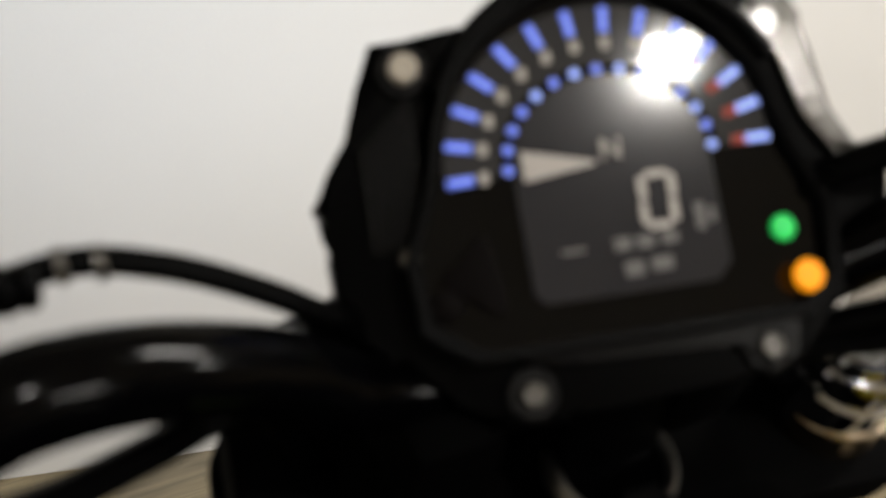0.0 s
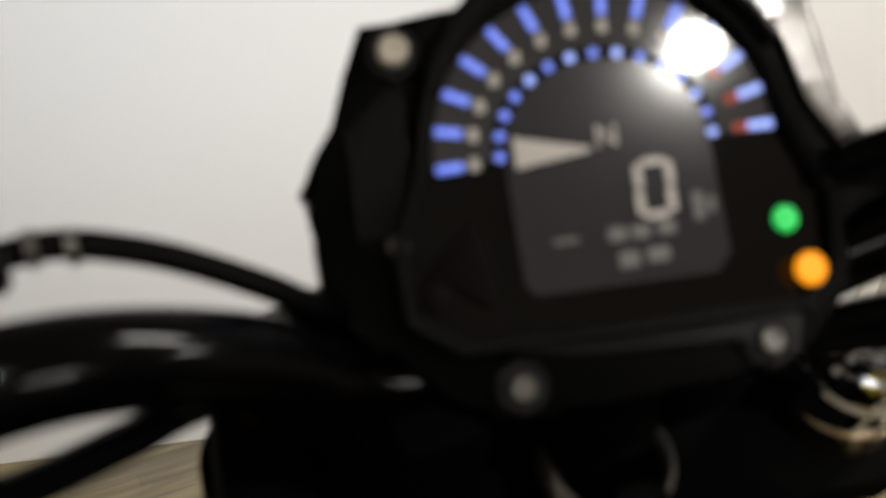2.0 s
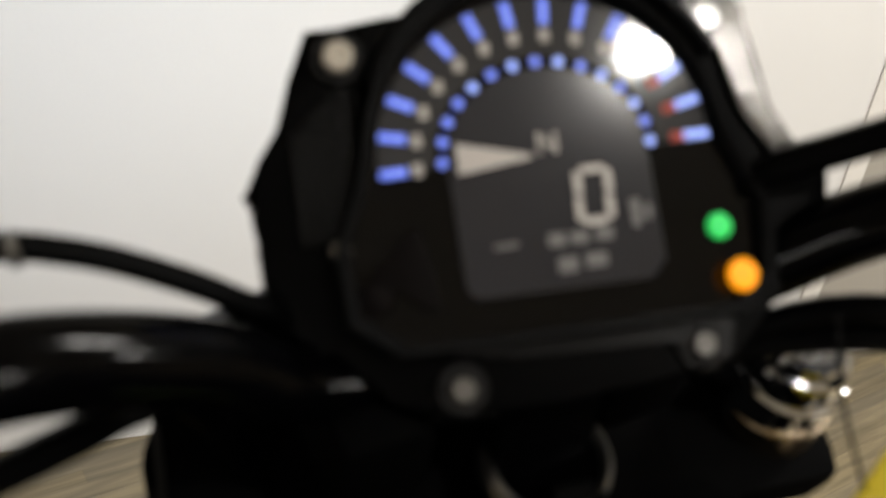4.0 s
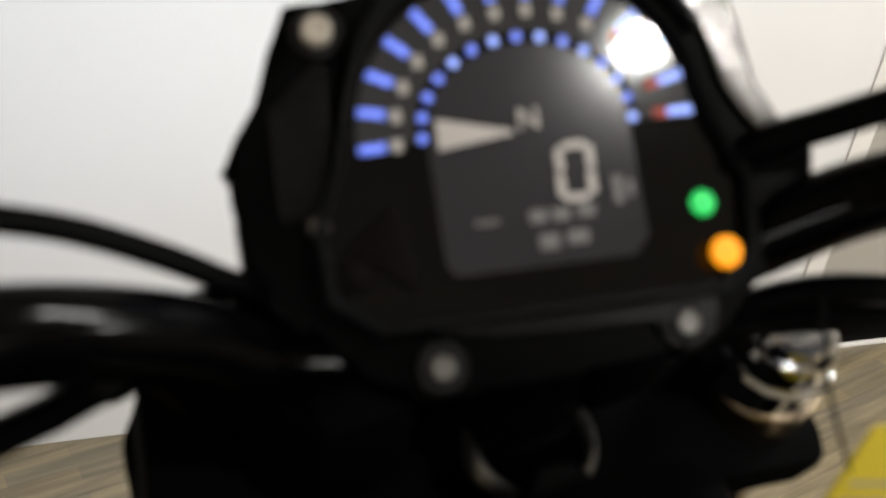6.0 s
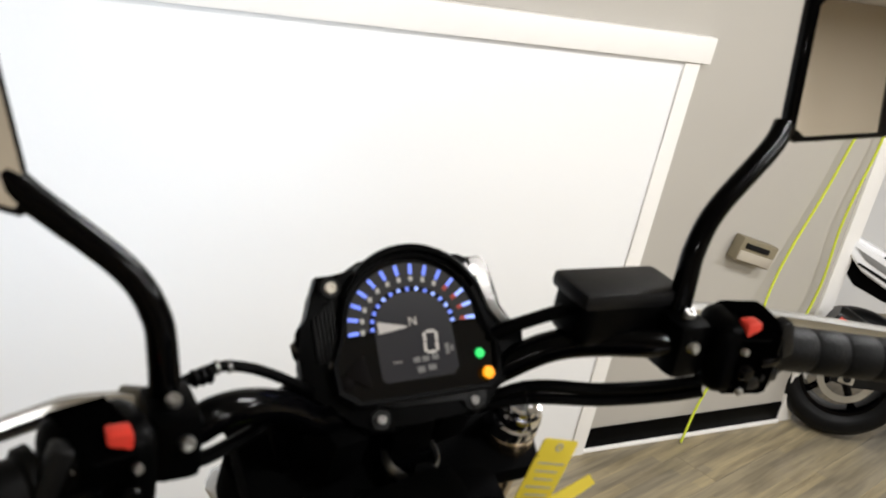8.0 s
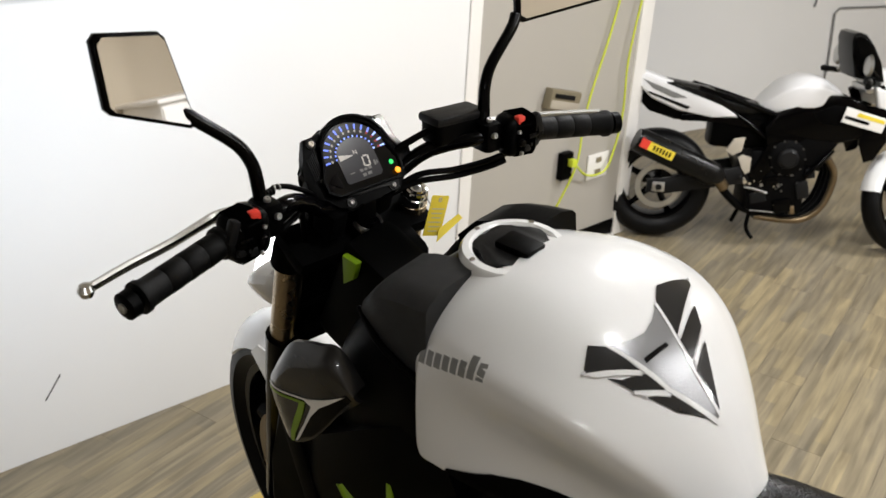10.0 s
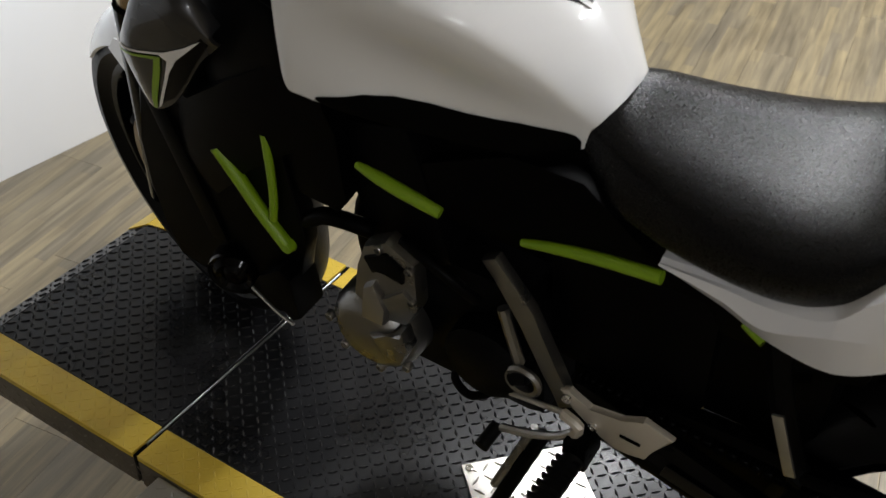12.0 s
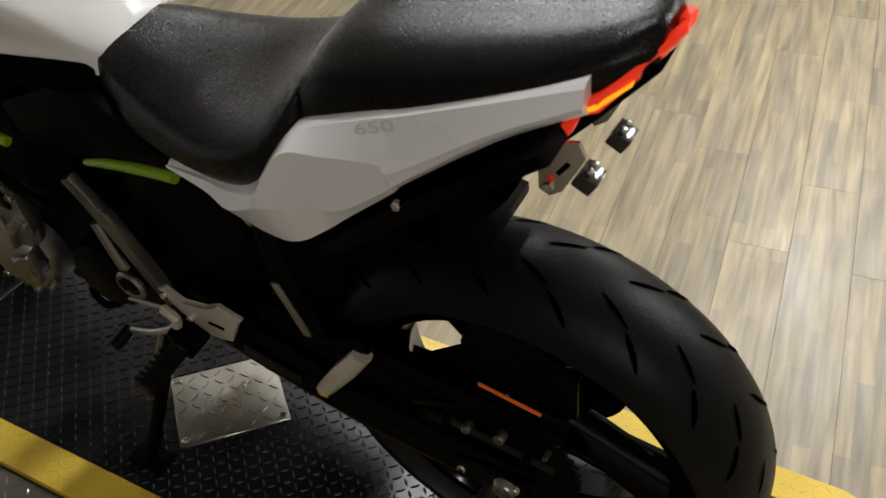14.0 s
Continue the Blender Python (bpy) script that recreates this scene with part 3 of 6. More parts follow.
# tyre grooves as thin black strips on the tread, their inner shade painted
gb = bmesh.new()
for k in range(20):
    a0 = 2 * math.pi * k / 20
    for sgn, off, lat0, lat1, da in ((-1, 0.0, 0.20, 0.46, 0.10), (-1, 0.14, 0.52, 0.82, 0.085), (1, 0.06, 0.20, 0.46, 0.10), (1, 0.20, 0.52, 0.82, 0.085)):
        prev = None
        for i in range(5):
            t = i / 4
            lat = sgn * (lat0 + (lat1 - lat0) * t)
            a = a0 + off + da * t * 1.3
            an = math.asin(min(1, abs(lat) * math.sin(radians(78))))
            r = REAR_R - 0.083 * 0.82 * (1 - math.cos(an)) + 0.0012
            wd = 0.0145 * math.sin(math.pi * min(1, 0.14 + t * 0.74))
            p, q = (rbase @ Vector((r * math.cos(a + e * wd), r * math.sin(a + e * wd), 0.083 * lat)) for e in (-1.3, 1.3))
            cur = (gb.verts.new(p), gb.verts.new(q))
            if prev:
                gb.faces.new((prev[0], prev[1], cur[1], cur[0]))
            prev = cur
tagged(part("tread_groove", gb, BLACKHOLE, rw, "dark slanted tread grooves"), kind="stuff")
# front brake discs, rear disc, sprocket, chain
for s in (-1, 1):
    turned("brake_disc", [(0.115, 0.0), (0.14, 0.0), (0.14, 0.004), (0.115, 0.004)], fbase @ Matrix.Translation((0, 0, s * 0.065)), BRONZE, fw, "petal brake disc", 40, True)
turned("brake_disc", [(0.07, 0.0), (0.112, 0.0), (0.112, 0.004), (0.07, 0.004)], rbase @ Matrix.Translation((0, 0, 0.07)), DKCAST, rw, "dark brake disc", 40, True)
turned("disc_carrier", [(0.0, 0.012), (0.04, 0.012), (0.075, 0.006), (0.075, 0.0), (0.0, 0.0)], rbase @ Matrix.Translation((0, 0, 0.064)), GLOSS, rw, "black disc carrier", 32)
sb = bmesh.new()
NT = 42
lo, hi = [], []
for k in range(NT * 2):
    a = math.pi * k / NT
    r = 0.108 if k % 2 else 0.100
    lo.append((r * math.cos(a), r * math.sin(a)))
slab(sb, lo, 0.006, rbase @ Matrix.Translation((0, 0, -0.088)))
part("sprocket", sb, DKCAST, rw, "dark steel rear sprocket")
chain = bmesh.new()
top = [(-0.088, -0.02, REAR_R + 0.106), (-0.088, 0.25, 0.435), (-0.088, 0.53, 0.46)]
bot = [(-0.088, -0.02, REAR_R - 0.106), (-0.088, 0.25, 0.285), (-0.088, 0.53, 0.37)]
for line in (top, bot):
    P = spline(line, 20)
    for i in range(len(P) - 1):
        d = (P[i + 1] - P[i])
        box(chain, 0.012, d.length * 0.8, 0.013, Matrix.Translation((P[i] + P[i + 1]) / 2) @ d.to_track_quat("Y", "Z").to_matrix().to_4x4(), 0.002, 1)
# added black plate that keeps the gap behind the chain dark
plate("chain_backing", [(0.54, 0.465), (0.30, 0.44), (0.12, 0.425), (0.12, 0.365), (0.30, 0.345), (0.54, 0.375)], -0.070, 0.02, BLACK, bike, "black plate added behind the chain to close the gap", 0.004)
tagged(part("chain", chain, BLACK, bike, "drive chain"), kind="stuff")
bolt("axle_nut", (-0.135, -0.03, REAR_R), (-1, 0, 0), 0.018, CAST, bike, 0.012)
# chrome spool given cast grey, so its darker reflection sits in the colour
turned("spool", [(0.0, 0.0), (0.012, 0.0), (0.012, 0.03), (0.017, 0.032), (0.017, 0.042), (0.0, 0.042)], Matrix.Translation((-0.104, 0.010, 0.262)) @ Matrix.Rotation(radians(-90), 4, "Y"), CAST, bike, "chrome stand spool, darker reflection put into grey", 20)

# swingarm
for s in (-1, 1):
    bm = bmesh.new()
    P = spline([(s * 0.10, 0.53, 0.43), (s * 0.118, 0.34, 0.405), (s * 0.122, 0.15, 0.36), (s * 0.118, -0.06, REAR_R)], 6)
    tube(bm, P, [0.032, 0.030, 0.028, 0.026], 12, 0.62)
    part("swingarm", bm, GLOSS, bike, "black swingarm")
    boxed("axle_block", (0.014, 0.11, 0.05), Matrix.Translation((s * 0.128, -0.005, REAR_R)), GLOSS, bike, "", 0.006)
    for yy in (0.035, -0.02, -0.045):
        bolt("bolt", (s * 0.136, yy, REAR_R + 0.005), (s, 0, 0), 0.007, ALU, bike, 0.006)
plate("chain_guard", [(-0.10, 0.455), (0.05, 0.475), (0.26, 0.50), (0.40, 0.49), (0.42, 0.475), (0.25, 0.475), (0.04, 0.45), (-0.10, 0.435)], -0.092, 0.022, BLACK, bike, "black chain guard")
for yy, zz, rr_ in ((0.090, 0.427, 0.006), (0.025, 0.432, 0.007), (-0.024, 0.440, 0.008), (-0.059, 0.408, 0.007), (-0.063, 0.347, 0.010), (-0.089, 0.441, 0.004)):
    bolt("bolt", (-0.126, yy, zz), (-1, 0, 0.15), rr_, DKCAST if zz < 0.43 else CAST, bike, 0.007)
boxed("orange_strip", (0.003, 0.088, 0.006), Matrix.Translation((-0.105, -0.030, 0.502)) @ Matrix.Rotation(radians(10.7), 4, "X"), ORANGE, bike, "orange warning strip", 0.001)
boxed("label_strip", (0.002, 0.15, 0.016), Matrix.Translation((-0.118, -0.02, 0.405)) @ Matrix.Rotation(radians(9), 4, "X"), GREY, bike, "dark warning label", 0.0005)
boxed("label_strip", (0.002, 0.10, 0.024), Matrix.Translation((-0.142, 0.335, 0.412)) @ Matrix.Rotation(radians(14), 4, "X"), GREY, bike, "dark swingarm label", 0.0005)
plate("hugger", [(0.30, 0.60), (0.20, 0.68), (0.10, 0.71), (0.02, 0.70), (0.02, 0.685), (0.10, 0.695), (0.19, 0.665), (0.28, 0.59)], 0.0, 0.15, BLACK, bike, "black inner fender")
plate("inner_guard", [(0.13, 0.470), (0.125, 0.495), (0.098, 0.4925), (0.046, 0.538), (0.048, 0.552), (0.035, 0.580), (0.030, 0.600), (-0.060, 0.595), (-0.112, 0.555), (-0.110, 0.470)], -0.078, 0.006, BLACK, bike, "black guard beside the wheel", 0.002)
tubed("shock", [(0.02, 0.48, 0.50), (0.04, 0.30, 0.66)], 0.028, GREY, bike, "rear shock absorber", 14, 1)


# fuel tank
def tank_ring(zt, ws, zs, wc, zc, wb, zb):
    half = spline([(0, 0, zt), (ws * 0.42, 0, zt - 0.006), (ws * 0.80, 0, zs + (zt - zs) * 0.52), (ws, 0, zs), (wc, 0, zc), (wb, 0, zb + 0.014), (wb * 0.985, 0, zb), (wb * 0.85, 0, zb - 0.004)], 5)
    right = [Vector((p.x, 0, p.z)) for p in half]
    left = [Vector((-p.x, 0, p.z)) for p in half[1:]][::-1]
    return right + left


def loft_y(keys, ring, steps):
    """Sections keyed along y, every number carried smoothly between the keys."""
    cols = [spline([(k[0], k[c], 0) for k in keys], steps) for c in range(1, len(keys[0]))]
    rings = []
    for i in range(len(cols[0])):
        y = cols[0][i].x
        rings.append([Vector((p.x, y, p.z)) for p in ring(*[c[i].y for c in cols])])
    return rings


TANK = [
    (0.525, 0.862, 0.045, 0.838, 0.052, 0.822, 0.058, 0.800),
    (0.552, 0.912, 0.072, 0.864, 0.070, 0.836, 0.070, 0.796),
    (0.590, 0.970, 0.106, 0.914, 0.090, 0.855, 0.088, 0.799),
    (0.640, 1.026, 0.143, 0.960, 0.110, 0.876, 0.108, 0.806),
    (0.700, 1.058, 0.164, 0.986, 0.130, 0.896, 0.136, 0.822),
    (0.770, 1.068, 0.168, 0.994, 0.150, 0.912, 0.166, 0.842),
    (0.840, 1.058, 0.156, 0.988, 0.165, 0.918, 0.173, 0.845),
    (0.870, 1.051, 0.148, 0.984, 0.162, 0.925, 0.169, 0.852),
    (0.879, 1.047, 0.143, 0.985, 0.154, 0.955, 0.155, 0.920),
    (0.905, 1.038, 0.124, 0.985, 0.128, 0.965, 0.126, 0.945),
    (0.930, 1.020, 0.096, 0.985, 0.098, 0.965, 0.094, 0.950),
]
tank = part("fuel_tank", skin(bmesh.new(), loft_y(TANK, tank_ring, 5)), WHITE, bike, "pearl white fuel tank")


def tank_height(x, y):
    """Height of the tank's top at (x, y)."""
    hit, p, nrm, _ = tank.ray_cast((x, y, 1.4), (0, 0, -1))
    return (p, nrm) if hit else (Vector((x, y, 0.9)), Vector((0, 0, 1)))


bpy.context.view_layer.update()


def draped(name, outline, mat, parent, label="", lift_by=0.0012, cell=0.006, axis="z", onto=None):
    """A thin sheet of the given outline laid on the tank's skin."""
    xs, ys = [p[0] for p in outline], [p[1] for p in outline]
    bm = bmesh.new()
    f = bm.faces.new([bm.verts.new((x, y, 0)) for x, y in outline])
    f.normal_update()
    bmesh.ops.triangulate(bm, faces=[f])
    for ax, lo, hi in ((0, min(xs), max(xs)), (1, min(ys), max(ys))):
        n = int((hi - lo) / cell)
        for k in range(1, n + 1):
            co, no = Vector((0, 0, 0)), Vector((0, 0, 0))
            co[ax], no[ax] = lo + k * (hi - lo) / (n + 1), 1
            bmesh.ops.bisect_plane(bm, geom=bm.verts[:] + bm.edges[:] + bm.faces[:], plane_co=co, plane_no=no)
    for v in bm.verts:
        if axis == "z":
            p, nrm = tank_height(v.co.x, v.co.y)
        else:
            hit, p, nrm, _ = (onto or tank).ray_cast((-0.5, v.co.x, v.co.y), (1, 0, 0))
            if not hit:
                p, nrm = Vector((-0.15, v.co.x, v.co.y)), Vector((-1, 0, 0))
        v.co = p + nrm * lift_by
    g = bmesh.ops.extrude_face_region(bm, geom=bm.faces[:])
    for v in [e for e in g["geom"] if isinstance(e, bmesh.types.BMVert)]:
        v.co += Vector((0, 0, -0.001)) if axis == "z" else Vector((0.001, 0, 0))
    return part(name, bm, mat, parent, label)


# filler cap
capm = Matrix.Translation((0.0, 0.856, 1.052)) @ Matrix.Rotation(radians(2), 4, "X")
petal = [((0.047 + 0.0035 * math.cos(6 * a)) * math.cos(a), (0.047 + 0.0035 * math.cos(6 * a)) * math.sin(a)) for a in (2 * math.pi * k / 72 for k in range(72))]
cap = part("filler_cap", slab(bmesh.new(), petal, 0.026, capm @ Matrix.Translation((0, 0, -0.006)), 0.003), GREY, bike, "matt black filler cap with a lobed edge")
turned("seat_ring", [(0.0, -0.004), (0.056, -0.004), (0.056, -0.02)], capm, ALU, cap, "bare metal under the cap's edge", 40)
turned("ring", [(0.050, -0.01), (0.050, 0.004), (0.054, 0.007), (0.062, 0.006), (0.066, 0.0), (0.066, -0.02)], capm, WHITE, cap, "white ring round the filler cap", 56)
boxed("key_cover", (0.034, 0.050, 0.010), capm @ Matrix.Translation((0, -0.008, 0.010)), BLACK, cap, "", 0.003)
for k in range(5):
    a = 2 * math.pi * k / 5 + 0.3
    bolt("bolt", capm @ Vector((0.058 * math.cos(a), 0.058 * math.sin(a), 0.006)), (0, 0, 1), 0.0035, CHROME, cap, 0.002)

# tank pad: a clear backing with a grey middle and three dark blades on each side
draped("tank_pad_middle", [(0.012, 0.672), (-0.009, 0.663), (-0.032, 0.659), (-0.052, 0.663), (-0.075, 0.674), (-0.061, 0.637), (-0.050, 0.615), (-0.013, 0.576), (-0.005, 0.577), (-0.006, 0.610), (-0.001, 0.637)], PADGREY, bike, "grey middle of the tank pad", 0.0016)
for q in ([(0.036, 0.686), (0.090, 0.677), (0.085, 0.670), (0.003, 0.639), (0.014, 0.673)], [(0.059, 0.650), (0.044, 0.632), (0.000, 0.617), (0.002, 0.634), (0.042, 0.646)], [(0.035, 0.622), (-0.001, 0.579), (-0.005, 0.609), (0.003, 0.612)],
          [(-0.090, 0.690), (-0.113, 0.679), (-0.067, 0.6415), (-0.076, 0.674)], [(-0.099, 0.659), (-0.086, 0.6365), (-0.053, 0.617), (-0.064, 0.636), (-0.089, 0.6485)], [(-0.077, 0.625), (-0.054, 0.601), (-0.012, 0.5755), (-0.046, 0.609)]):
    draped("tank_pad_blade", q, PADBLACK, bike, "glossy black blade of the tank pad", 0.0018)
for q in ([(0.014, 0.675), (0.001, 0.638), (-0.004, 0.610), (-0.002, 0.578), (-0.006, 0.577), (-0.008, 0.610), (-0.003, 0.638), (0.009, 0.672)], [(-0.078, 0.676), (-0.064, 0.637), (-0.052, 0.614), (-0.014, 0.574), (-0.010, 0.577), (-0.048, 0.616), (-0.059, 0.638), (-0.073, 0.672)],
          [(0.086, 0.6695), (0.003, 0.6385), (0.002, 0.6345), (0.075, 0.660)], [(0.044, 0.6315), (0.002, 0.6165), (0.000, 0.6115), (0.040, 0.627)], [(-0.113, 0.678), (-0.067, 0.641), (-0.068, 0.637), (-0.108, 0.668)], [(-0.087, 0.636), (-0.053, 0.616), (-0.052, 0.611), (-0.080, 0.628)]):
    draped("tank_pad_rim", q, PADCLEAR, bike, "clear silver rim of the tank pad", 0.0023, 0.010)
for x, y in ((-0.113, 0.679), (0.090, 0.677), (-0.085, 0.634), (-0.077, 0.626)):
    p_, n_ = tank_height(x, y)
    bolt("bead", p_ + n_ * 0.002, n_, 0.0024, PADCLEAR, bike, 0.0015)
draped("pad_letter_bar", [(-0.054, 0.6446), (-0.018, 0.641), (-0.0175, 0.638), (-0.055, 0.6405)], BLACK, bike, "", 0.0026)
# maker's mark on the flank as plain bars
for k in range(8):
    yk, zk = 0.876 - k * 0.0138, 0.9695 + k * 0.0042
    tall = 0.022 if k in (0, 6) else 0.0165
    draped("mark_bar", [(yk, zk), (yk - 0.0105, zk + 0.002), (yk - 0.0105, zk + 0.002 + tall), (yk, zk + tall)], LOGO, bike, "", 0.0006, 0.01, "x")

# black knee inset low on the tank's flank, with a thin white rim left below it
bpy.context.view_layer.update()
KNEE = [(0.822, 0.851), (0.821, 0.854), (0.814, 0.8565), (0.790, 0.862), (0.765, 0.868), (0.735, 0.868), (0.700, 0.862), (0.660, 0.852), (0.635, 0.848), (0.610, 0.846), (0.585, 0.842), (0.566, 0.838),
        (0.557, 0.834), (0.551, 0.826), (0.551, 0.816), (0.557, 0.797), (0.590, 0.800), (0.640, 0.807), (0.700, 0.8235), (0.770, 0.8450), (0.805, 0.8475)]
draped("knee_trim", KNEE, BLACK, bike, "black inset trim low on the tank", 0.0024, 0.008, "x")
plate("tank_underside", [(0.83, 0.842), (0.70, 0.822), (0.56, 0.800), (0.54, 0.790), (0.56, 0.760), (0.80, 0.780), (0.86, 0.800)], 0.0, 0.18, BLACK, bike, "black cover under the tank", 0.01)

# black panels between tank and steering head
for s in (-1, 1):
    bm = bmesh.new()
    rings = []
    for y, zt, zb, xo in ((0.862, 0.962, 0.840, 0.144), (0.90, 0.968, 0.800, 0.150), (0.97, 0.972, 0.740, 0.146), (1.02, 0.950, 0.700, 0.136), (1.06, 0.905, 0.690, 0.122)):
        rings.append(spline([Vector((s * x, y, z)) for x, z in ((0.05, zt - 0.005), (xo * 0.60, zt), (xo * 0.88, zt - 0.025), (xo, zt - 0.07), (xo * 0.98, zb))], 5) + [Vector((s * 0.06, y, zb))])
    lines = [spline([r[k] for r in rings], 5) for k in range(len(rings[0]))]
    skin(bm, [list(r) for r in zip(*lines)])
    part("lower_panel", bm, BLACK, bike, "gloss black panel before the tank")
    bm = bmesh.new()
    rings = []
    for y, zt, zb, xo in ((0.868, 1.040, 0.938, 0.148), (0.905, 1.036, 0.944, 0.146), (0.935, 1.030, 0.952, 0.144), (0.958, 1.022, 0.964, 0.142), (0.976, 1.004, 0.972, 0.139), (0.990, 0.990, 0.978, 0.136)):
        rings.append([Vector((s * x, y, z)) for x, z in ((0.05, zt + 0.012), (xo - 0.034, zt + 0.010), (xo - 0.012, zt + 0.002), (xo - 0.004, zt - 0.006), (xo, zb + 0.45 * (zt - zb)), (xo + 0.001, zb + 0.004), (xo - 0.004, zb), (0.06, zb))])
    skin(bm, rings)
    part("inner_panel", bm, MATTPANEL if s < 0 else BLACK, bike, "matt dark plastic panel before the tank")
    tubed("panel_edge", [(s * 0.134, 0.990, 0.986), (s * 0.150, 0.940, 0.962), (s * 0.152, 0.878, 0.938)], 0.0045, BLACK, bike, "", 8)
    # radiator shroud: a thin curved plate
    bm = bmesh.new()
    cols = [spline([(y, v, 0) for y, v in zip((0.972, 1.000, 1.030, 1.060, 1.088, 1.116, 1.145, 1.162, 1.168), vs)], 4) for vs in ((0.886, 0.934, 0.930, 0.921, 0.908, 0.873, 0.838, 0.800, 0.776), (0.864, 0.838, 0.800, 0.765, 0.742, 0.731, 0.738, 0.753, 0.762))]
    outer, inner_ = [], []
    for a, b in zip(*cols):
        y, zt, zb = a.x, a.y, b.y
        bend = 0.030 * max(0.0, (y - 1.10) / 0.066) ** 2 + 0.012 * max(0.0, (1.03 - y) / 0.058) ** 2
        line = []
        for k in range(9):
            t = k / 8
            line.append(Vector((s * (0.187 - bend - 0.018 * max(0.0, t - 0.78) ** 2 / 0.05 - 0.012 * (1 - t) ** 2), y, zb + (zt - zb) * t)))
        outer.append(line)
        inner_.append([v - Vector((s * 0.006, 0, 0)) for v in line][::-1])
    skin(bm, [p + q for p, q in zip(outer, inner_)])
    shroud = part("radiator_shroud", bm, CHARCOAL, bike, "charcoal radiator shroud with white and green stripes")
    if s < 0:
        left_shroud = shroud
    bm = bmesh.new()
    rings = []
    for y, zt, zb, xo in ((0.84, 0.870, 0.760, 0.150), (0.92, 0.850, 0.700, 0.158), (1.00, 0.800, 0.640, 0.160), (1.08, 0.745, 0.560, 0.155), (1.15, 0.745, 0.500, 0.140), (1.20, 0.72, 0.50, 0.115)):
        rings.append([Vector((s * x, y, z)) for x, z in ((xo - 0.06, zt), (xo - 0.008, zt - 0.004), (xo, (zt + zb) / 2), (xo - 0.012, zb + 0.01), (xo - 0.06, zb))])
    skin(bm, rings)
    part("lower_shroud", bm, BLACK, bike, "gloss black lower shroud")
plate("radiator_guard", [(1.060, 0.715), (1.180, 0.725), (1.215, 0.620), (1.232, 0.525), (1.225, 0.440), (1.215, 0.380), (1.100, 0.366), (1.010, 0.354), (0.962, 0.415), (0.940, 0.500), (0.924, 0.545), (0.922, 0.600), (0.928, 0.640), (0.93, 0.72)], -0.128, 0.030, BLACK, bike, "black radiator side guard", 0.004)
plate("air_duct", [(0.98, 0.80), (0.955, 0.655), (0.928, 0.638), (0.894, 0.645), (0.86, 0.63), (0.84, 0.66), (0.84, 0.80)], -0.122, 0.03, BLACK, bike, "black duct before the cylinder head", 0.006)
tubed("coolant_hose", [(-0.128, 0.945, 0.572), (-0.130, 0.918, 0.588), (-0.130, 0.892, 0.606), (-0.128, 0.860, 0.612), (-0.115, 0.82, 0.60)], 0.0125, BLACK, bike, "black coolant hose", 12)


bpy.context.view_layer.update()
draped("shroud_field", [(0.984, 0.879), (1.018, 0.848), (1.048, 0.818), (1.076, 0.782), (1.090, 0.750), (1.062, 0.768), (1.032, 0.802), (1.002, 0.842), (0.980, 0.868)], GLOSS, left_shroud, "gloss black lower field", 0.0010, 0.008, "x", left_shroud)
draped("shroud_stripe", [(1.134, 0.8285), (1.090, 0.8345), (1.050, 0.8435), (1.015, 0.859), (0.986, 0.8745), (1.012, 0.853), (1.033, 0.836), (1.053, 0.811), (1.072, 0.780), (1.087, 0.755), (1.095, 0.744), (1.100, 0.740), (1.086, 0.764), (1.070, 0.790), (1.056, 0.815), (1.047, 0.832), (1.058, 0.8385), (1.095, 0.831), (1.134, 0.8262)], TRIM, left_shroud, "white stripe", 0.0018, 0.008, "x", left_shroud)
draped("shroud_stripe", [(1.133, 0.823), (1.095, 0.828), (1.0566, 0.8355), (1.066, 0.812), (1.080, 0.785), (1.096, 0.755), (1.103, 0.738), (1.109, 0.737), (1.104, 0.756), (1.089, 0.788), (1.075, 0.815), (1.069, 0.829), (1.096, 0.8245), (1.133, 0.8195)], GREEN, left_shroud, "green stripe", 0.0024, 0.008, "x", left_shroud)

# frame tubes
for s in (-1, 1):
    tubed("frame_tube", [(s * 0.150, 1.043, 0.678), (s * 0.150, 1.015, 0.632), (s * 0.150, 0.986, 0.582), (s * 0.15, 0.955, 0.540)], 0.0105, GREEN, bike, "lime green frame tube", 12)
    tubed("frame_tube", [(s * 0.150, 0.945, 0.738), (s * 0.150, 0.950, 0.68), (s * 0.150, 0.957, 0.625), (s * 0.150, 0.968, 0.58)], 0.0062, GREEN, bike, "lime green frame tube", 10)
    tubed("frame_tube", [(s * 0.150, 0.800, 0.749), (s * 0.150, 0.768, 0.741), (s * 0.150, 0.735, 0.734), (s * 0.148, 0.685, 0.722)], [0.0045, 0.0085, 0.0090, 0.0075], GREEN, bike, "lime green frame tube", 12)
    tubed("frame_tube", [(s * 0.106, 0.602, 0.680), (s * 0.106, 0.56, 0.692), (s * 0.106, 0.50, 0.704), (s * 0.106, 0.43, 0.713)], [0.005, 0.0072, 0.0082, 0.0085], GREEN, bike, "lime green frame tube", 12)
    tubed("frame_tube", [(s * 0.10, 0.335, 0.692), (s * 0.11, 0.31, 0.686)], 0.009, GREEN, bike, "lime green frame tube", 10, 1)
turned("frame_joint", [(0.0, -0.010), (0.009, -0.010), (0.012, 0.0), (0.009, 0.010), (0.0, 0.010)], Matrix.Translation((-0.146, 0.953, 0.535)) @ XAXIS, GREEN, bike, "green frame joint", 20)

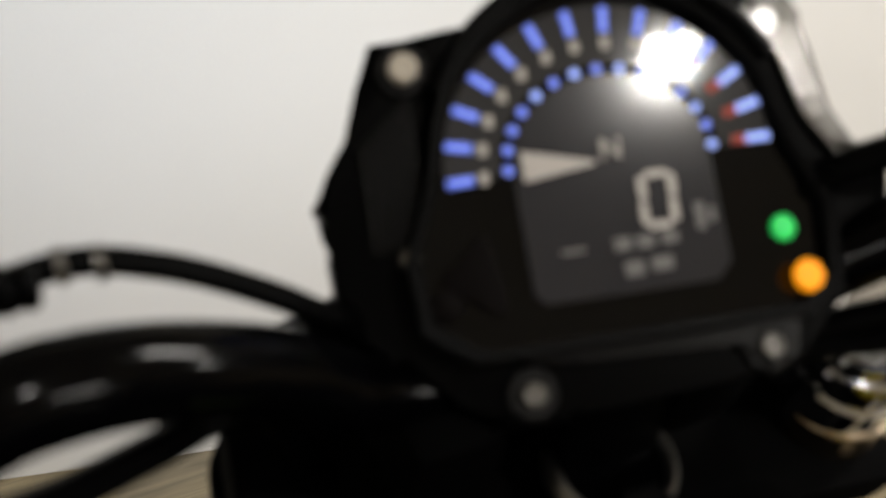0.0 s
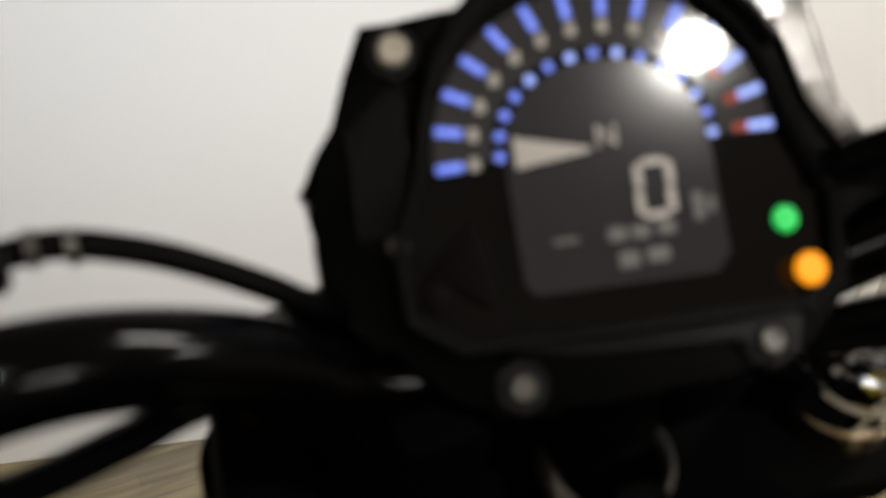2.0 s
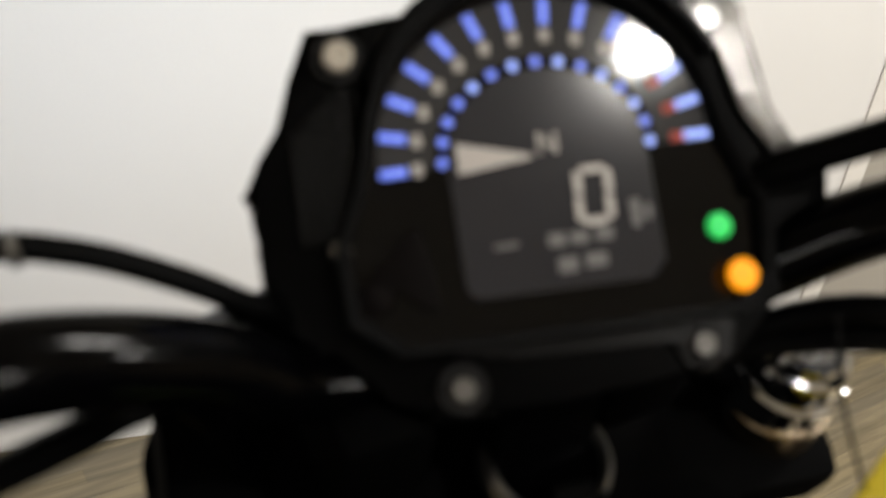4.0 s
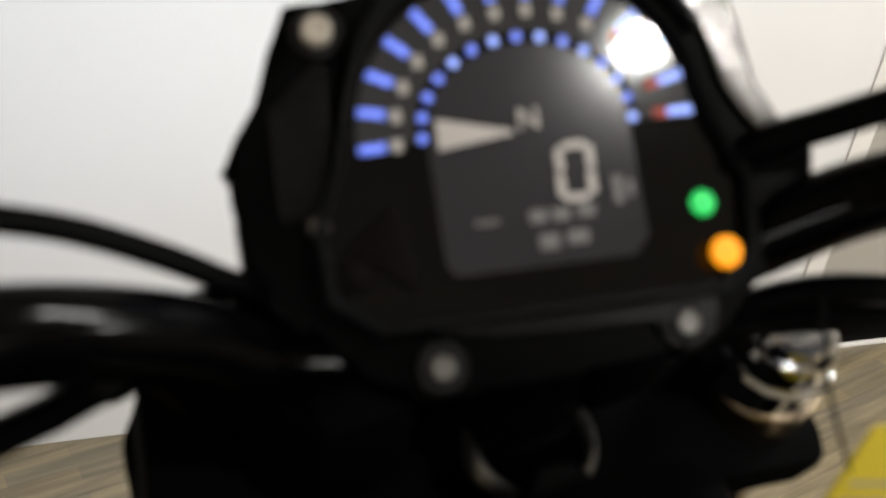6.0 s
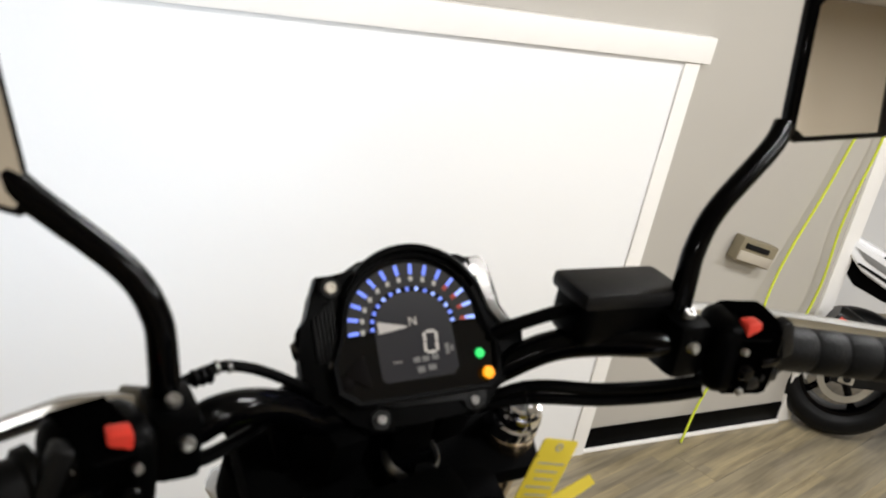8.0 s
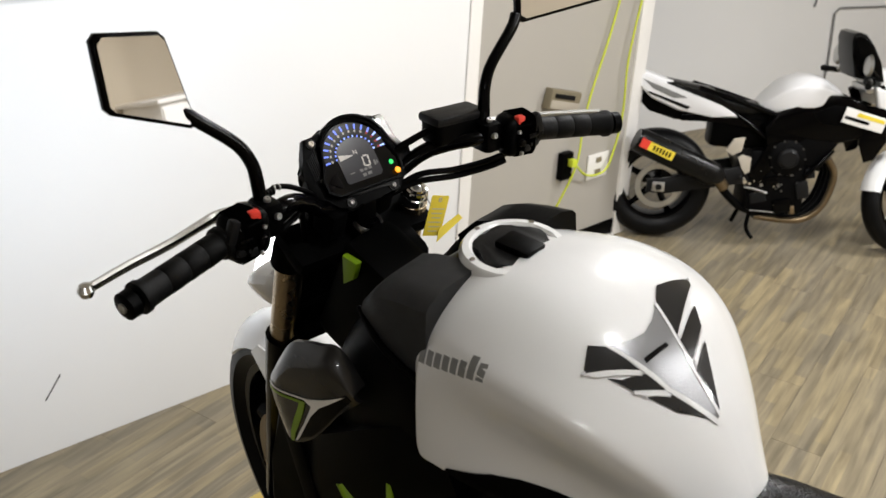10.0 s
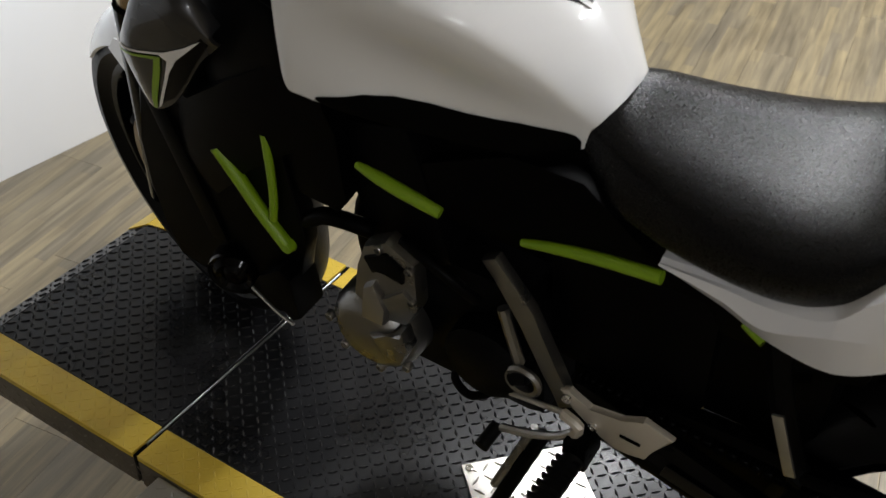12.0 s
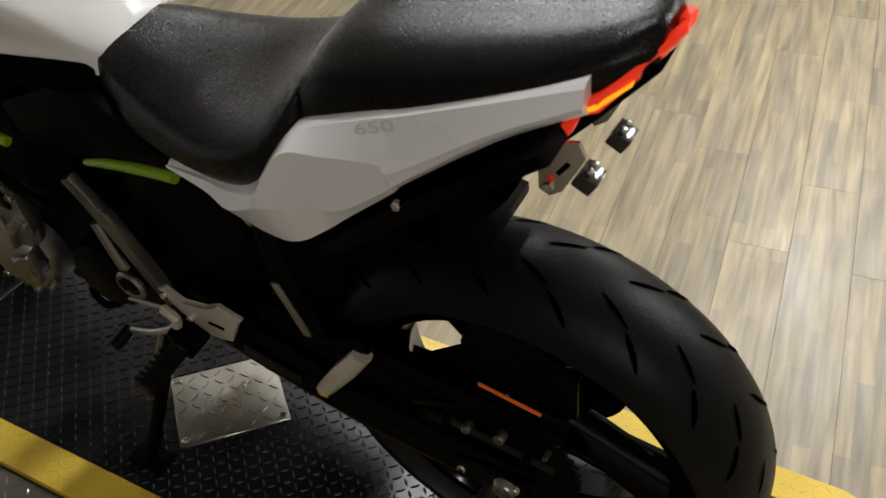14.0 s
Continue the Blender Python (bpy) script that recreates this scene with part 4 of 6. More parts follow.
# engine
boxed("engine_block", (0.22, 0.26, 0.25), Matrix.Translation((0.01, 0.70, 0.455)), DKCAST, bike, "dark cast engine block", 0.03)
boxed("cylinder_head", (0.22, 0.13, 0.22), Matrix.Translation((0, 0.790, 0.67)) @ Matrix.Rotation(radians(-14), 4, "X"), DKCAST, bike, "dark cylinder head", 0.02)
boxed("airbox", (0.16, 0.40, 0.20), Matrix.Translation((0, 0.66, 0.72)), BLACK, bike, "black airbox", 0.03)
boxed("subframe_cover", (0.17, 0.40, 0.15), Matrix.Translation((0, 0.40, 0.70)), BLACK, bike, "black side cover below the seat", 0.03)
boxed("battery_cover", (0.18, 0.22, 0.22), Matrix.Translation((0, 0.47, 0.58)), BLACK, bike, "", 0.03)
boxed("inner_cover", (0.15, 0.18, 0.24), Matrix.Translation((0, 0.32, 0.59)), BLACK, bike, "black inner cover before the wheel", 0.03)
plate("frame_cover", [(0.80, 0.71), (0.62, 0.80), (0.53, 0.80), (0.45, 0.735), (0.56, 0.70), (0.70, 0.66)], -0.088, 0.03, BLACK, bike, "", 0.008)
# generator cover: a round casting with a sharp edged upper plate
gc = turned("generator_cover", [(0.0, 0.043), (0.022, 0.042), (0.040, 0.038), (0.045, 0.0385), (0.052, 0.036), (0.064, 0.026), (0.071, 0.010), (0.072, -0.02)], Matrix.Translation((-0.135, 0.812, 0.445)) @ Matrix.Rotation(radians(-90), 4, "Y"), CAST, bike, "cast aluminium generator cover", 44)
plate("web", [(0.800, 0.470), (0.765, 0.480), (0.742, 0.505), (0.735, 0.470), (0.752, 0.430), (0.775, 0.425)], -0.168, 0.026, CAST, gc, "", 0.006)
# this web is a paler copy of the casting, its bright reflection painted in
plate("web", [(0.812, 0.495), (0.800, 0.560), (0.782, 0.575), (0.768, 0.530), (0.775, 0.495)], -0.164, 0.028, CASTLIT, gc, "", 0.008)
plate("upper_casting", [(0.830, 0.520), (0.812, 0.585), (0.800, 0.625), (0.762, 0.650), (0.720, 0.628), (0.722, 0.545), (0.745, 0.500), (0.79, 0.49)], -0.150, 0.030, CAST, gc, "upper casting", 0.010)
plate("rib", [(0.796, 0.612), (0.760, 0.634), (0.734, 0.616), (0.738, 0.590), (0.765, 0.604), (0.785, 0.588)], -0.164, 0.014, DKCAST, gc, "", 0.005)
plate("rib", [(0.775, 0.545), (0.738, 0.580), (0.728, 0.568), (0.765, 0.525)], -0.166, 0.012, CAST, gc, "", 0.004)
for yy, zz in ((0.772, 0.635), (0.727, 0.618), (0.730, 0.560), (0.745, 0.475), (0.752, 0.412), (0.800, 0.382), (0.862, 0.395), (0.882, 0.445)):
    bolt("bolt", (-0.164, yy, zz), (-1, 0, 0), 0.007, CAST, gc, 0.006)
turned("sprocket_cover", [(0.0, 0.022), (0.05, 0.020), (0.062, 0.010), (0.064, -0.02)], Matrix.Translation((-0.125, 0.645, 0.455)) @ Matrix.Rotation(radians(-90), 4, "Y"), DKCAST, bike, "dark sprocket cover", 32)
tubed("hose", [(-0.16, 0.735, 0.665), (-0.168, 0.70, 0.66), (-0.165, 0.66, 0.635), (-0.15, 0.64, 0.60)], 0.008, BLACK, bike, "black rubber hose", 10)
tubed("exhaust_pipe", [(-0.02, 0.86, 0.60), (-0.01, 0.92, 0.50), (0.0, 0.91, 0.32), (0.02, 0.84, 0.25), (0.05, 0.70, 0.23)], 0.022, DKCAST, bike, "dark exhaust header", 14)
tubed("exhaust_pipe", [(0.06, 0.86, 0.60), (0.07, 0.92, 0.50), (0.07, 0.91, 0.32), (0.08, 0.84, 0.25), (0.08, 0.70, 0.23)], 0.022, DKCAST, bike, "dark exhaust header", 14)
boxed("silencer", (0.15, 0.34, 0.12), Matrix.Translation((0.085, 0.52, 0.235)), DKCAST, bike, "dark underslung silencer", 0.03)
rad = boxed("radiator", (0.30, 0.035, 0.30), Matrix.Translation((0, 1.13, 0.62)) @ Matrix.Rotation(radians(-12), 4, "X"), BLACK, bike, "black radiator", 0.006)
for k in range(9):
    boxed("fin", (0.27, 0.002, 0.004), Matrix.Translation((0, 1.150 + (k - 4) * 0.0064, 0.62 + (k - 4) * 0.03)), CAST, rad)
# horn with ringed face, low front
horn = turned("horn", [(0.0, 0.016), (0.012, 0.018), (0.020, 0.012), (0.028, 0.018), (0.036, 0.010), (0.042, 0.012), (0.044, 0.0), (0.040, -0.02), (0.0, -0.02)], Matrix.Translation((-0.150, 1.080, 0.420)) @ Matrix.Rotation(radians(-90), 4, "Y") @ Matrix.Rotation(radians(25), 4, "X"), GLOSS, bike, "black horn with ringed face", 28)
plate("front_bracket", [(1.030, 0.43), (1.010, 0.46), (0.965, 0.495), (0.948, 0.48), (0.945, 0.40), (0.96, 0.388)], -0.138, 0.06, BLACK, bike, "black lower cover", 0.006)
tubed("bracket_edge", [(-0.172, 1.026, 0.432), (-0.173, 0.985, 0.402), (-0.172, 0.955, 0.388)], 0.003, ALU, bike, "bright edge", 6, 3)

# footrest hangers and pedals
hang = plate("footrest_hanger", [(0.645, 0.650), (0.625, 0.662), (0.575, 0.595), (0.545, 0.520), (0.528, 0.480), (0.515, 0.445), (0.535, 0.430), (0.558, 0.485), (0.588, 0.565), (0.625, 0.625)], -0.122, 0.018, CAST, bike, "grey cast footrest hanger", 0.004)
tubed("strut", [(-0.126, 0.618, 0.575), (-0.130, 0.604, 0.53), (-0.132, 0.592, 0.49)], 0.008, CAST, hang, "", 8, 2)
heel = plate("heel_guard", [(0.532, 0.478), (0.518, 0.485), (0.490, 0.462), (0.445, 0.470), (0.418, 0.492), (0.378, 0.478), (0.405, 0.440), (0.412, 0.405), (0.455, 0.408), (0.485, 0.425), (0.512, 0.452)], -0.130, 0.010, HEEL, bike, "worn pale metal heel guard", 0.003)
boxed("slot", (0.002, 0.028, 0.005), Matrix.Translation((-0.1362, 0.432, 0.443)) @ Matrix.Rotation(radians(3), 4, "X"), BLACKHOLE, heel, "", 0.0005)
bolt("bolt", (-0.136, 0.520, 0.470), (-1, 0, 0), 0.007, CHROME, heel, 0.005)
bolt("bolt", (-0.136, 0.482, 0.436), (-1, 0, 0), 0.007, CHROME, heel, 0.005)
turned("pivot", [(0.018, 0.0), (0.026, 0.002), (0.028, 0.008), (0.024, 0.012), (0.018, 0.010)], Matrix.Translation((-0.134, 0.582, 0.468)) @ Matrix.Rotation(radians(-90), 4, "Y"), CAST, hang, "", 28, True)
peg = tubed("footrest", [(-0.150, 0.488, 0.400), (-0.178, 0.494, 0.392), (-0.246, 0.500, 0.384)], 0.016, GRIPRUB, bike, "black rubber footrest", 12, 3)
for k in range(7):
    boxed("rib", (0.005, 0.036, 0.012), Matrix.Translation((-0.178 - 0.0105 * k, 0.494 + 0.001 * k, 0.401 - 0.001 * k)), GRIPRUB, peg, "", 0.002)
boxed("footrest_bracket", (0.05, 0.035, 0.05), Matrix.Translation((-0.145, 0.492, 0.40)), BLACK, bike, "", 0.006)
shift = tubed("shift_lever", [(-0.150, 0.500, 0.430), (-0.155, 0.520, 0.410), (-0.158, 0.560, 0.388), (-0.160, 0.605, 0.372)], 0.006, ALU, bike, "bare metal shift lever", 8)
tubed("arm", [(-0.150, 0.505, 0.415), (-0.152, 0.495, 0.445), (-0.148, 0.520, 0.452)], 0.008, HEEL, shift, "", 8, 3)
tubed("rod", [(-0.146, 0.515, 0.452), (-0.142, 0.600, 0.432)], 0.004, ALU, shift, "", 8, 1)
tubed("toe_peg", [(-0.158, 0.612, 0.368), (-0.195, 0.616, 0.362)], 0.0105, GRIPRUB, shift, "rubber toe peg", 10, 1)
tubed("hose", [(-0.13, 0.63, 0.40), (-0.145, 0.665, 0.385), (-0.14, 0.69, 0.41), (-0.12, 0.66, 0.43)], 0.006, BLACK, bike, "", 8)
# side stand down to the deck
stand = tubed("side_stand", [(-0.125, 0.560, 0.345), (-0.165, 0.60, 0.22), (-0.205, 0.645, 0.075), (-0.212, 0.655, 0.045)], 0.012, BLACK, bike, "black side stand folded down", 10, 4)
boxed("foot", (0.05, 0.075, 0.008), Matrix.Translation((-0.214, 0.655, 0.037)) @ Matrix.Rotation(radians(8), 4, "Y"), BLACK, stand, "", 0.003)
tubed("spring", [(-0.130, 0.57, 0.36), (-0.168, 0.615, 0.23)], 0.007, CAST, stand, "", 8, 1)
# passenger footrest bracket
brk = tubed("passenger_bracket", [(-0.105, 0.300, 0.690), (-0.122, 0.278, 0.625), (-0.130, 0.245, 0.535), (-0.132, 0.228, 0.520)], 0.009, BLACK, bike, "black passenger footrest bracket", 8, 3, 1.6)
plate("face", [(0.280, 0.618), (0.268, 0.622), (0.238, 0.530), (0.250, 0.526)], -0.142, 0.004, ALU, brk, "bare metal face", 0.001)
tubed("strut", [(-0.132, 0.235, 0.522), (-0.135, 0.20, 0.53), (-0.137, 0.150, 0.548)], 0.009, BLACK, brk, "", 8, 3)
pp = tubed("passenger_footrest", [(-0.142, 0.158, 0.535), (-0.150, 0.19, 0.49), (-0.155, 0.228, 0.435)], [0.012, 0.014, 0.011], HEEL, bike, "folded pale metal passenger footrest", 10, 4, 1.3)
boxed("reflector", (0.006, 0.014, 0.018), Matrix.Translation((-0.164, 0.226, 0.440)), YELLOW, pp, "amber tip", 0.002)


# seat and tail
def numerals_on(parent, text, size, place, right, up, mat):
    """Flat numerals at a place, running along right with their heads towards up."""
    cu = bpy.data.curves.new("writing", "FONT")
    cu.body, cu.size, cu.extrude, cu.align_x, cu.align_y = text, size, 0.0004, "CENTER", "CENTER"
    ob = new("numeral", cu)
    me = bpy.data.meshes.new_from_object(ob.evaluated_get(bpy.context.evaluated_depsgraph_get()))
    bpy.data.objects.remove(ob)
    me.transform(Matrix.Diagonal((2.0, 1.0, 1.0, 1.0)))
    x = right.normalized()
    n_ = x.cross(up).normalized()
    y = n_.cross(x)
    me.transform(Matrix(((x.x, y.x, n_.x, place.x), (x.y, y.y, n_.y, place.y), (x.z, y.z, n_.z, place.z), (0, 0, 0, 1))))
    me.materials.clear()
    me.materials.append(mat)
    o2 = new("numeral", me)
    o2.parent = parent
    return o2


def seat_ring(zt, w, zs, wb, zb):
    half = spline([(0, 0, zt), (w * 0.5, 0, zt - 0.002), (w * 0.86, 0, zt - 0.014), (w, 0, zs), (wb, 0, zb), (wb * 0.7, 0, zb - 0.004)], 5)
    right = [Vector((p.x, 0, p.z)) for p in half]
    left = [Vector((-p.x, 0, p.z)) for p in half[1:]][::-1]
    return right + left


SEATKEYS = [
    (0.560, 0.858, 0.055, 0.838, 0.060, 0.800),
    (0.520, 0.856, 0.078, 0.828, 0.088, 0.780),
    (0.450, 0.845, 0.105, 0.812, 0.108, 0.765),
    (0.370, 0.842, 0.130, 0.806, 0.122, 0.762),
    (0.300, 0.852, 0.145, 0.815, 0.128, 0.768),
    (0.240, 0.880, 0.142, 0.842, 0.126, 0.790),
    (0.200, 0.925, 0.125, 0.885, 0.118, 0.820),
    (0.188, 0.938, 0.110, 0.905, 0.112, 0.840),
]
rider = part("rider_seat", skin(bmesh.new(), loft_y(SEATKEYS, seat_ring, 6)), SEAT, bike, "black grained vinyl rider seat")
PILLION = [
    (0.200, 0.925, 0.090, 0.900, 0.112, 0.850),
    (0.180, 0.958, 0.106, 0.928, 0.116, 0.870),
    (0.130, 0.978, 0.114, 0.945, 0.114, 0.895),
    (0.040, 0.995, 0.108, 0.962, 0.106, 0.920),
    (-0.060, 1.016, 0.090, 0.986, 0.086, 0.945),
    (-0.130, 1.034, 0.066, 1.004, 0.062, 0.975),
    (-0.158, 1.038, 0.046, 1.014, 0.042, 0.992),
    (-0.168, 1.034, 0.034, 1.016, 0.032, 1.000),
]
part("passenger_seat", skin(bmesh.new(), loft_y(PILLION, seat_ring, 6)), SEAT, bike, "black vinyl passenger seat")
for s in (-1, 1):
    # sections: y, then z and x of the top, the upper crease, the lower crease and the bottom
    tp = [(0.435, 0.737, 0.106, 0.7355, 0.109, 0.733, 0.110, 0.730, 0.106), (0.36, 0.752, 0.116, 0.748, 0.121, 0.735, 0.126, 0.712, 0.112), (0.311, 0.766, 0.128, 0.760, 0.134, 0.737, 0.143, 0.703, 0.124),
          (0.256, 0.797, 0.140, 0.786, 0.147, 0.770, 0.154, 0.694, 0.126), (0.222, 0.846, 0.138, 0.836, 0.153, 0.777, 0.148, 0.704, 0.126), (0.185, 0.890, 0.133, 0.878, 0.153, 0.786, 0.140, 0.733, 0.124),
          (0.140, 0.914, 0.128, 0.884, 0.148, 0.795, 0.134, 0.775, 0.122), (0.078, 0.937, 0.122, 0.890, 0.141, 0.845, 0.131, 0.832, 0.120), (0.060, 0.942, 0.120, 0.883, 0.139, 0.862, 0.131, 0.851, 0.118),
          (-0.040, 0.976, 0.102, 0.945, 0.114, 0.936, 0.109, 0.925, 0.098), (-0.120, 1.002, 0.084, 0.983, 0.092, 0.975, 0.088, 0.966, 0.078)]
    rings = [[Vector((s * x, y, z)) for x, z in ((xt - 0.030, zt + 0.004), (xt - 0.006, zt + 0.001), (xt, zt - 0.003), (xa, za), (xc, zc), (xb, zb), (xb - 0.03, zb + 0.004))] for y, zt, xt, za, xa, zc, xc, zb, xb in tp]
    rings = [list(r) for r in zip(*[spline([r[k] for r in rings], 5) for k in range(7)])]
    tail = part("tail_panel", skin(bmesh.new(), rings), TAILWHITE, bike, "silver white tail panel with folded creases")
    tail.data.set_sharp_from_angle(angle=radians(11))
    numerals_on(tail, "650", 0.0165, Vector((s * 0.1285, 0.080, 0.926)), Vector((0.094, s * 0.94, s * -0.34)), Vector((s * -0.36, 0.30, 0.88)), FAINT)
    # black panel below the tail
    plate("under_tail", [(0.20, 0.700), (0.05, 0.835), (-0.09, 0.945), (-0.10, 0.930), (0.03, 0.824), (0.10, 0.762), (0.17, 0.698)], s * 0.096, 0.05, BLACK, bike, "black panel under the tail", 0.006)
boxed("tail_tray", (0.15, 0.34, 0.02), Matrix.Translation((0, 0.06, 0.82)) @ Matrix.Rotation(radians(-37), 4, "X"), BLACK, bike, "black tail tray", 0.006)
plate("fender_end", [(0.07, 0.76), (0.01, 0.80), (-0.02, 0.80), (0.02, 0.745), (0.05, 0.735)], 0.0, 0.12, BLACK, bike, "black fender end", 0.006)
# slim tail light along the end of the tail
for s in (-1, 1):
    tl = part("tail_light", skin(bmesh.new(), [[Vector((s * x, y, z + dz)) for x, dz in ((xo, 0.006), (xo + 0.002, 0.0), (xo - 0.002, -h), (xo - 0.022, -h), (xo - 0.022, 0.008))] for xo, y, z, h in ((0.080, -0.108, 0.968, 0.008), (0.073, -0.128, 0.980, 0.015), (0.054, -0.150, 1.000, 0.012), (0.022, -0.178, 1.022, 0.006), (0.008, -0.184, 1.027, 0.003))]), REDLENS, bike, "red tail light lens")
    part("light_core", skin(bmesh.new(), [[Vector((s * x, y, z)) for x, z in ((xo + 0.003, zc + h), (xo + 0.004, zc), (xo + 0.002, zc - h), (xo - 0.006, zc))] for xo, y, zc, h in ((0.079, -0.110, 0.966, 0.0015), (0.072, -0.126, 0.973, 0.004), (0.053, -0.152, 0.992, 0.0025))]), AMBER, tl, "lit orange core")
    plate("under_lens", [(-0.108, 0.952), (-0.098, 0.925), (-0.080, 0.900), (-0.073, 0.906), (-0.092, 0.940)], s * 0.056, 0.012, REDLENS, bike, "dark red lower lens", 0.002)
plate("tail_end", [(-0.172, 1.000), (-0.118, 0.935), (-0.085, 0.895), (-0.045, 0.900), (-0.06, 0.95), (-0.12, 0.99)], 0.0, 0.088, BLACK, bike, "black tail end under the seat", 0.004)
# bare metal brackets with two small clear indicators
for s, dz in ((-1, 0.0), (1, 0.0)):
    hold = plate("indicator_bracket", [(-0.074, 0.905), (-0.104, 0.912), (-0.112, 0.895), (-0.086, 0.842), (-0.072, 0.832), (-0.060, 0.838), (-0.060, 0.862)], s * 0.058, 0.006, ALU, bike, "bare metal indicator bracket", 0.002)
    plate("slot", [(-0.080, 0.868), (-0.092, 0.885), (-0.096, 0.882), (-0.084, 0.865)], s * 0.0615, 0.002, BLACKHOLE, hold, "", 0.0)
    bolt("bolt", (s * 0.061, -0.072, 0.846), (s, 0, 0), 0.006, CHROME, hold, 0.004)
    turned("red_dot", [(0.0, 0.003), (0.004, 0.002), (0.005, 0.0)], Matrix.Translation((s * 0.0612, -0.074, 0.858)) @ Matrix.Rotation(radians(s * 90), 4, "Y"), RED, hold, "red sticker", 12)
    tubed("stay", [(s * 0.052, -0.015, 0.870), (s * 0.056, -0.066, 0.880)], 0.005, BLACK, hold, "", 8, 1)
    sg = boxed("indicator", (0.026, 0.022, 0.020), Matrix.Translation((-0.056 if s < 0 else 0.030, -0.1125, 0.868 - 0.016 * (s > 0))) @ Matrix.Rotation(radians(30), 4, "X"), PADBLACK, bike, "small smoked indicator", 0.0022)
    for dx in (-0.006, 0.006):
        turned("bulb", [(0.0, 0.003), (0.003, 0.002), (0.004, 0.0)], Matrix.Translation(((-0.056 if s < 0 else 0.030) + dx, -0.117, 0.8835 - 0.016 * (s > 0))) @ Matrix.Rotation(radians(30), 4, "X"), CHROME, sg, "bright bulb", 10)
bolt("bolt", (-0.118, 0.078, 0.812), (-1, 0, 0), 0.006, CHROME, bike, 0.004)

# fork, fender, headlight
for s in (-1, 1):
    a = Vector((0.120, 1.130, 0.996) if s > 0 else (-0.066, 1.193, 0.975))
    b = FORK @ Vector((s * 0.098, AXLE[0], AXLE[1]))
    mid = a + Vector((0.006, 0.066, -0.207))
    fk = part("fork_leg", tube(bmesh.new(), [a + Vector((0, 0.007, -0.022)), mid], 0.0205, 20), GOLD, bike, "bronze tinted fork tube")
    part("slider", tube(bmesh.new(), [mid.lerp(a, 0.08), mid, b], [0.027, 0.026, 0.025], 16), GLOSS, fk, "black fork slider")
    fc = Matrix.Translation((0.120, 1.130, 0.996) if s > 0 else (-0.066, 1.193, 0.975)) @ Matrix.Rotation(radians(22), 4, "X")
    deep = 0.050 if s > 0 else 0.014
    # left cap is chrome too; darker grey paints in its dark reflection
    cp_ = turned("fork_cap", [(0.0, 0.004), (0.0075, 0.004), (0.0085, 0.006), (0.0125, 0.006), (0.0135, 0.003), (0.0165, 0.002), (0.0185, -0.002), (0.0185, -0.008), (0.0205, -0.009), (0.0205, -deep)], fc, CHROME if s > 0 else CAST, fk, "chrome fork cap" if s > 0 else "chrome fork cap, its dark reflection put into grey", 28)
    if s < 0:
        turned("clamp_collar", [(0.0195, -0.006), (0.0235, -0.008), (0.0245, -0.012), (0.0245, -0.046), (0.0195, -0.048)], fc, MATTBLACK, fk, "black clamp round the fork tube", 28)
    turned("adjuster", [(0.0, 0.011), (0.005, 0.011), (0.006, 0.008), (0.006, 0.003)], fc, ALU, cp_, "", 6)
for dz, dy in ((0.966, 1.132), (0.80, 1.225)):
    boxed("triple_clamp", (0.235, 0.074, 0.028), (STEER if dz > 0.9 else FORK) @ Matrix.Translation((0, dy, dz)) @ Matrix.Rotation(radians(26), 4, "X"), MATTBLACK, bike, "black triple clamp", 0.012)
turned("steering_nut", [(0.0, 0.012), (0.010, 0.012), (0.014, 0.008), (0.014, 0.0)], STEER @ Matrix.Translation((0, 1.082, 0.980)) @ Matrix.Rotation(radians(26), 4, "X"), BLACK, bike, "", 6)
boxed("frame_head", (0.09, 0.12, 0.20), Matrix.Translation((0, 1.10, 0.88)) @ Matrix.Rotation(radians(26), 4, "X"), BLACK, bike, "black steering head", 0.02)
plate("head_gusset", [(1.104, 0.978), (1.076, 0.974), (1.086, 0.946), (1.108, 0.930)], -0.050, 0.012, GREEN, bike, "green gusset", 0.004)
boxed("cluster_bracket", (0.145, 0.016, 0.085), STEER @ Matrix.Translation((0.005, 1.150, 1.015)) @ Matrix.Rotation(radians(20), 4, "X"), BLACK, bike, "black bracket under the cluster", 0.006)
boxed("yoke_cover", (0.13, 0.075, 0.04), STEER @ Matrix.Translation((0.01, 1.090, 0.940)) @ Matrix.Rotation(radians(22), 4, "X"), MATTBLACK, bike, "black yoke", 0.015)
IGN = Matrix.Translation((0.023, 1.1345, 0.980)) @ Matrix.Rotation(radians(22), 4, "X") @ Matrix.Scale(1.38, 4)
ign = turned("ignition_lock", [(0.0, 0.003), (0.009, 0.003), (0.0125, 0.004), (0.0148, 0.0), (0.018, -0.03)], IGN, GLOSS, bike, "black ignition lock", 28)
boxed("key_head", (0.026, 0.012, 0.030), IGN @ Matrix.Translation((0.0, 0.010, 0.016)) @ Matrix.Rotation(radians(-20), 4, "X"), BLACK, ign, "black key head", 0.004)
turned("rim", [(0.0125, 0.005), (0.0138, 0.007), (0.0152, 0.005), (0.0152, 0.0), (0.0125, 0.0)], IGN, ALU, ign, "chrome rim", 32, True)
fen = bmesh.new()
rings = []
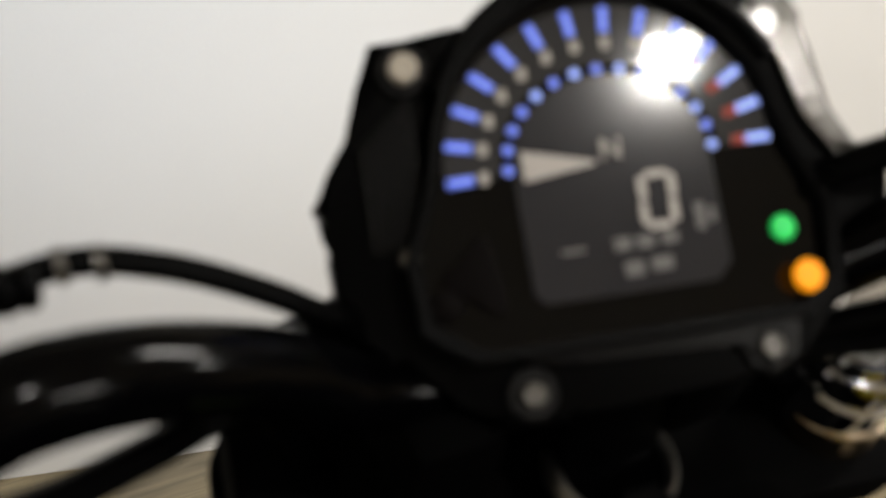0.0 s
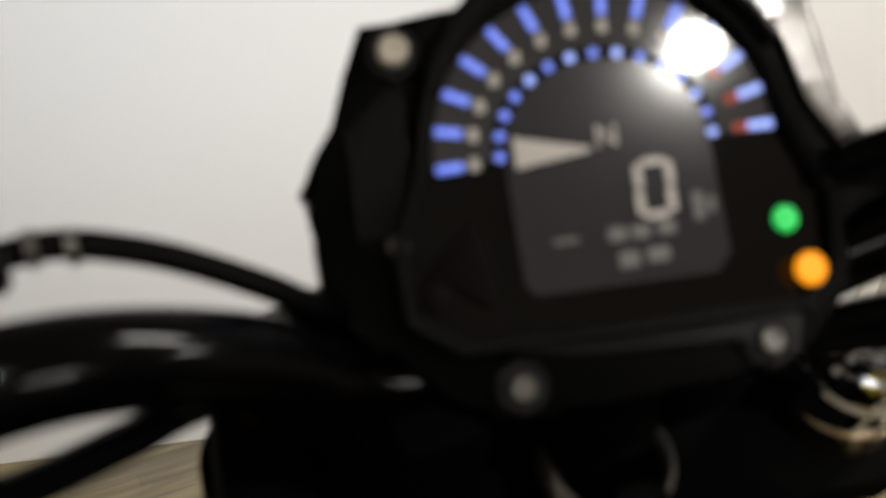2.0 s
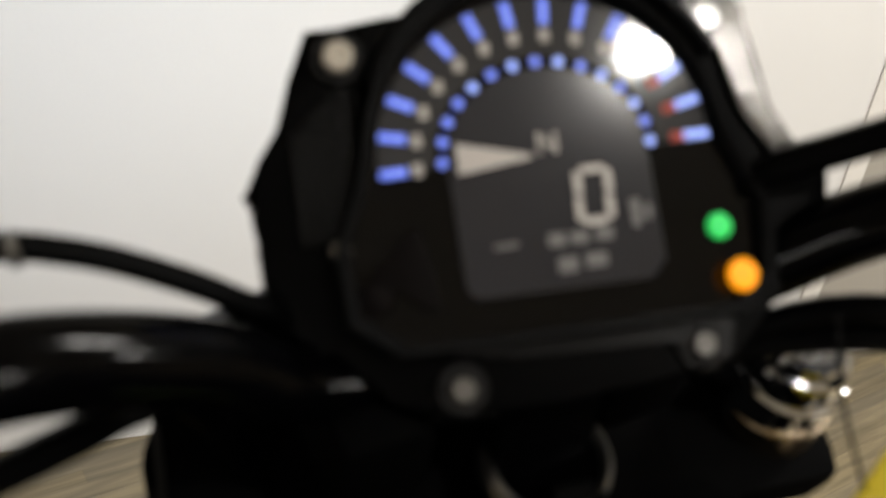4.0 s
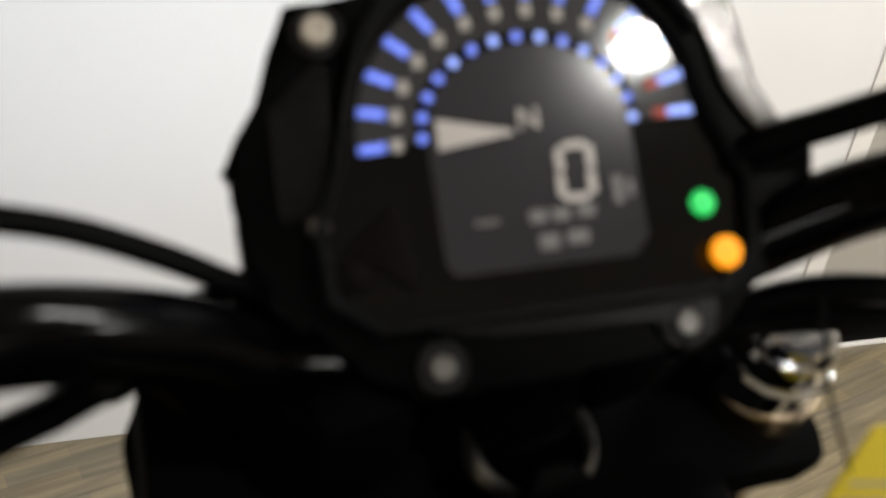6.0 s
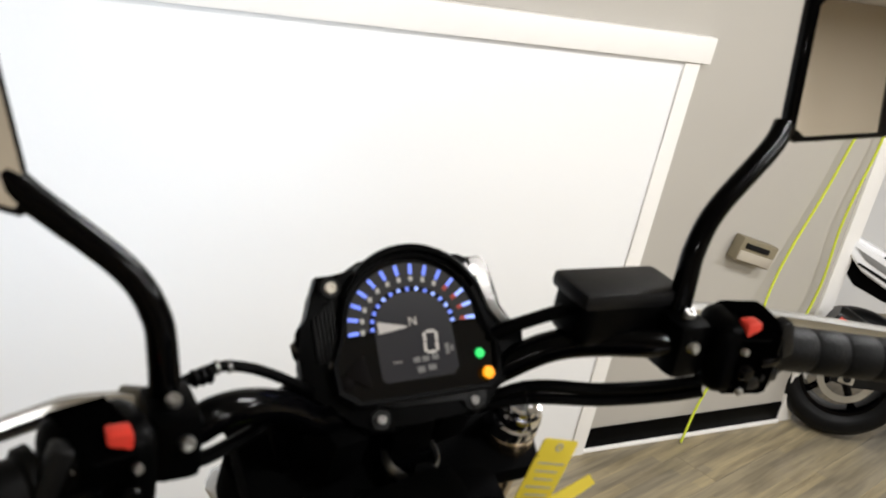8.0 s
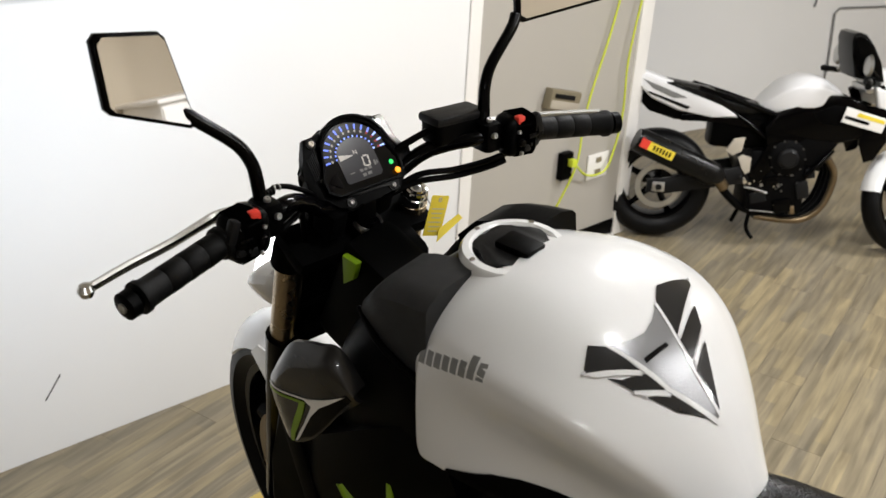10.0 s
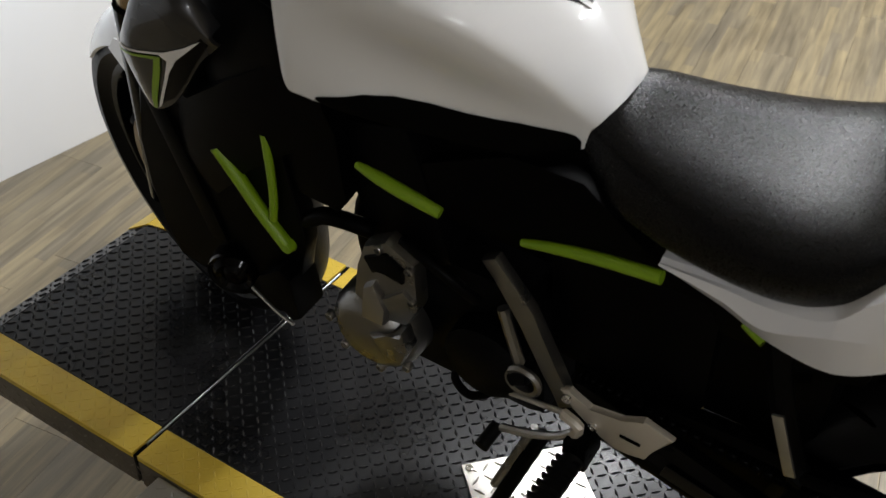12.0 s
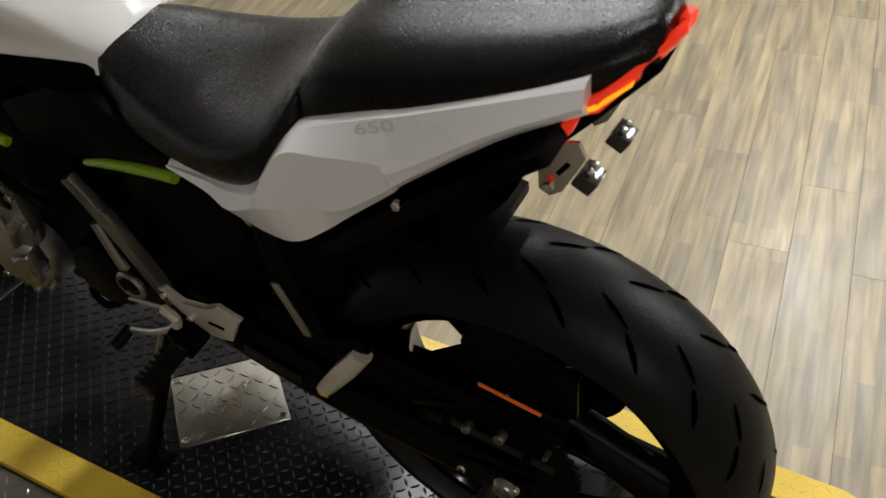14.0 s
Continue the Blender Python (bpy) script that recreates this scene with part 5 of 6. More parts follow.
for k in range(13):
    a = radians(-34 + k * 6.8)
    r = FRONT_R + 0.020
    ring = []
    for j in range(9):
        t = (j - 4) / 4
        rr_ = r - 0.055 * t * t
        ring.append(FORK @ Vector((0.070 * t, AXLE[0] + rr_ * math.sin(a), AXLE[1] + rr_ * math.cos(a))))
    for j in range(9):
        t = (4 - j) / 4
        rr_ = r - 0.004 - 0.055 * t * t
        ring.append(FORK @ Vector((0.066 * t, AXLE[0] + rr_ * math.sin(a), AXLE[1] + rr_ * math.cos(a))))
    rings.append(ring)
fender = part("front_fender", skin(fen, rings), WHITE, bike, "white front fender")
for s in (-1, 1):
    plate("skirt", [(1.510, 0.555), (1.475, 0.59), (1.35, 0.61), (1.31, 0.57), (1.355, 0.44), (1.395, 0.425), (1.435, 0.50)], s * 0.070, 0.004, WHITE, fender, "", 0.0012, FORK)
hl = bmesh.new()
hr = []
for y, zc, w, h in ((1.240, 0.855, 0.066, 0.050), (1.252, 0.85, 0.082, 0.066), (1.28, 0.84, 0.088, 0.074), (1.31, 0.826, 0.080, 0.064), (1.335, 0.815, 0.066, 0.046)):
    hr.append([STEER @ Vector((w * math.cos(a) * (1.0 + 0.45 * math.sin(a)), y, zc - 0.012 + h * math.sin(a) * (0.70 if math.sin(a) > 0 else 1.10))) for a in (2 * math.pi * k / 20 for k in range(20))])
boxed("headlight_backing", (0.150, 0.03, 0.17), STEER @ Matrix.Translation((0.0, 1.215, 0.850)) @ Matrix.Rotation(radians(20), 4, "X"), BLACK, bike, "black headlight backing", 0.01)
part("headlight_cowl", skin(hl, hr), WHITE, bike, "white headlight cowl")
part("headlight", lathe(bmesh.new(), [(0.0, 0.010), (0.04, 0.008), (0.058, 0.0)], STEER @ Matrix.Translation((0, 1.338, 0.820)) @ Matrix.Rotation(radians(-90), 4, "X"), 28), HEADL, bike, "lit headlight")
spot = bpy.data.lights.new("headlight_beam", "SPOT")
spot.energy, spot.spot_size, spot.spot_blend, spot.shadow_soft_size, spot.color = 50, radians(130), 0.9, 0.04, (0.78, 0.88, 1.0)
beam = new("headlight_beam", spot)
beam.matrix_world = BIKE @ STEER @ look((0, 1.36, 0.862), (-0.25, 3.4, 0.90))

# handlebar, grips, switches, levers
LEFT_SET = Matrix.Translation((-0.006, 0.0, -0.010))
BARSIDE = STEER


def sided(pts):
    return [BARSIDE @ Vector(p) for p in pts]


bar = part("handlebar", tube(bmesh.new(), spline([LEFT_SET @ p for p in steered([(-0.385, 1.000, 1.070), (-0.24, 1.040, 1.083), (-0.175, 1.058, 1.083)])] + [Vector(p) for p in ((-0.129, 1.118, 1.081), (-0.104, 1.126, 1.073), (-0.074, 1.139, 1.053), (-0.045, 1.146, 1.030), (0.015, 1.146, 1.018), (0.070, 1.132, 1.034))] + steered([(0.085, 1.090, 1.072), (0.12, 1.078, 1.081), (0.17, 1.056, 1.086), (0.24, 1.040, 1.085), (0.385, 1.000, 1.070)]), 8), 0.0113, 16), GLOSS, bike, "gloss black handlebar")
for s in (-1, 1):
    boxed("riser", (0.030, 0.040, 0.045), Matrix.Translation((0.015 + s * 0.045, 1.150, 1.006)) @ Matrix.Rotation(radians(20), 4, "X"), MATTBLACK, bike, "black bar riser", 0.008)
    BARSIDE = (LEFT_SET @ STEER) if s < 0 else STEER
    g0, g1 = Vector((s * 0.252, 1.037, 1.083)), Vector((s * 0.376, 1.0025, 1.0710))
    gp = part("grip", tube(bmesh.new(), sided([g0.lerp(g1, t) for t in (0, 0.05, 0.07, 0.25, 0.27, 0.29, 0.47, 0.49, 0.51, 0.70, 0.72, 0.74, 0.92, 0.95, 1.0)]), [0.021, 0.0205, 0.0170, 0.0175, 0.0158, 0.0172, 0.0175, 0.0158, 0.0172, 0.0175, 0.0158, 0.0172, 0.0175, 0.0200, 0.0200], 20), GRIPRUB, bike, "black rubber grip")
    way = (g1 - g0).normalized()
    part("bar_end", tube(bmesh.new(), sided([g1, g1 + way * 0.004, g1 + way * 0.006, g1 + way * 0.018, g1 + way * 0.020]), [0.010, 0.010, 0.0165, 0.0165, 0.013], 20), BLACK, gp, "black bar end weight")
    bolt("bolt", BARSIDE @ (g1 + way * 0.020), (BARSIDE.to_3x3() @ way), 0.006, ALU, gp, 0.003)
    sw = boxed("switch_box", (0.056, 0.046, 0.060), BARSIDE @ Matrix.Translation((s * 0.222, 1.040, 1.084)) @ Matrix.Rotation(radians(s * -14), 4, "Z"), BLACK, bike, "black switch housing", 0.017, 4)
    boxed("button", (0.014, 0.012, 0.012), BARSIDE @ Matrix.Translation((s * 0.214, 1.026, 1.110)), RED, sw, "red rocker switch", 0.003)
    boxed("button", (0.016, 0.010, 0.012), BARSIDE @ Matrix.Translation((s * 0.225, 1.020, 1.068)), GREY, sw, "", 0.003)
    boxed("seam", (0.0015, 0.048, 0.062), BARSIDE @ Matrix.Translation((s * 0.226, 1.040, 1.084)) @ Matrix.Rotation(radians(s * -14), 4, "Z"), BLACKHOLE, sw, "", 0.016, 3)
    boxed("button", (0.020, 0.010, 0.009), BARSIDE @ Matrix.Translation((s * 0.232, 1.017, 1.086)), GLOSS, sw, "", 0.004)
    turned("horn_button", [(0.0, 0.006), (0.005, 0.005), (0.007, 0.002), (0.007, 0.0)], BARSIDE @ Matrix.Translation((s * 0.210, 1.016, 1.080)) @ Matrix.Rotation(radians(90), 4, "X"), GLOSS, sw, "", 16)
    bolt("screw", BARSIDE @ Vector((s * 0.206, 1.0165, 1.096)), (0, -1, 0.2), 0.0028, ALU, sw, 0.002)
    boxed("lever_stub", (0.012, 0.014, 0.030), BARSIDE @ Matrix.Translation((s * 0.246, 1.022, 1.100)) @ Matrix.Rotation(radians(s * -20), 4, "Y"), GREY, sw, "", 0.004)
    boxed("button", (0.018, 0.008, 0.010), BARSIDE @ Matrix.Translation((s * 0.236, 1.018, 1.072)), GREY, sw, "grey thumb switch", 0.003)
    bolt("screw", BARSIDE @ Vector((s * 0.236, 1.0175, 1.102)), (0, -1, 0.2), 0.0030, ALU, sw, 0.002)
    bolt("screw", BARSIDE @ Vector((s * 0.212, 1.0165, 1.062)), (0, -1, -0.2), 0.0030, ALU, sw, 0.002)
    # clamp and mirror stem
    bolt("clamp_bolt", BARSIDE @ Vector((s * 0.180, 1.052, 1.109)), (0, -0.3, 1), 0.0045, ALU, bike, 0.004)
    bolt("clamp_bolt", BARSIDE @ Vector((s * 0.176, 1.037, 1.092)), (0, -1, 0.2), 0.0045, ALU, bike, 0.004)
    tubed("lever_perch", sided([(s * 0.176, 1.066, 1.086), (s * 0.184, 1.082, 1.088), (s * 0.200, 1.094, 1.088)]), [0.011, 0.010, 0.008], CAST, bike, "grey cast lever perch", 10, 4)
    boxed("lever_clamp", (0.030, 0.040, 0.044), BARSIDE @ Matrix.Translation((s * 0.180, 1.058, 1.086)), BLACK, bike, "black lever clamp", 0.008)
    mst = part("mirror_stem", tube(bmesh.new(), spline(sided([(s * 0.181, 1.064, 1.090), (s * 0.183, 1.067, 1.130), (s * 0.187, 1.070, 1.155), (s * 0.203, 1.075, 1.182), (s * 0.248, 1.084, 1.222), (s * 0.262, 1.090, 1.238)]), 6), [0.009, 0.0085, 0.008, 0.0085], 12), GLOSS, bike, "black mirror stem")
    mm = BARSIDE @ Matrix.Translation(((-0.298 if s < 0 else 0.318), 1.084, 1.280 if s < 0 else 1.290)) @ Matrix.Rotation(radians(-s * 8), 4, "Z") @ Matrix.Rotation(radians(-9), 4, "X")
    out = [(-0.054, -0.066), (-0.046, -0.070), (0.046, -0.030), (0.052, -0.022), (0.050, 0.050), (0.042, 0.057), (-0.030, 0.044), (-0.037, 0.036)]
    if s > 0:
        out = [(-0.058, -0.058), (-0.048, -0.064), (0.105, -0.052), (0.114, -0.042), (0.104, 0.052), (0.094, 0.060), (-0.046, 0.048), (-0.056, 0.038)]
    sh = [(s * x, z) for x, z in out]
    FACE = Matrix(((1, 0, 0, 0), (0, 0, -1, 0), (0, 1, 0, 0), (0, 0, 0, 1)))
    mir = part("mirror_housing", slab(bmesh.new(), sh, 0.012, mm @ Matrix.Translation((0, 0.006, 0)) @ FACE, 0.004, 3), GLOSS, mst, "gloss black mirror housing")
    part("mirror_glass", slab(bmesh.new(), [(x * 0.91, z * 0.91) for x, z in sh], 0.002, mm @ Matrix.Translation((0, -0.0012, 0)) @ FACE), MIRROR, mst, "mirror glass", False)
# clutch lever and cable on one side, brake lever and fluid reservoir on the other
tubed("clutch_lever", [LEFT_SET @ p for p in steered([(-0.185, 1.088, 1.086), (-0.225, 1.096, 1.085), (-0.25, 1.092, 1.083), (-0.30, 1.077, 1.080), (-0.36, 1.063, 1.078), (-0.41, 1.048, 1.076)])], [0.008, 0.007, 0.006, 0.0055], POLISHED, bike, "bare aluminium clutch lever", 10, 6, 1.5)
turned("lever_ball", [(0, -0.010), (0.007, -0.007), (0.010, 0), (0.007, 0.007), (0, 0.010)], LEFT_SET @ STEER @ Matrix.Translation((-0.414, 1.046, 1.076)), POLISHED, bike, "round lever end", 16)
tubed("brake_lever", steered([(0.185, 1.085, 1.080), (0.235, 1.105, 1.078), (0.32, 1.085, 1.072), (0.41, 1.048, 1.066)]), [0.008, 0.007, 0.006, 0.0055], ALU, bike, "bare aluminium brake lever", 10, 6, 1.5)
res = boxed("brake_reservoir", (0.088, 0.042, 0.040), STEER @ Matrix.Translation((0.142, 1.087, 1.100)) @ Matrix.Rotation(radians(3), 4, "Y"), BLACK, bike, "black brake fluid reservoir", 0.011, 4)
boxed("lid", (0.092, 0.045, 0.013), STEER @ Matrix.Translation((0.142, 1.087, 1.118)) @ Matrix.Rotation(radians(3), 4, "Y"), GREY, res, "reservoir lid", 0.005)
tubed("brake_hose", steered([(0.096, 1.088, 1.104), (0.072, 1.095, 1.094), (0.052, 1.103, 1.082), (0.040, 1.118, 1.05), (0.03, 1.15, 0.95)]), 0.005, BLACK, bike, "black brake hose", 8)
for dz in (0.0, 0.010):
    tubed("throttle_cable", steered([(0.215, 1.052, 1.050 - dz), (0.19, 1.066, 1.040 - dz), (0.14, 1.080, 1.036 - dz), (0.08, 1.092, 1.040 - dz), (0.04, 1.115, 1.010)]), 0.0048, BLACK, bike, "black throttle cable", 8)
tubed("clutch_cable", [STEER @ Vector((-0.178, 1.085, 1.080)), (-0.150, 1.140, 1.0885), (-0.134, 1.146, 1.0905), (-0.113, 1.150, 1.0900), (-0.0956, 1.150, 1.0840), (-0.079, 1.150, 1.0740), (-0.061, 1.150, 1.0600), (-0.045, 1.155, 1.040), (-0.02, 1.17, 0.97)], 0.0036, BLACK, bike, "black clutch cable", 8)
for px_, pz_ in ((-0.146, 1.0890), (-0.128, 1.0907)):
    turned("cable_adjuster", [(0.0, -0.007), (0.004, -0.007), (0.0058, -0.005), (0.0048, -0.002), (0.0058, 0.0), (0.0048, 0.002), (0.0058, 0.005), (0.004, 0.007), (0.0, 0.007)], Matrix.Translation((px_, 1.144, pz_)) @ XAXIS, BLACK, bike, "ribbed cable adjuster", 10)
for px_, pz_ in ((-0.116, 1.0902), (-0.108, 1.0885)):
    turned("cable_band", [(0.0038, -0.0012), (0.0044, -0.0010), (0.0044, 0.0010), (0.0038, 0.0012)], Matrix.Translation((px_, 1.150, pz_)) @ XAXIS, CAST, bike, "", 12, True)
tubed("wiring_loom", steered([(-0.200, 1.060, 1.052), (-0.165, 1.075, 1.038), (-0.136, 1.085, 1.040), (-0.119, 1.09, 1.044), (-0.105, 1.105, 1.030), (-0.085, 1.13, 0.97)]), 0.0048, BLACK, bike, "black wiring loom", 8)
TAGM = Matrix.Translation((0.0955, 1.070, 0.983)) @ Matrix.Rotation(radians(24.5), 4, "Y") @ Matrix.Rotation(radians(90), 4, "X")
tag = part("price_tag", slab(bmesh.new(), [(-0.019, -0.0295), (0.019, -0.0295), (0.019, 0.0275), (0.017, 0.0295), (-0.017, 0.0295), (-0.019, 0.0275)], 0.0010, TAGM, 0.0003), TAG, bike, "yellow paper tag with faint print")
for k in range(6):
    part("print_bar", box(bmesh.new(), 0.028 - 0.004 * (k % 3), 0.0016, 0.0003, TAGM @ Matrix.Translation((-0.001 * (k % 2), 0.010 - k * 0.0065, 0.0007))), HEEL, tag)
turned("eyelet", [(0.0018, 0.0012), (0.0034, 0.0012), (0.0038, 0.0), (0.0018, 0.0)], TAGM @ Matrix.Translation((0, 0.0235, 0)), HEEL, tag, "tag eyelet", 16, True)
tubed("tag_string", [(0.085, 1.069, 1.004), (0.088, 1.085, 1.02), (0.094, 1.100, 1.040)], 0.0006, BLACK, bike, "", 5, 3)
slip = bmesh.new()
slab(slip, [(0, 0), (0.062, 0.018), (0.056, 0.026), (0.010, 0.016)], 0.001, Matrix.Translation((0.085, 1.062, 0.948)) @ Matrix.Rotation(radians(8), 4, "Y") @ Matrix.Rotation(radians(70), 4, "X"))
part("folded_slip", slip, TAG, bike, "folded yellow paper slip")

# instrument cluster
DX, DY, DZ = Vector((0.9704, -0.2407, 0.0196)), Vector((0.135, 0.6079, 0.7825)), Vector((-0.2002, -0.7567, 0.6224))
DASH = Matrix(((DX.x, DY.x, DZ.x, 0.0275), (DX.y, DY.y, DZ.y, 1.1511), (DX.z, DY.z, DZ.z, 1.0815), (0, 0, 0, 1))) @ Matrix.Scale(1.068, 4)


def arc(r, ry, a0, a1, n):
    return [(r * math.cos(radians(a0 + (a1 - a0) * k / n)), ry * math.sin(radians(a0 + (a1 - a0) * k / n))) for k in range(n + 1)]


def on_dash(name, outline, z, thick, mat, parent, label="", bevel=0.0):
    return part(name, slab(bmesh.new(), outline, thick, DASH @ Matrix.Translation((0, 0, z)), bevel), mat, parent, label)


face_out = arc(0.0475, 0.0475, 8, 172, 28) + [(-0.050, -0.004), (-0.057, -0.020), (-0.056, -0.038), (-0.044, -0.047), (0.046, -0.0475), (0.0555, -0.040), (0.057, -0.020), (0.050, -0.004)]
cluster = on_dash("instrument_cluster", face_out, -0.016, 0.030, BLACK, bike, "black instrument cluster with lit dial", 0.003)
rimb = bmesh.new()
inner = [(x * 0.93, y * 0.93) for x, y in face_out]
n = len(face_out)
lo_o, hi_o = [rimb.verts.new(DASH @ Vector((x, y, -0.004))) for x, y in face_out], [rimb.verts.new(DASH @ Vector((x * 0.985, y * 0.985, 0.004))) for x, y in face_out]
hi_i, lo_i = [rimb.verts.new(DASH @ Vector((x, y, 0.0035))) for x, y in inner], [rimb.verts.new(DASH @ Vector((x, y, -0.002))) for x, y in inner]
for i in range(n):
    j = (i + 1) % n
    for p, q in ((lo_o, hi_o), (hi_o, hi_i), (hi_i, lo_i)):
        rimb.faces.new((p[i], p[j], q[j], q[i]))
part("bezel", rimb, BLACK, cluster, "black bezel")
on_dash("dial_face", inner, -0.0012, 0.002, DIALBLACK, cluster, "glossy black dial face")
on_dash("scale_band", arc(0.0435, 0.0405, -2, 182, 36) + arc(0.029, 0.0250, 182, -2, 36), 0.0004, 0.0006, DIALGREY, cluster, "dark grey scale band")
on_dash("lcd", arc(0.0262, 0.0220, 4, 176, 24) + [(-0.0256, -0.0320), (-0.0230, -0.0348), (0.0228, -0.0350), (0.0268, -0.0305)], 0.0006, 0.0008, LCD, cluster, "dark grey lcd panel")
for k in range(14):
    a = radians(182 - k * 181.5 / 13)
    out_lit = k not in (10,)
    ca, sa = math.cos(a), math.sin(a)
    dm = DASH @ Matrix.Translation((0.0398 * ca, 0.0365 * sa, 0.0012)) @ Matrix.Rotation(a, 4, "Z")
    part("tach_lamp", slab(bmesh.new(), [(-0.0034, -0.0011), (0.0034, -0.0011), (0.0034, 0.0011), (-0.0034, 0.0011)], 0.0006, dm, 0.0002), BLUE2 if k > 10 else BLUE, cluster, "blue lit tachometer bar")
    if k % 1 == 0 and k < 10:
        nm_ = DASH @ Matrix.Translation((0.0337 * ca, 0.0302 * sa, 0.0012))
        part("numeral_bar", slab(bmesh.new(), [(-0.0012, -0.0016), (0.0012, -0.0016), (0.0012, 0.0016), (-0.0012, 0.0016)], 0.0004, nm_), DIALWHITE, cluster)
    elif k >= 10:
        nm_ = DASH @ Matrix.Translation((0.0350 * ca, 0.0320 * sa, 0.0012)) @ Matrix.Rotation(a, 4, "Z")
        part("red_mark", slab(bmesh.new(), [(-0.0022, -0.0012), (0.0022, -0.0012), (0.0022, 0.0012), (-0.0022, 0.0012)], 0.0004, nm_), DIALRED, cluster)
for k in range(15):
    a = radians(180 - k * 180 / 14)
    dm = DASH @ Matrix.Translation((0.0272 * math.cos(a), 0.0234 * math.sin(a), 0.0012))
    part("scale_lamp", lathe(bmesh.new(), [(0, 0.0003), (0.0011, 0.0003), (0.0013, 0)], dm, 12), BLUE2 if k % 2 == 0 and k > 3 else BLUE, cluster, "blue lit dot")


def writing(text, a, b, size, mat, label=""):
    cu = bpy.data.curves.new("writing", "FONT")
    cu.body, cu.size, cu.extrude, cu.align_x, cu.align_y = text, size, 0.0001, "CENTER", "CENTER"
    ob = new("numeral", cu)
    dg = bpy.context.evaluated_depsgraph_get()
    me = bpy.data.meshes.new_from_object(ob.evaluated_get(dg))
    bpy.data.objects.remove(ob)
    me.transform(DASH @ Matrix.Translation((a, b, 0.0014)))
    me.materials.clear()
    me.materials.append(mat)
    o2 = new("numeral", me)
    o2.parent = cluster
    if label:
        o2["label"] = label
    return o2


for x0, y0, w, h in ((0.0, 0.0066, 0.0062, 0.0020), (0.0, -0.0066, 0.0062, 0.0020), (-0.0040, 0.0033, 0.0021, 0.0062), (0.0040, 0.0033, 0.0021, 0.0062), (-0.0040, -0.0033, 0.0021, 0.0062), (0.0040, -0.0033, 0.0021, 0.0062)):
    cx_, cy_ = 0.0102 + x0 + (y0 * 0.06), -0.0122 + y0
    on_dash("digit_segment", [(cx_ - w / 2, cy_ - h / 2 + 0.0006), (cx_ - w / 2 + 0.0006, cy_ - h / 2), (cx_ + w / 2 - 0.0006, cy_ - h / 2), (cx_ + w / 2, cy_ - h / 2 + 0.0006), (cx_ + w / 2, cy_ + h / 2 - 0.0006), (cx_ + w / 2 - 0.0006, cy_ + h / 2), (cx_ - w / 2 + 0.0006, cy_ + h / 2), (cx_ - w / 2, cy_ + h / 2 - 0.0006)], 0.0013, 0.0003, LCDMARK, cluster, "lit segment of the speed digit")
writing("N", 0.0, 0.0020, 0.0080, LCDMARK, "lit gear letter")
on_dash("needle_wedge", [(-0.0235, 0.0045), (-0.0235, -0.0035), (-0.0045, -0.0012), (-0.0045, -0.0002)], 0.0013, 0.0003, LCDMARK, cluster, "lit tachometer wedge")
for x0, y0, w, h in ((-0.001, -0.0225, 0.0045, 0.0034), (0.0050, -0.0225, 0.0045, 0.0034), (0.0115, -0.0222, 0.0045, 0.0034), (0.0010, -0.0290, 0.0050, 0.0040), (0.0085, -0.0286, 0.0055, 0.0036), (0.0205, -0.0180, 0.0024, 0.0070), (0.0238, -0.0180, 0.0016, 0.0040), (-0.014, -0.0225, 0.006, 0.0012)):
    on_dash("lcd_bar", [(x0 - w / 2, y0 - h / 2), (x0 + w / 2, y0 - h / 2), (x0 + w / 2, y0 + h / 2), (x0 - w / 2, y0 + h / 2)], 0.0013, 0.0003, FAINTSEG, cluster)
WARN = [(-0.0354, -0.0150), (-0.0385, -0.0165), (-0.0475, -0.0240), (-0.0480, -0.0265), (-0.0355, -0.0360), (-0.0330, -0.0355), (-0.0325, -0.0300)]
part("warning_lamp", slab(bmesh.new(), WARN, 0.0012, DASH @ Matrix.Translation((0, 0, 0.0012)), 0.0004), REDLAMP, cluster, "red orange warning lamp")
for a, b, r, mt, lb in ((-0.0480, -0.0310, 0.0048, REDLAMP, "unlit amber lamp"), (0.0450, -0.0374, 0.0042, AMBER, "amber lamp"), (0.0423, -0.0241, 0.0034, GREENLAMP, "green neutral lamp")):
    part("indicator_lamp", lathe(bmesh.new(), [(0, 0.0008), (r * 0.8, 0.0007), (r, 0)], DASH @ Matrix.Translation((a, b, 0.0008 if mt is not AMBER else 0.0042)), 20), mt, cluster, lb)
# housing round the dial, with its ears and screws
HOUSING = [(-0.046, 0.0390), (-0.0568, 0.0392), (-0.0622, 0.0269), (-0.0668, 0.0140), (-0.0697, 0.0050), (-0.0772, -0.0014), (-0.0722, -0.0087), (-0.0752, -0.0150), (-0.0748, -0.0258), (-0.0700, -0.0360), (-0.0615, -0.0440), (-0.0450, -0.0545),
           (-0.0370, -0.0640), (-0.0200, -0.0650), (-0.0080, -0.0600), (0.0240, -0.0580), (0.0340, -0.0630), (0.0440, -0.0590), (0.0591, -0.0428), (0.0693, -0.0316), (0.0778, -0.0185), (0.0790, -0.0113), (0.0674, -0.0047), (0.0620, 0.0056), (0.0592, 0.0249), (0.0611, 0.0345), (0.0570, 0.0415), (0.0460, 0.0411)]
HOODARC = [(0.004 + x, 0.0025 + y) for x, y in arc(0.052, 0.052, 48, 138, 18)]
on_dash("housing", HOUSING + HOODARC, -0.013, 0.016, BLACK, cluster, "black cluster housing", 0.003)
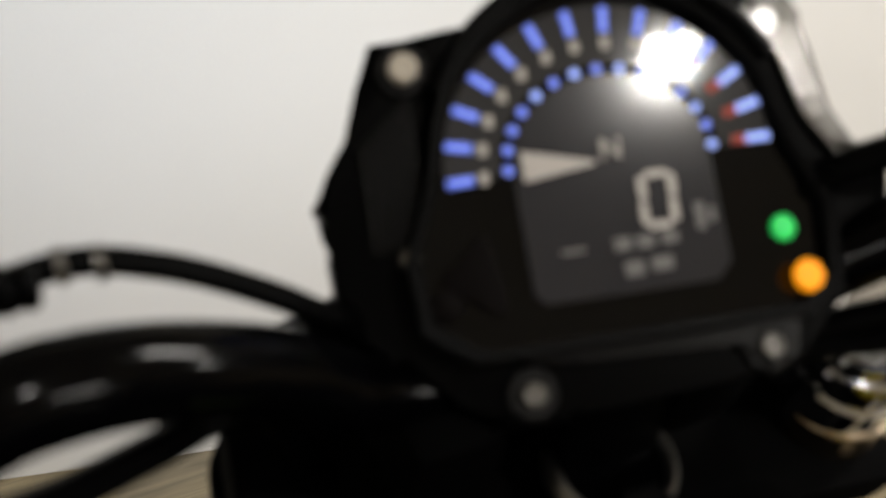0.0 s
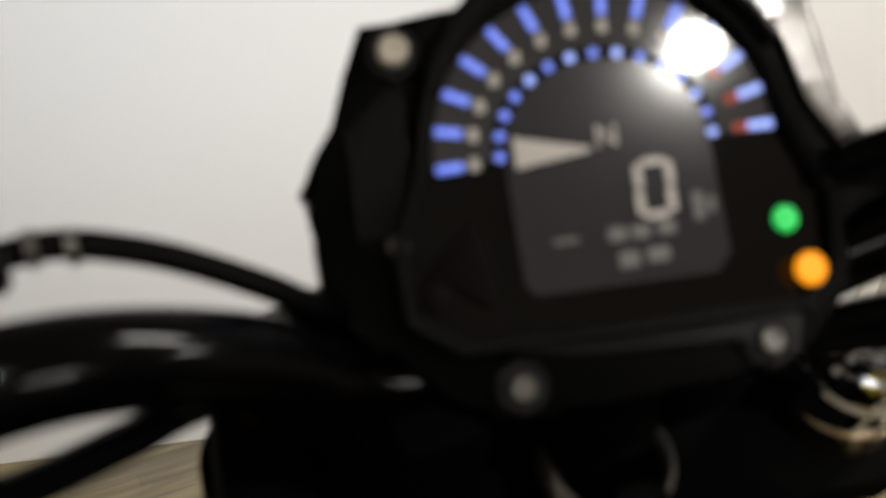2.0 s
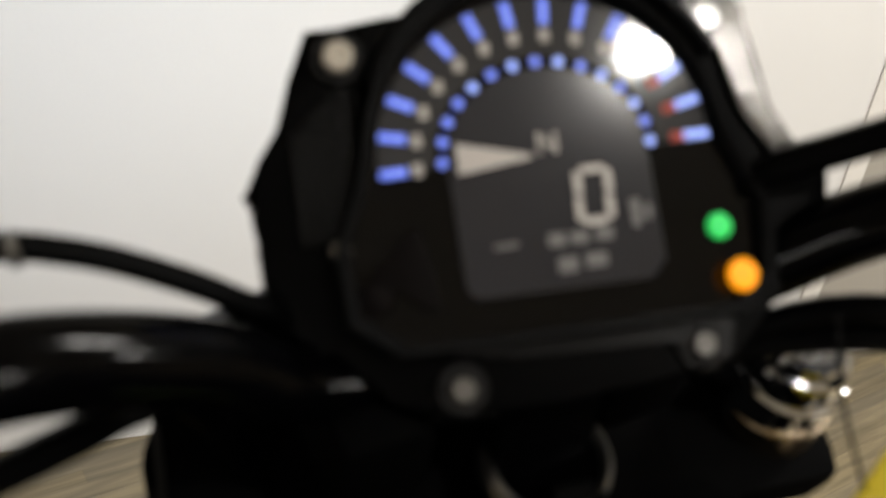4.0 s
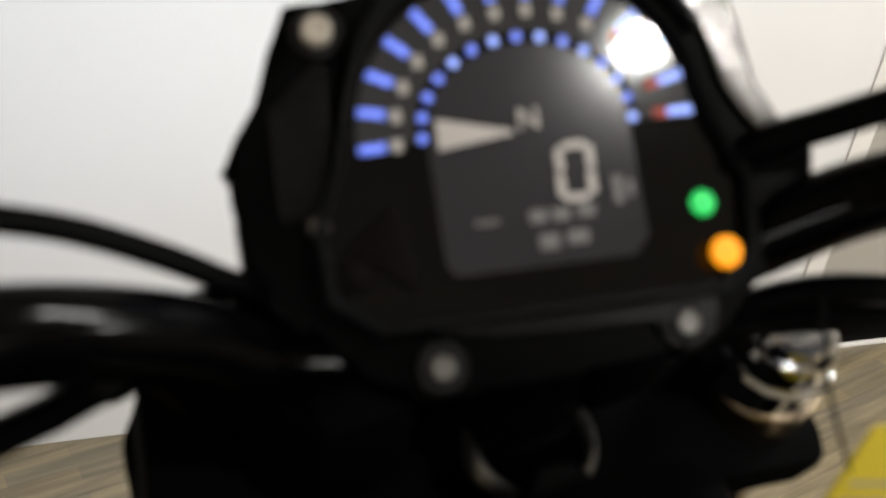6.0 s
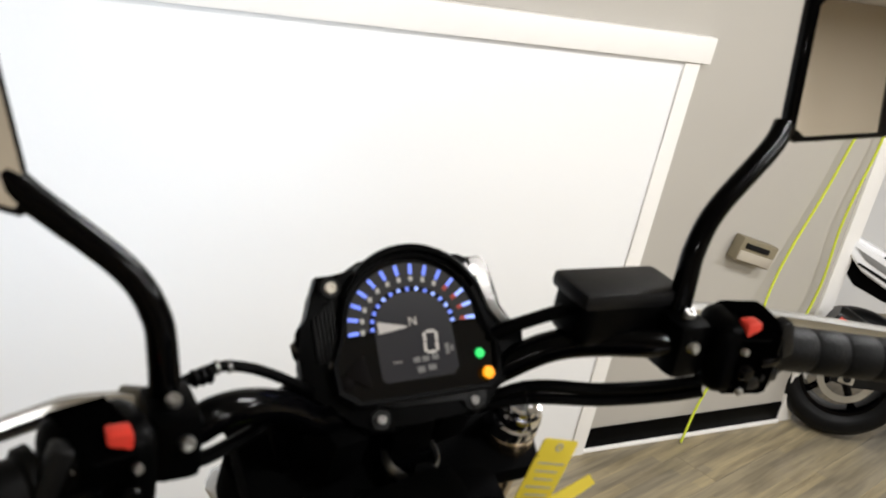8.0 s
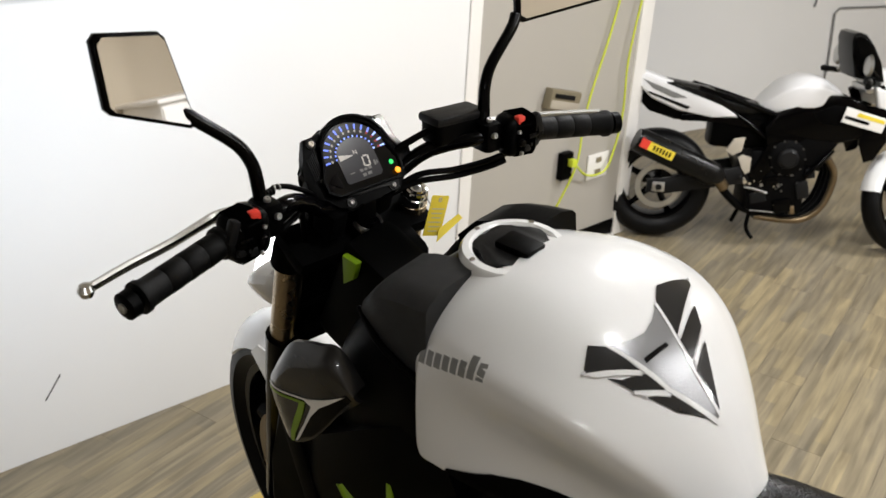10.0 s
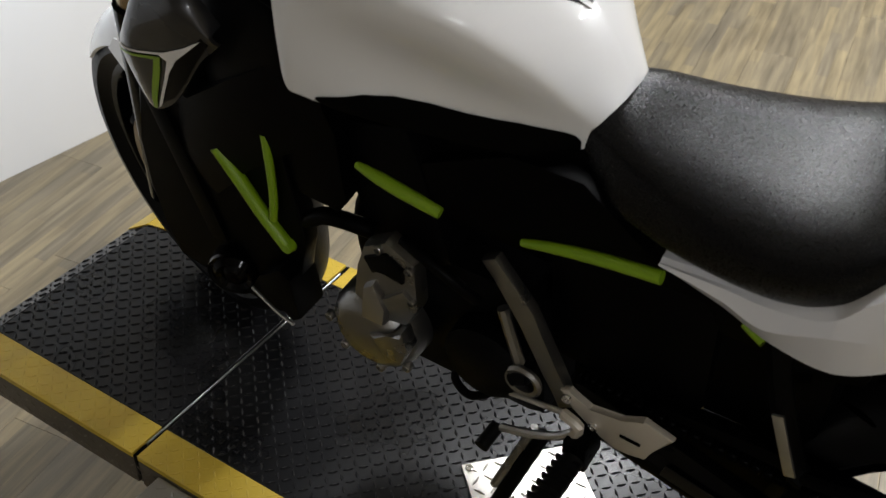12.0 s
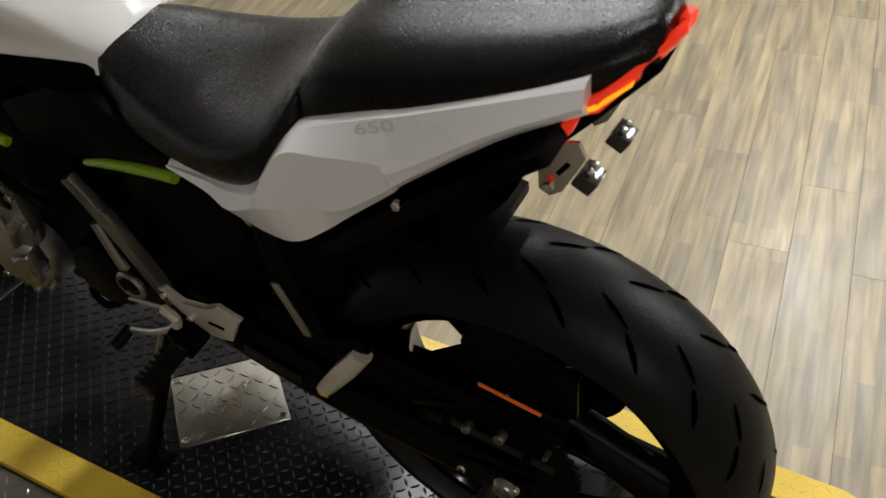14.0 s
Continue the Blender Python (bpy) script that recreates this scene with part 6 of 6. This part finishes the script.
on_dash("back_shell", [(x * 0.92, y * 0.92) for x, y in HOUSING + HOODARC], -0.030, 0.022, BLACK, cluster, "", 0.004)
for x, y, mt in ((-0.0494, 0.0302, HEEL), (0.0483, 0.0313, ALU), (-0.0293, -0.0562, CAST), (0.0342, -0.0536, CAST)):
    # upper right ear in the cast metal colour, for the reflection on it
    turned("ear", [(0.0, -0.003), (0.0062, -0.003), (0.0072, -0.0045), (0.008, -0.010)], DASH @ Matrix.Translation((x, y, 0.0)), GREY if mt is not ALU else CAST, cluster, "", 20)
    bolt("screw", DASH @ Vector((x, y, -0.002)), DASH.to_3x3() @ Vector((0, 0, 1)), 0.0042 if y > 0 else 0.0034, mt, cluster, 0.0022)
# raised lip over the dial, ribbed cheek, side arm coloured bright for its reflection, lower bracket
part("hood_lip", tube(bmesh.new(), [DASH @ Vector((0.003 + x, 0.001 + y, -0.001)) for x, y in arc(0.0495, 0.0495, 25, 155, 26)], 0.0032, 8), BLACK, cluster, "raised black lip over the dial")
for k in range(6):
    x = -0.0635 + k * 0.0026
    on_dash("rib", [(x, -0.016), (x + 0.0014, -0.016), (x + 0.0014, 0.012 + k * 0.0022), (x, 0.012 + k * 0.0022)], -0.004, 0.003, GREY, cluster, "", 0.0004)
on_dash("side_arm", [(0.0455, 0.0395), (0.0560, 0.0400), (0.0598, 0.0330), (0.0580, 0.0240), (0.0612, 0.0050), (0.0690, -0.0060), (0.0625, -0.0070), (0.0545, 0.0060), (0.0510, 0.0230)], -0.0035, 0.004, CAST, cluster, "plastic side arm in a metal colour for its reflection", 0.001)
on_dash("lower_bracket", [(-0.024, -0.0400), (0.034, -0.0395), (0.0440, -0.0490), (0.0415, -0.0570), (0.0338, -0.0595), (0.0260, -0.0510), (-0.014, -0.0505), (-0.030, -0.0480)], -0.0038, 0.004, GREY, cluster, "dark grey lower bracket", 0.001)
bolt("screw", DASH @ Vector((-0.0548, -0.0186, -0.002)), DASH.to_3x3() @ Vector((0, 0, 1)), 0.0030, CAST, cluster, 0.0022)
arm = bmesh.new()
tube(arm, [DASH @ Vector(p) for p in ((-0.045, -0.020, -0.045), (-0.078, -0.034, -0.050), (-0.100, -0.038, -0.052), (-0.120, -0.048, -0.054))], [0.012, 0.011, 0.010, 0.009], 10)
part("bracket", arm, BLACK, cluster, "black bracket arm beside the cluster")
on_dash("hood", [(-0.040, 0.040), (-0.020, 0.051), (0.020, 0.051), (0.040, 0.040), (0.03, -0.03), (-0.03, -0.03)], -0.045, 0.03, BLACK, cluster, "black hood behind the dial", 0.006)

# ---- the second motorcycle, farther back on the floor ----
REAR2, FRONT2 = Vector((3.035, 2.775)), Vector((3.90, 1.900))
TURN2 = math.atan2(FRONT2.y - REAR2.y, FRONT2.x - REAR2.x) - math.pi / 2
SIZE2 = 0.865
B2 = Matrix.Translation((REAR2.x, REAR2.y, FLOOR)) @ Matrix.Rotation(TURN2, 4, "Z") @ Matrix.Rotation(radians(-7), 4, "Y") @ Matrix.Scale(SIZE2, 4)
bike2 = thing("motorcycle", "white half faired motorcycle with dark engine parked on its stand", "motorcycle", B2)


FORK2 = Matrix.Translation((0, 1.10, 0.95)) @ Matrix.Rotation(radians(30), 4, Vector((0, -0.45, 0.89))) @ Matrix.Translation((0, -1.10, -0.95))


def wheel2(y, R, half, parent, turn):
    base = turn @ Matrix.Translation((0, y, R)) @ XAXIS
    w = turned("wheel", [(0.02, -0.06), (0.05, -0.05), (0.05, 0.05), (0.02, 0.06)], base, GLOSS, parent, "black cast wheel", 20)
    rr = R - half * 1.25
    turned("rim", [(rr - 0.015, -half * 0.7), (rr + 0.012, -half * 0.75), (rr + 0.012, half * 0.75), (rr - 0.015, half * 0.7), (rr - 0.035, 0)], base, GLOSS, w, "", 40, True)
    tp = [(rr, -half * 0.72), (rr + 0.02, -half * 0.92)] + [(R - half * 0.8 * (1 - math.cos(a)), half * math.sin(a) / 0.978) for a in (radians(k * 13) for k in range(-6, 7))] + [(rr + 0.02, half * 0.92), (rr, half * 0.72)]
    turned("tyre", tp, base, RUBBER, w, "black rubber tyre", 56)
    for k in range(5):
        a = 2 * math.pi * k / 5 + 0.5
        part("spoke", tube(bmesh.new(), [base @ Vector((0.04 * math.cos(a), 0.04 * math.sin(a), 0)), base @ Vector(((rr - 0.02) * math.cos(a), (rr - 0.02) * math.sin(a), 0))], [0.022, 0.016], 8), GLOSS, w)
    return w, base


w2r, b2r = wheel2(0.0, 0.318, 0.09, bike2, Matrix())
w2f, b2f = wheel2(1.44, 0.305, 0.06, bike2, FORK2)
for k, (w_, b_, y_, r_) in enumerate(((w2r, b2r, 0.088, 0.13), (w2f, b2f, 0.068, 0.155), (w2f, b2f, -0.068, 0.155))):
    d = turned("brake_disc", [(r_ * 0.76, 0), (r_, 0), (r_, 0.005), (r_ * 0.76, 0.005)], b_ @ Matrix.Translation((0, 0, y_)), ALU, w_, "steel brake disc", 36, True)
for s in (-1, 1):
    plate("swingarm", [(-0.07, 0.36), (0.02, 0.37), (0.45, 0.47), (0.52, 0.46), (0.52, 0.38), (0.03, 0.28), (-0.07, 0.285)], s * 0.115, 0.03, GREY, bike2, "dark swingarm", 0.008)
    boxed("axle_block", (0.012, 0.07, 0.055), Matrix.Translation((s * 0.136, -0.005, 0.322)), ALU, bike2, "bright axle block", 0.004)
    bolt("axle_nut", (s * 0.144, -0.005, 0.322), (s, 0, 0), 0.018, GREY, bike2, 0.01)
    # fork and front caliper
    a, b = FORK2 @ Vector((s * 0.105, 1.11, 0.95)), FORK2 @ Vector((s * 0.105, 1.44, 0.305))
    fk2 = part("fork_leg", tube(bmesh.new(), [a, a.lerp(b, 0.5)], 0.027, 12), GLOSS, bike2, "black upper fork tube")
    part("slider", tube(bmesh.new(), [a.lerp(b, 0.5), b], 0.021, 12), CHROME, fk2, "chrome fork tube")
    boxed("caliper", (0.035, 0.06, 0.10), FORK2 @ Matrix.Translation((s * 0.09, 1.325, 0.36)) @ Matrix.Rotation(radians(-20), 4, "X"), GREY, fk2, "", 0.01)
    # tail sides and slots
    plate("tail_panel", [(0.42, 0.74), (0.30, 0.80), (0.05, 0.88), (-0.18, 0.955), (-0.23, 0.965), (-0.22, 0.92), (-0.10, 0.82), (0.05, 0.76), (0.25, 0.735)], s * 0.095, 0.05, TAILWHITE, bike2, "silver white tail panel", 0.014, seg=3)
    plate("tail_slot", [(0.10, 0.835), (-0.16, 0.925), (-0.10, 0.875), (0.02, 0.828)], s * 0.121, 0.003, LOGO, bike2, "", 0.001)
    plate("tail_slot", [(0.12, 0.785), (-0.12, 0.858), (-0.13, 0.850), (0.10, 0.770)], s * 0.121, 0.004, GREY, bike2, "", 0.001)
    plate("frame_beam", [(0.949, 0.820), (0.806, 0.800), (0.588, 0.660), (0.487, 0.420), (0.554, 0.380), (0.672, 0.580), (0.840, 0.740), (0.958, 0.760)], s * 0.135, 0.03, GLOSS, bike2, "black frame beam", 0.01)
    plate("side_panel", [(1.100, 0.850), (0.980, 0.900), (0.860, 0.905), (0.720, 0.850), (0.600, 0.790), (0.540, 0.700), (0.560, 0.600), (0.640, 0.640), (0.720, 0.680), (0.840, 0.650), (0.960, 0.640), (1.080, 0.680)], s * 0.130, 0.05, GLOSS, bike2, "black side panel under the tank", 0.016, seg=3)
    plate("panel_recess", [(1.020, 0.830), (0.900, 0.850), (0.780, 0.800), (0.840, 0.740), (0.980, 0.740)], s * 0.156, 0.006, BLACK, bike2, "", 0.002)
    tubed("subframe_tube", [(s * 0.120, 0.600, 0.770), (s * 0.110, 0.360, 0.840), (s * 0.095, 0.160, 0.890)], 0.016, GLOSS, bike2, "black subframe tube", 10, 3)
    tubed("subframe_tube", [(s * 0.125, 0.560, 0.640), (s * 0.110, 0.380, 0.760), (s * 0.095, 0.200, 0.850)], 0.012, GLOSS, bike2, "black subframe tube", 10, 3)
    if s > 0:
        plate("heel_plate", [(0.440, 0.640), (0.380, 0.630), (0.340, 0.560), (0.380, 0.530), (0.430, 0.560)], s * 0.145, 0.006, HEEL, bike2, "bright heel plate", 0.002)
    plate("subframe", [(0.60, 0.72), (0.30, 0.76), (0.08, 0.74), (0.08, 0.70), (0.30, 0.71), (0.58, 0.66)], s * 0.085, 0.03, GLOSS, bike2, "", 0.008)
    hg = plate("hanger", [(0.492, 0.525), (0.440, 0.539), (0.414, 0.521), (0.448, 0.456), (0.470, 0.427), (0.492, 0.442)], s * 0.135, 0.014, HEEL, bike2, "bright footrest hanger", 0.004)
    tubed("footrest", [(s * 0.14, 0.45, 0.41), (s * 0.23, 0.45, 0.405)], 0.013, CHROME, hg, "", 10, 1)
    plate("fairing_side", [(1.100, 0.960), (1.260, 0.930), (1.330, 0.860), (1.240, 0.820), (1.130, 0.850)], s * 0.135, 0.05, WHITE, bike2, "white half fairing side", 0.016, seg=3)
    plate("fork_guard", [(1.070, 0.860), (1.200, 0.850), (1.210, 0.660), (1.160, 0.560), (1.110, 0.540), (1.060, 0.650)], s * 0.142, 0.03, GLOSS, bike2, "black radiator side", 0.01)
    tubed("mirror_stem", [(s * 0.15, 1.12, 1.00), (s * 0.20, 1.05, 1.05), (s * 0.24, 1.01, 1.075)], 0.008, BLACK, bike2, "", 8, 4)
    turned("mirror", [(0.0, 0.02), (0.05, 0.014), (0.06, 0.0), (0.0, -0.001)], Matrix.Translation((s * 0.25, 1.005, 1.085)) @ Matrix.Rotation(radians(90), 4, "X"), ALU, bike2, "round silver mirror", 24)
    tubed("grip", [(s * 0.25, 1.02, 1.00), (s * 0.37, 0.97, 0.99)], 0.018, GRIPRUB, bike2, "black grip", 12, 1)


def ring2(zt, ws, zs, wb, zb):
    half = spline([(0, 0, zt), (ws * 0.5, 0, zt - 0.006), (ws * 0.9, 0, zs + (zt - zs) * 0.45), (ws, 0, zs), (wb, 0, zb), (wb * 0.8, 0, zb - 0.003)], 4)
    return [Vector((p.x, 0, p.z)) for p in half] + [Vector((-p.x, 0, p.z)) for p in half[1:]][::-1]


part("fuel_tank", skin(bmesh.new(), loft_y([(0.5, 0.815, 0.06, 0.805, 0.06, 0.78), (0.55, 0.875, 0.11, 0.84, 0.1, 0.785), (0.633, 0.955, 0.15, 0.9, 0.14, 0.8), (0.732, 0.995, 0.165, 0.925, 0.155, 0.825), (0.832, 0.985, 0.16, 0.92, 0.15, 0.83), (0.915, 0.945, 0.13, 0.9, 0.12, 0.825), (0.973, 0.9, 0.09, 0.87, 0.09, 0.815)], ring2, 4)), TAILWHITE, bike2, "pearl white fuel tank")
part("seat", skin(bmesh.new(), loft_y([(0.56, 0.835, 0.07, 0.82, 0.08, 0.785), (0.46, 0.818, 0.12, 0.80, 0.11, 0.765), (0.32, 0.845, 0.13, 0.82, 0.11, 0.78), (0.24, 0.885, 0.11, 0.86, 0.10, 0.80), (0.05, 0.915, 0.10, 0.89, 0.085, 0.85), (-0.02, 0.925, 0.08, 0.90, 0.07, 0.87)], seat_ring, 4)), SEAT, bike2, "black vinyl seat")
plate("tail_top", [(0.02, 0.915), (-0.19, 0.975), (-0.22, 0.955), (0.02, 0.87)], 0, 0.15, TAILWHITE, bike2, "", 0.012)
plate("under_tail", [(0.20, 0.755), (-0.02, 0.795), (-0.16, 0.86), (-0.20, 0.84), (-0.10, 0.74), (0.05, 0.70), (0.20, 0.70)], 0, 0.13, BLACK, bike2, "black under tail", 0.012)
boxed("battery_box", (0.17, 0.32, 0.24), Matrix.Translation((0, 0.42, 0.68)), BLACK, bike2, "black battery box", 0.03)
boxed("air_box", (0.20, 0.34, 0.22), Matrix.Translation((0, 0.78, 0.74)), BLACK, bike2, "black air box", 0.03)
tubed("shock", [(0.03, 0.46, 0.42), (0.05, 0.33, 0.72)], 0.030, CAST, bike2, "grey shock absorber", 12, 1)
boxed("engine_block", (0.28, 0.34, 0.36), Matrix.Translation((0, 0.655, 0.395)), DKCAST, bike2, "dark engine block", 0.04)
boxed("cylinder_bank", (0.30, 0.22, 0.26), Matrix.Translation((0, 0.83, 0.63)) @ Matrix.Rotation(radians(-26), 4, "X"), DKCAST, bike2, "", 0.02)
for r_, xx, mt in ((0.105, 0.140, DKCAST), (0.06, 0.165, GREY)):
    turned("clutch_cover", [(0.0, 0.03), (r_ * 0.7, 0.03), (r_ * 0.95, 0.018), (r_, 0.0), (r_, -0.02)], Matrix.Translation((xx, 0.685, 0.54)) @ XAXIS, mt, bike2, "round dark clutch cover", 32)
for k in range(10):
    a = 2 * math.pi * k / 10
    bolt("bolt", (0.152, 0.685 + 0.098 * math.cos(a), 0.54 + 0.098 * math.sin(a)), (1, 0, 0), 0.0055, CAST, bike2, 0.010)
# bright bolts strewn at random, added to stand for glints on the dark engine
rnd2 = random.Random(12)
for k in range(24):
    bolt("bolt", (0.142, 0.50 + 0.33 * rnd2.random(), 0.21 + 0.27 * rnd2.random()), (1, 0, 0), 0.004 + 0.006 * rnd2.random(), rnd2.choice((ALU, CHROME, CAST)), bike2, 0.008)
for yy, zz, sy, sz, mt in ((0.56, 0.30, 0.09, 0.06, GREY), (0.70, 0.26, 0.10, 0.08, GLOSS), (0.80, 0.36, 0.07, 0.10, GREY), (0.62, 0.40, 0.08, 0.05, GLOSS), (0.76, 0.24, 0.03, 0.05, BRONZE), (0.83, 0.46, 0.05, 0.06, GREY)):
    boxed("engine_casting", (0.03, sy, sz), Matrix.Translation((0.138, yy, zz)) @ Matrix.Rotation(radians(14), 4, "X"), mt, bike2, "", 0.008)
tubed("coolant_hose", [(0.15, 0.80, 0.44), (0.165, 0.86, 0.52), (0.15, 0.93, 0.60)], 0.014, GLOSS, bike2, "black coolant hose", 10)
tubed("brake_rod", [(0.155, 0.52, 0.225), (0.155, 0.66, 0.222)], 0.004, CAST, bike2, "bright brake rod", 8, 1)
tubed("brake_pedal", [(0.155, 0.47, 0.36), (0.165, 0.54, 0.35), (0.170, 0.60, 0.335)], 0.007, CAST, bike2, "bright brake pedal", 8, 3)
for x in (-0.10, -0.035, 0.035, 0.10):
    tubed("header_pipe", [(x, 0.93, 0.54), (x, 0.98, 0.44), (x * 0.95, 0.94, 0.26), (x * 0.8, 0.82, 0.165), (x * 0.5, 0.58, 0.165)], 0.019, BRONZE if x > 0.08 else DKCAST, bike2, "heat tinted header pipe", 12)
tubed("link_pipe", [(0.04, 0.62, 0.18), (0.10, 0.48, 0.23), (0.14, 0.38, 0.31), (0.150, 0.34, 0.36)], 0.024, DKCAST, bike2, "dark link pipe", 14)
tubed("pipe_joint", [(0.148, 0.36, 0.345), (0.158, 0.315, 0.405)], 0.034, BRONZE, bike2, "heat tinted pipe joint", 14, 1)
can = bmesh.new()
CA, CB = Vector((0.165, 0.34, 0.40)), Vector((0.185, -0.17, 0.60))
tube(can, [CA, CA.lerp(CB, 0.10), CA.lerp(CB, 0.12), CA.lerp(CB, 0.95), CB], [0.035, 0.072, 0.075, 0.077, 0.068], 18, 0.85)
cn = part("silencer", can, CARBON, bike2, "dark carbon silencer with coloured label")
cd = (CB - CA).normalized()
part("label_plate", box(bmesh.new(), 0.004, 0.16, 0.050, Matrix.Translation(CA.lerp(CB, 0.74) + Vector((0.073, 0, 0.004))) @ cd.to_track_quat("Y", "Z").to_matrix().to_4x4(), 0.001, 1), TAG, cn, "yellow label")
part("label_square", box(bmesh.new(), 0.006, 0.05, 0.052, Matrix.Translation(CA.lerp(CB, 0.92) + Vector((0.073, 0, 0.004))) @ cd.to_track_quat("Y", "Z").to_matrix().to_4x4(), 0.001, 1), RED, cn, "red label square")
for k in range(6):
    part("label_bar", box(bmesh.new(), 0.002, 0.010, 0.028, Matrix.Translation(CA.lerp(CB, 0.64 + k * 0.035) + Vector((0.0762, 0, 0.004))) @ cd.to_track_quat("Y", "Z").to_matrix().to_4x4(), 0.0, 1), BLACK, cn)
tubed("side_stand", [(-0.12, 0.58, 0.30), (-0.20, 0.56, 0.16), (-0.262, 0.54, 0.045)], 0.013, BLACK, bike2, "black side stand", 8, 4)
tubed("center_stand", [(0.08, 0.56, 0.28), (0.10, 0.53, 0.12), (0.12, 0.57, 0.05)], 0.012, BLACK, bike2, "", 8, 4)
part("front_fender", skin(bmesh.new(), [[b2f @ Vector((-(0.325 - 0.05 * t * t - d) * math.sin(radians(aa)), (0.325 - 0.05 * t * t - d) * math.cos(radians(aa)), 0.075 * t)) for d, ts in ((0, (-1, -0.5, 0, 0.5, 1)), (0.004, (1, 0.5, 0, -0.5, -1))) for t in ts] for aa in range(40, 171, 10)]), WHITE, bike2, "white front fender")
tubed("handlebar", [(-0.30, 1.00, 1.00), (-0.14, 1.06, 1.01), (-0.06, 1.07, 0.98), (0.06, 1.07, 0.98), (0.14, 1.06, 1.01), (0.30, 1.00, 1.00)], 0.015, ALU, bike2, "silver handlebar", 10)
boxed("triple_clamp", (0.24, 0.08, 0.04), Matrix.Translation((0, 1.10, 0.94)), ALU, bike2, "silver triple clamp", 0.012)
boxed("switch_box", (0.06, 0.05, 0.05), Matrix.Translation((0.22, 1.03, 1.005)), BLACK, bike2, "", 0.01)
hc = bmesh.new()
skin(hc, [[Vector((w * math.cos(a), y, zc + h * math.sin(a))) for a in (2 * math.pi * k / 16 for k in range(16))] for y, zc, w, h in ((1.14, 0.98, 0.11, 0.07), (1.24, 0.97, 0.145, 0.085), (1.33, 0.94, 0.13, 0.07), (1.39, 0.91, 0.07, 0.04))])
part("headlight_fairing", hc, WHITE, bike2, "white front fairing")
plate("windscreen", [(0.985, 1.00), (1.150, 0.985), (1.115, 1.09), (1.060, 1.18), (1.010, 1.235), (0.975, 1.245), (0.945, 1.235), (0.938, 1.20), (0.955, 1.11)], 0, 0.26, GLOSS, bike2, "smoked windscreen", 0.02, seg=3)
sg2 = plate("sale_card", [(0.935, 0.765), (1.165, 0.715), (1.185, 0.795), (0.955, 0.850)], 0.175, 0.003, TRIM, bike2, "printed sale card", 0.0005)
plate("card_band", [(1.025, 0.820), (1.175, 0.785), (1.170, 0.765), (1.015, 0.800)], 0.1775, 0.002, TAG, sg2, "yellow band", 0.0)
plate("card_band", [(0.950, 0.785), (1.085, 0.755), (1.090, 0.771), (0.954, 0.803)], 0.1775, 0.002, BLACK, sg2, "", 0.0)
boxed("reflector", (0.02, 0.012, 0.05), FORK2 @ Matrix.Translation((0.135, 1.33, 0.52)), AMBER_REFL, bike2, "orange reflector", 0.003)

# ---- floor planks ----
PL, PW = 1.22, 0.178
LAY = Matrix.Rotation(radians(14.5), 4, "Z")
flo = boxed("floor", (ROOM_X1 - ROOM_X0, ROOM_Y1 - ROOM_Y0, 0.05), Matrix.Translation(((ROOM_X0 + ROOM_X1) / 2, (ROOM_Y0 + ROOM_Y1) / 2, FLOOR - 0.030)), BLACK, None, "", 0.0)
tagged(flo, "floor of worn beige wood look vinyl planks", "floor", "", "structure")
pb = bmesh.new()
box(pb, PL - 0.0006, PW - 0.0006, 0.005, Matrix(), 0.0006, 1)
plank_mesh = bpy.data.meshes.new("plank")
pb.to_mesh(plank_mesh)
pb.free()
plank_mesh.materials.append(PLANK)
rnd = random.Random(4)
far_planks = []
count = 0
PX0, PX1, PY0, PY1 = ROOM_X0 - 1.0, ROOM_X1 + 1.2, ROOM_Y0 - 1.2, ROOM_Y1 + 0.8
rows = int((PY1 - PY0) / PW)
for j in range(rows):
    y = PY0 + (j + 0.5) * PW
    shift = rnd.random() * PL
    x = PX0 - shift + PL / 2
    while x - PL / 2 < PX1:
        near = -1.9 < x < 4.6 and -1.9 < y < 3.4
        if near and count < 300:
            ob = new("plank", plank_mesh)
            ob.parent = flo
            ob.matrix_world = LAY @ Matrix.Translation((x, y, FLOOR - 0.0025))
            count += 1
        else:
            far_planks.append((x, y))
        x += PL
fb = bmesh.new()
for x, y in far_planks:
    x0, x1 = max(PX0, x - PL / 2), min(PX1, x + PL / 2 - 0.0006)
    if x1 - x0 > 0.02:
        q = [fb.verts.new(LAY @ Vector((a, b, FLOOR - 0.0002))) for a, b in ((x0, y - PW / 2), (x1, y - PW / 2), (x1, y + PW / 2 - 0.0006), (x0, y + PW / 2 - 0.0006))]
        fb.faces.new(q)
fm = bpy.data.meshes.new("far_planks")
fb.to_mesh(fm)
fb.free()
fm.materials.append(PLANK)
fo = new("far_planks", fm)
fo.parent = flo
tagged(fo, kind="stuff")
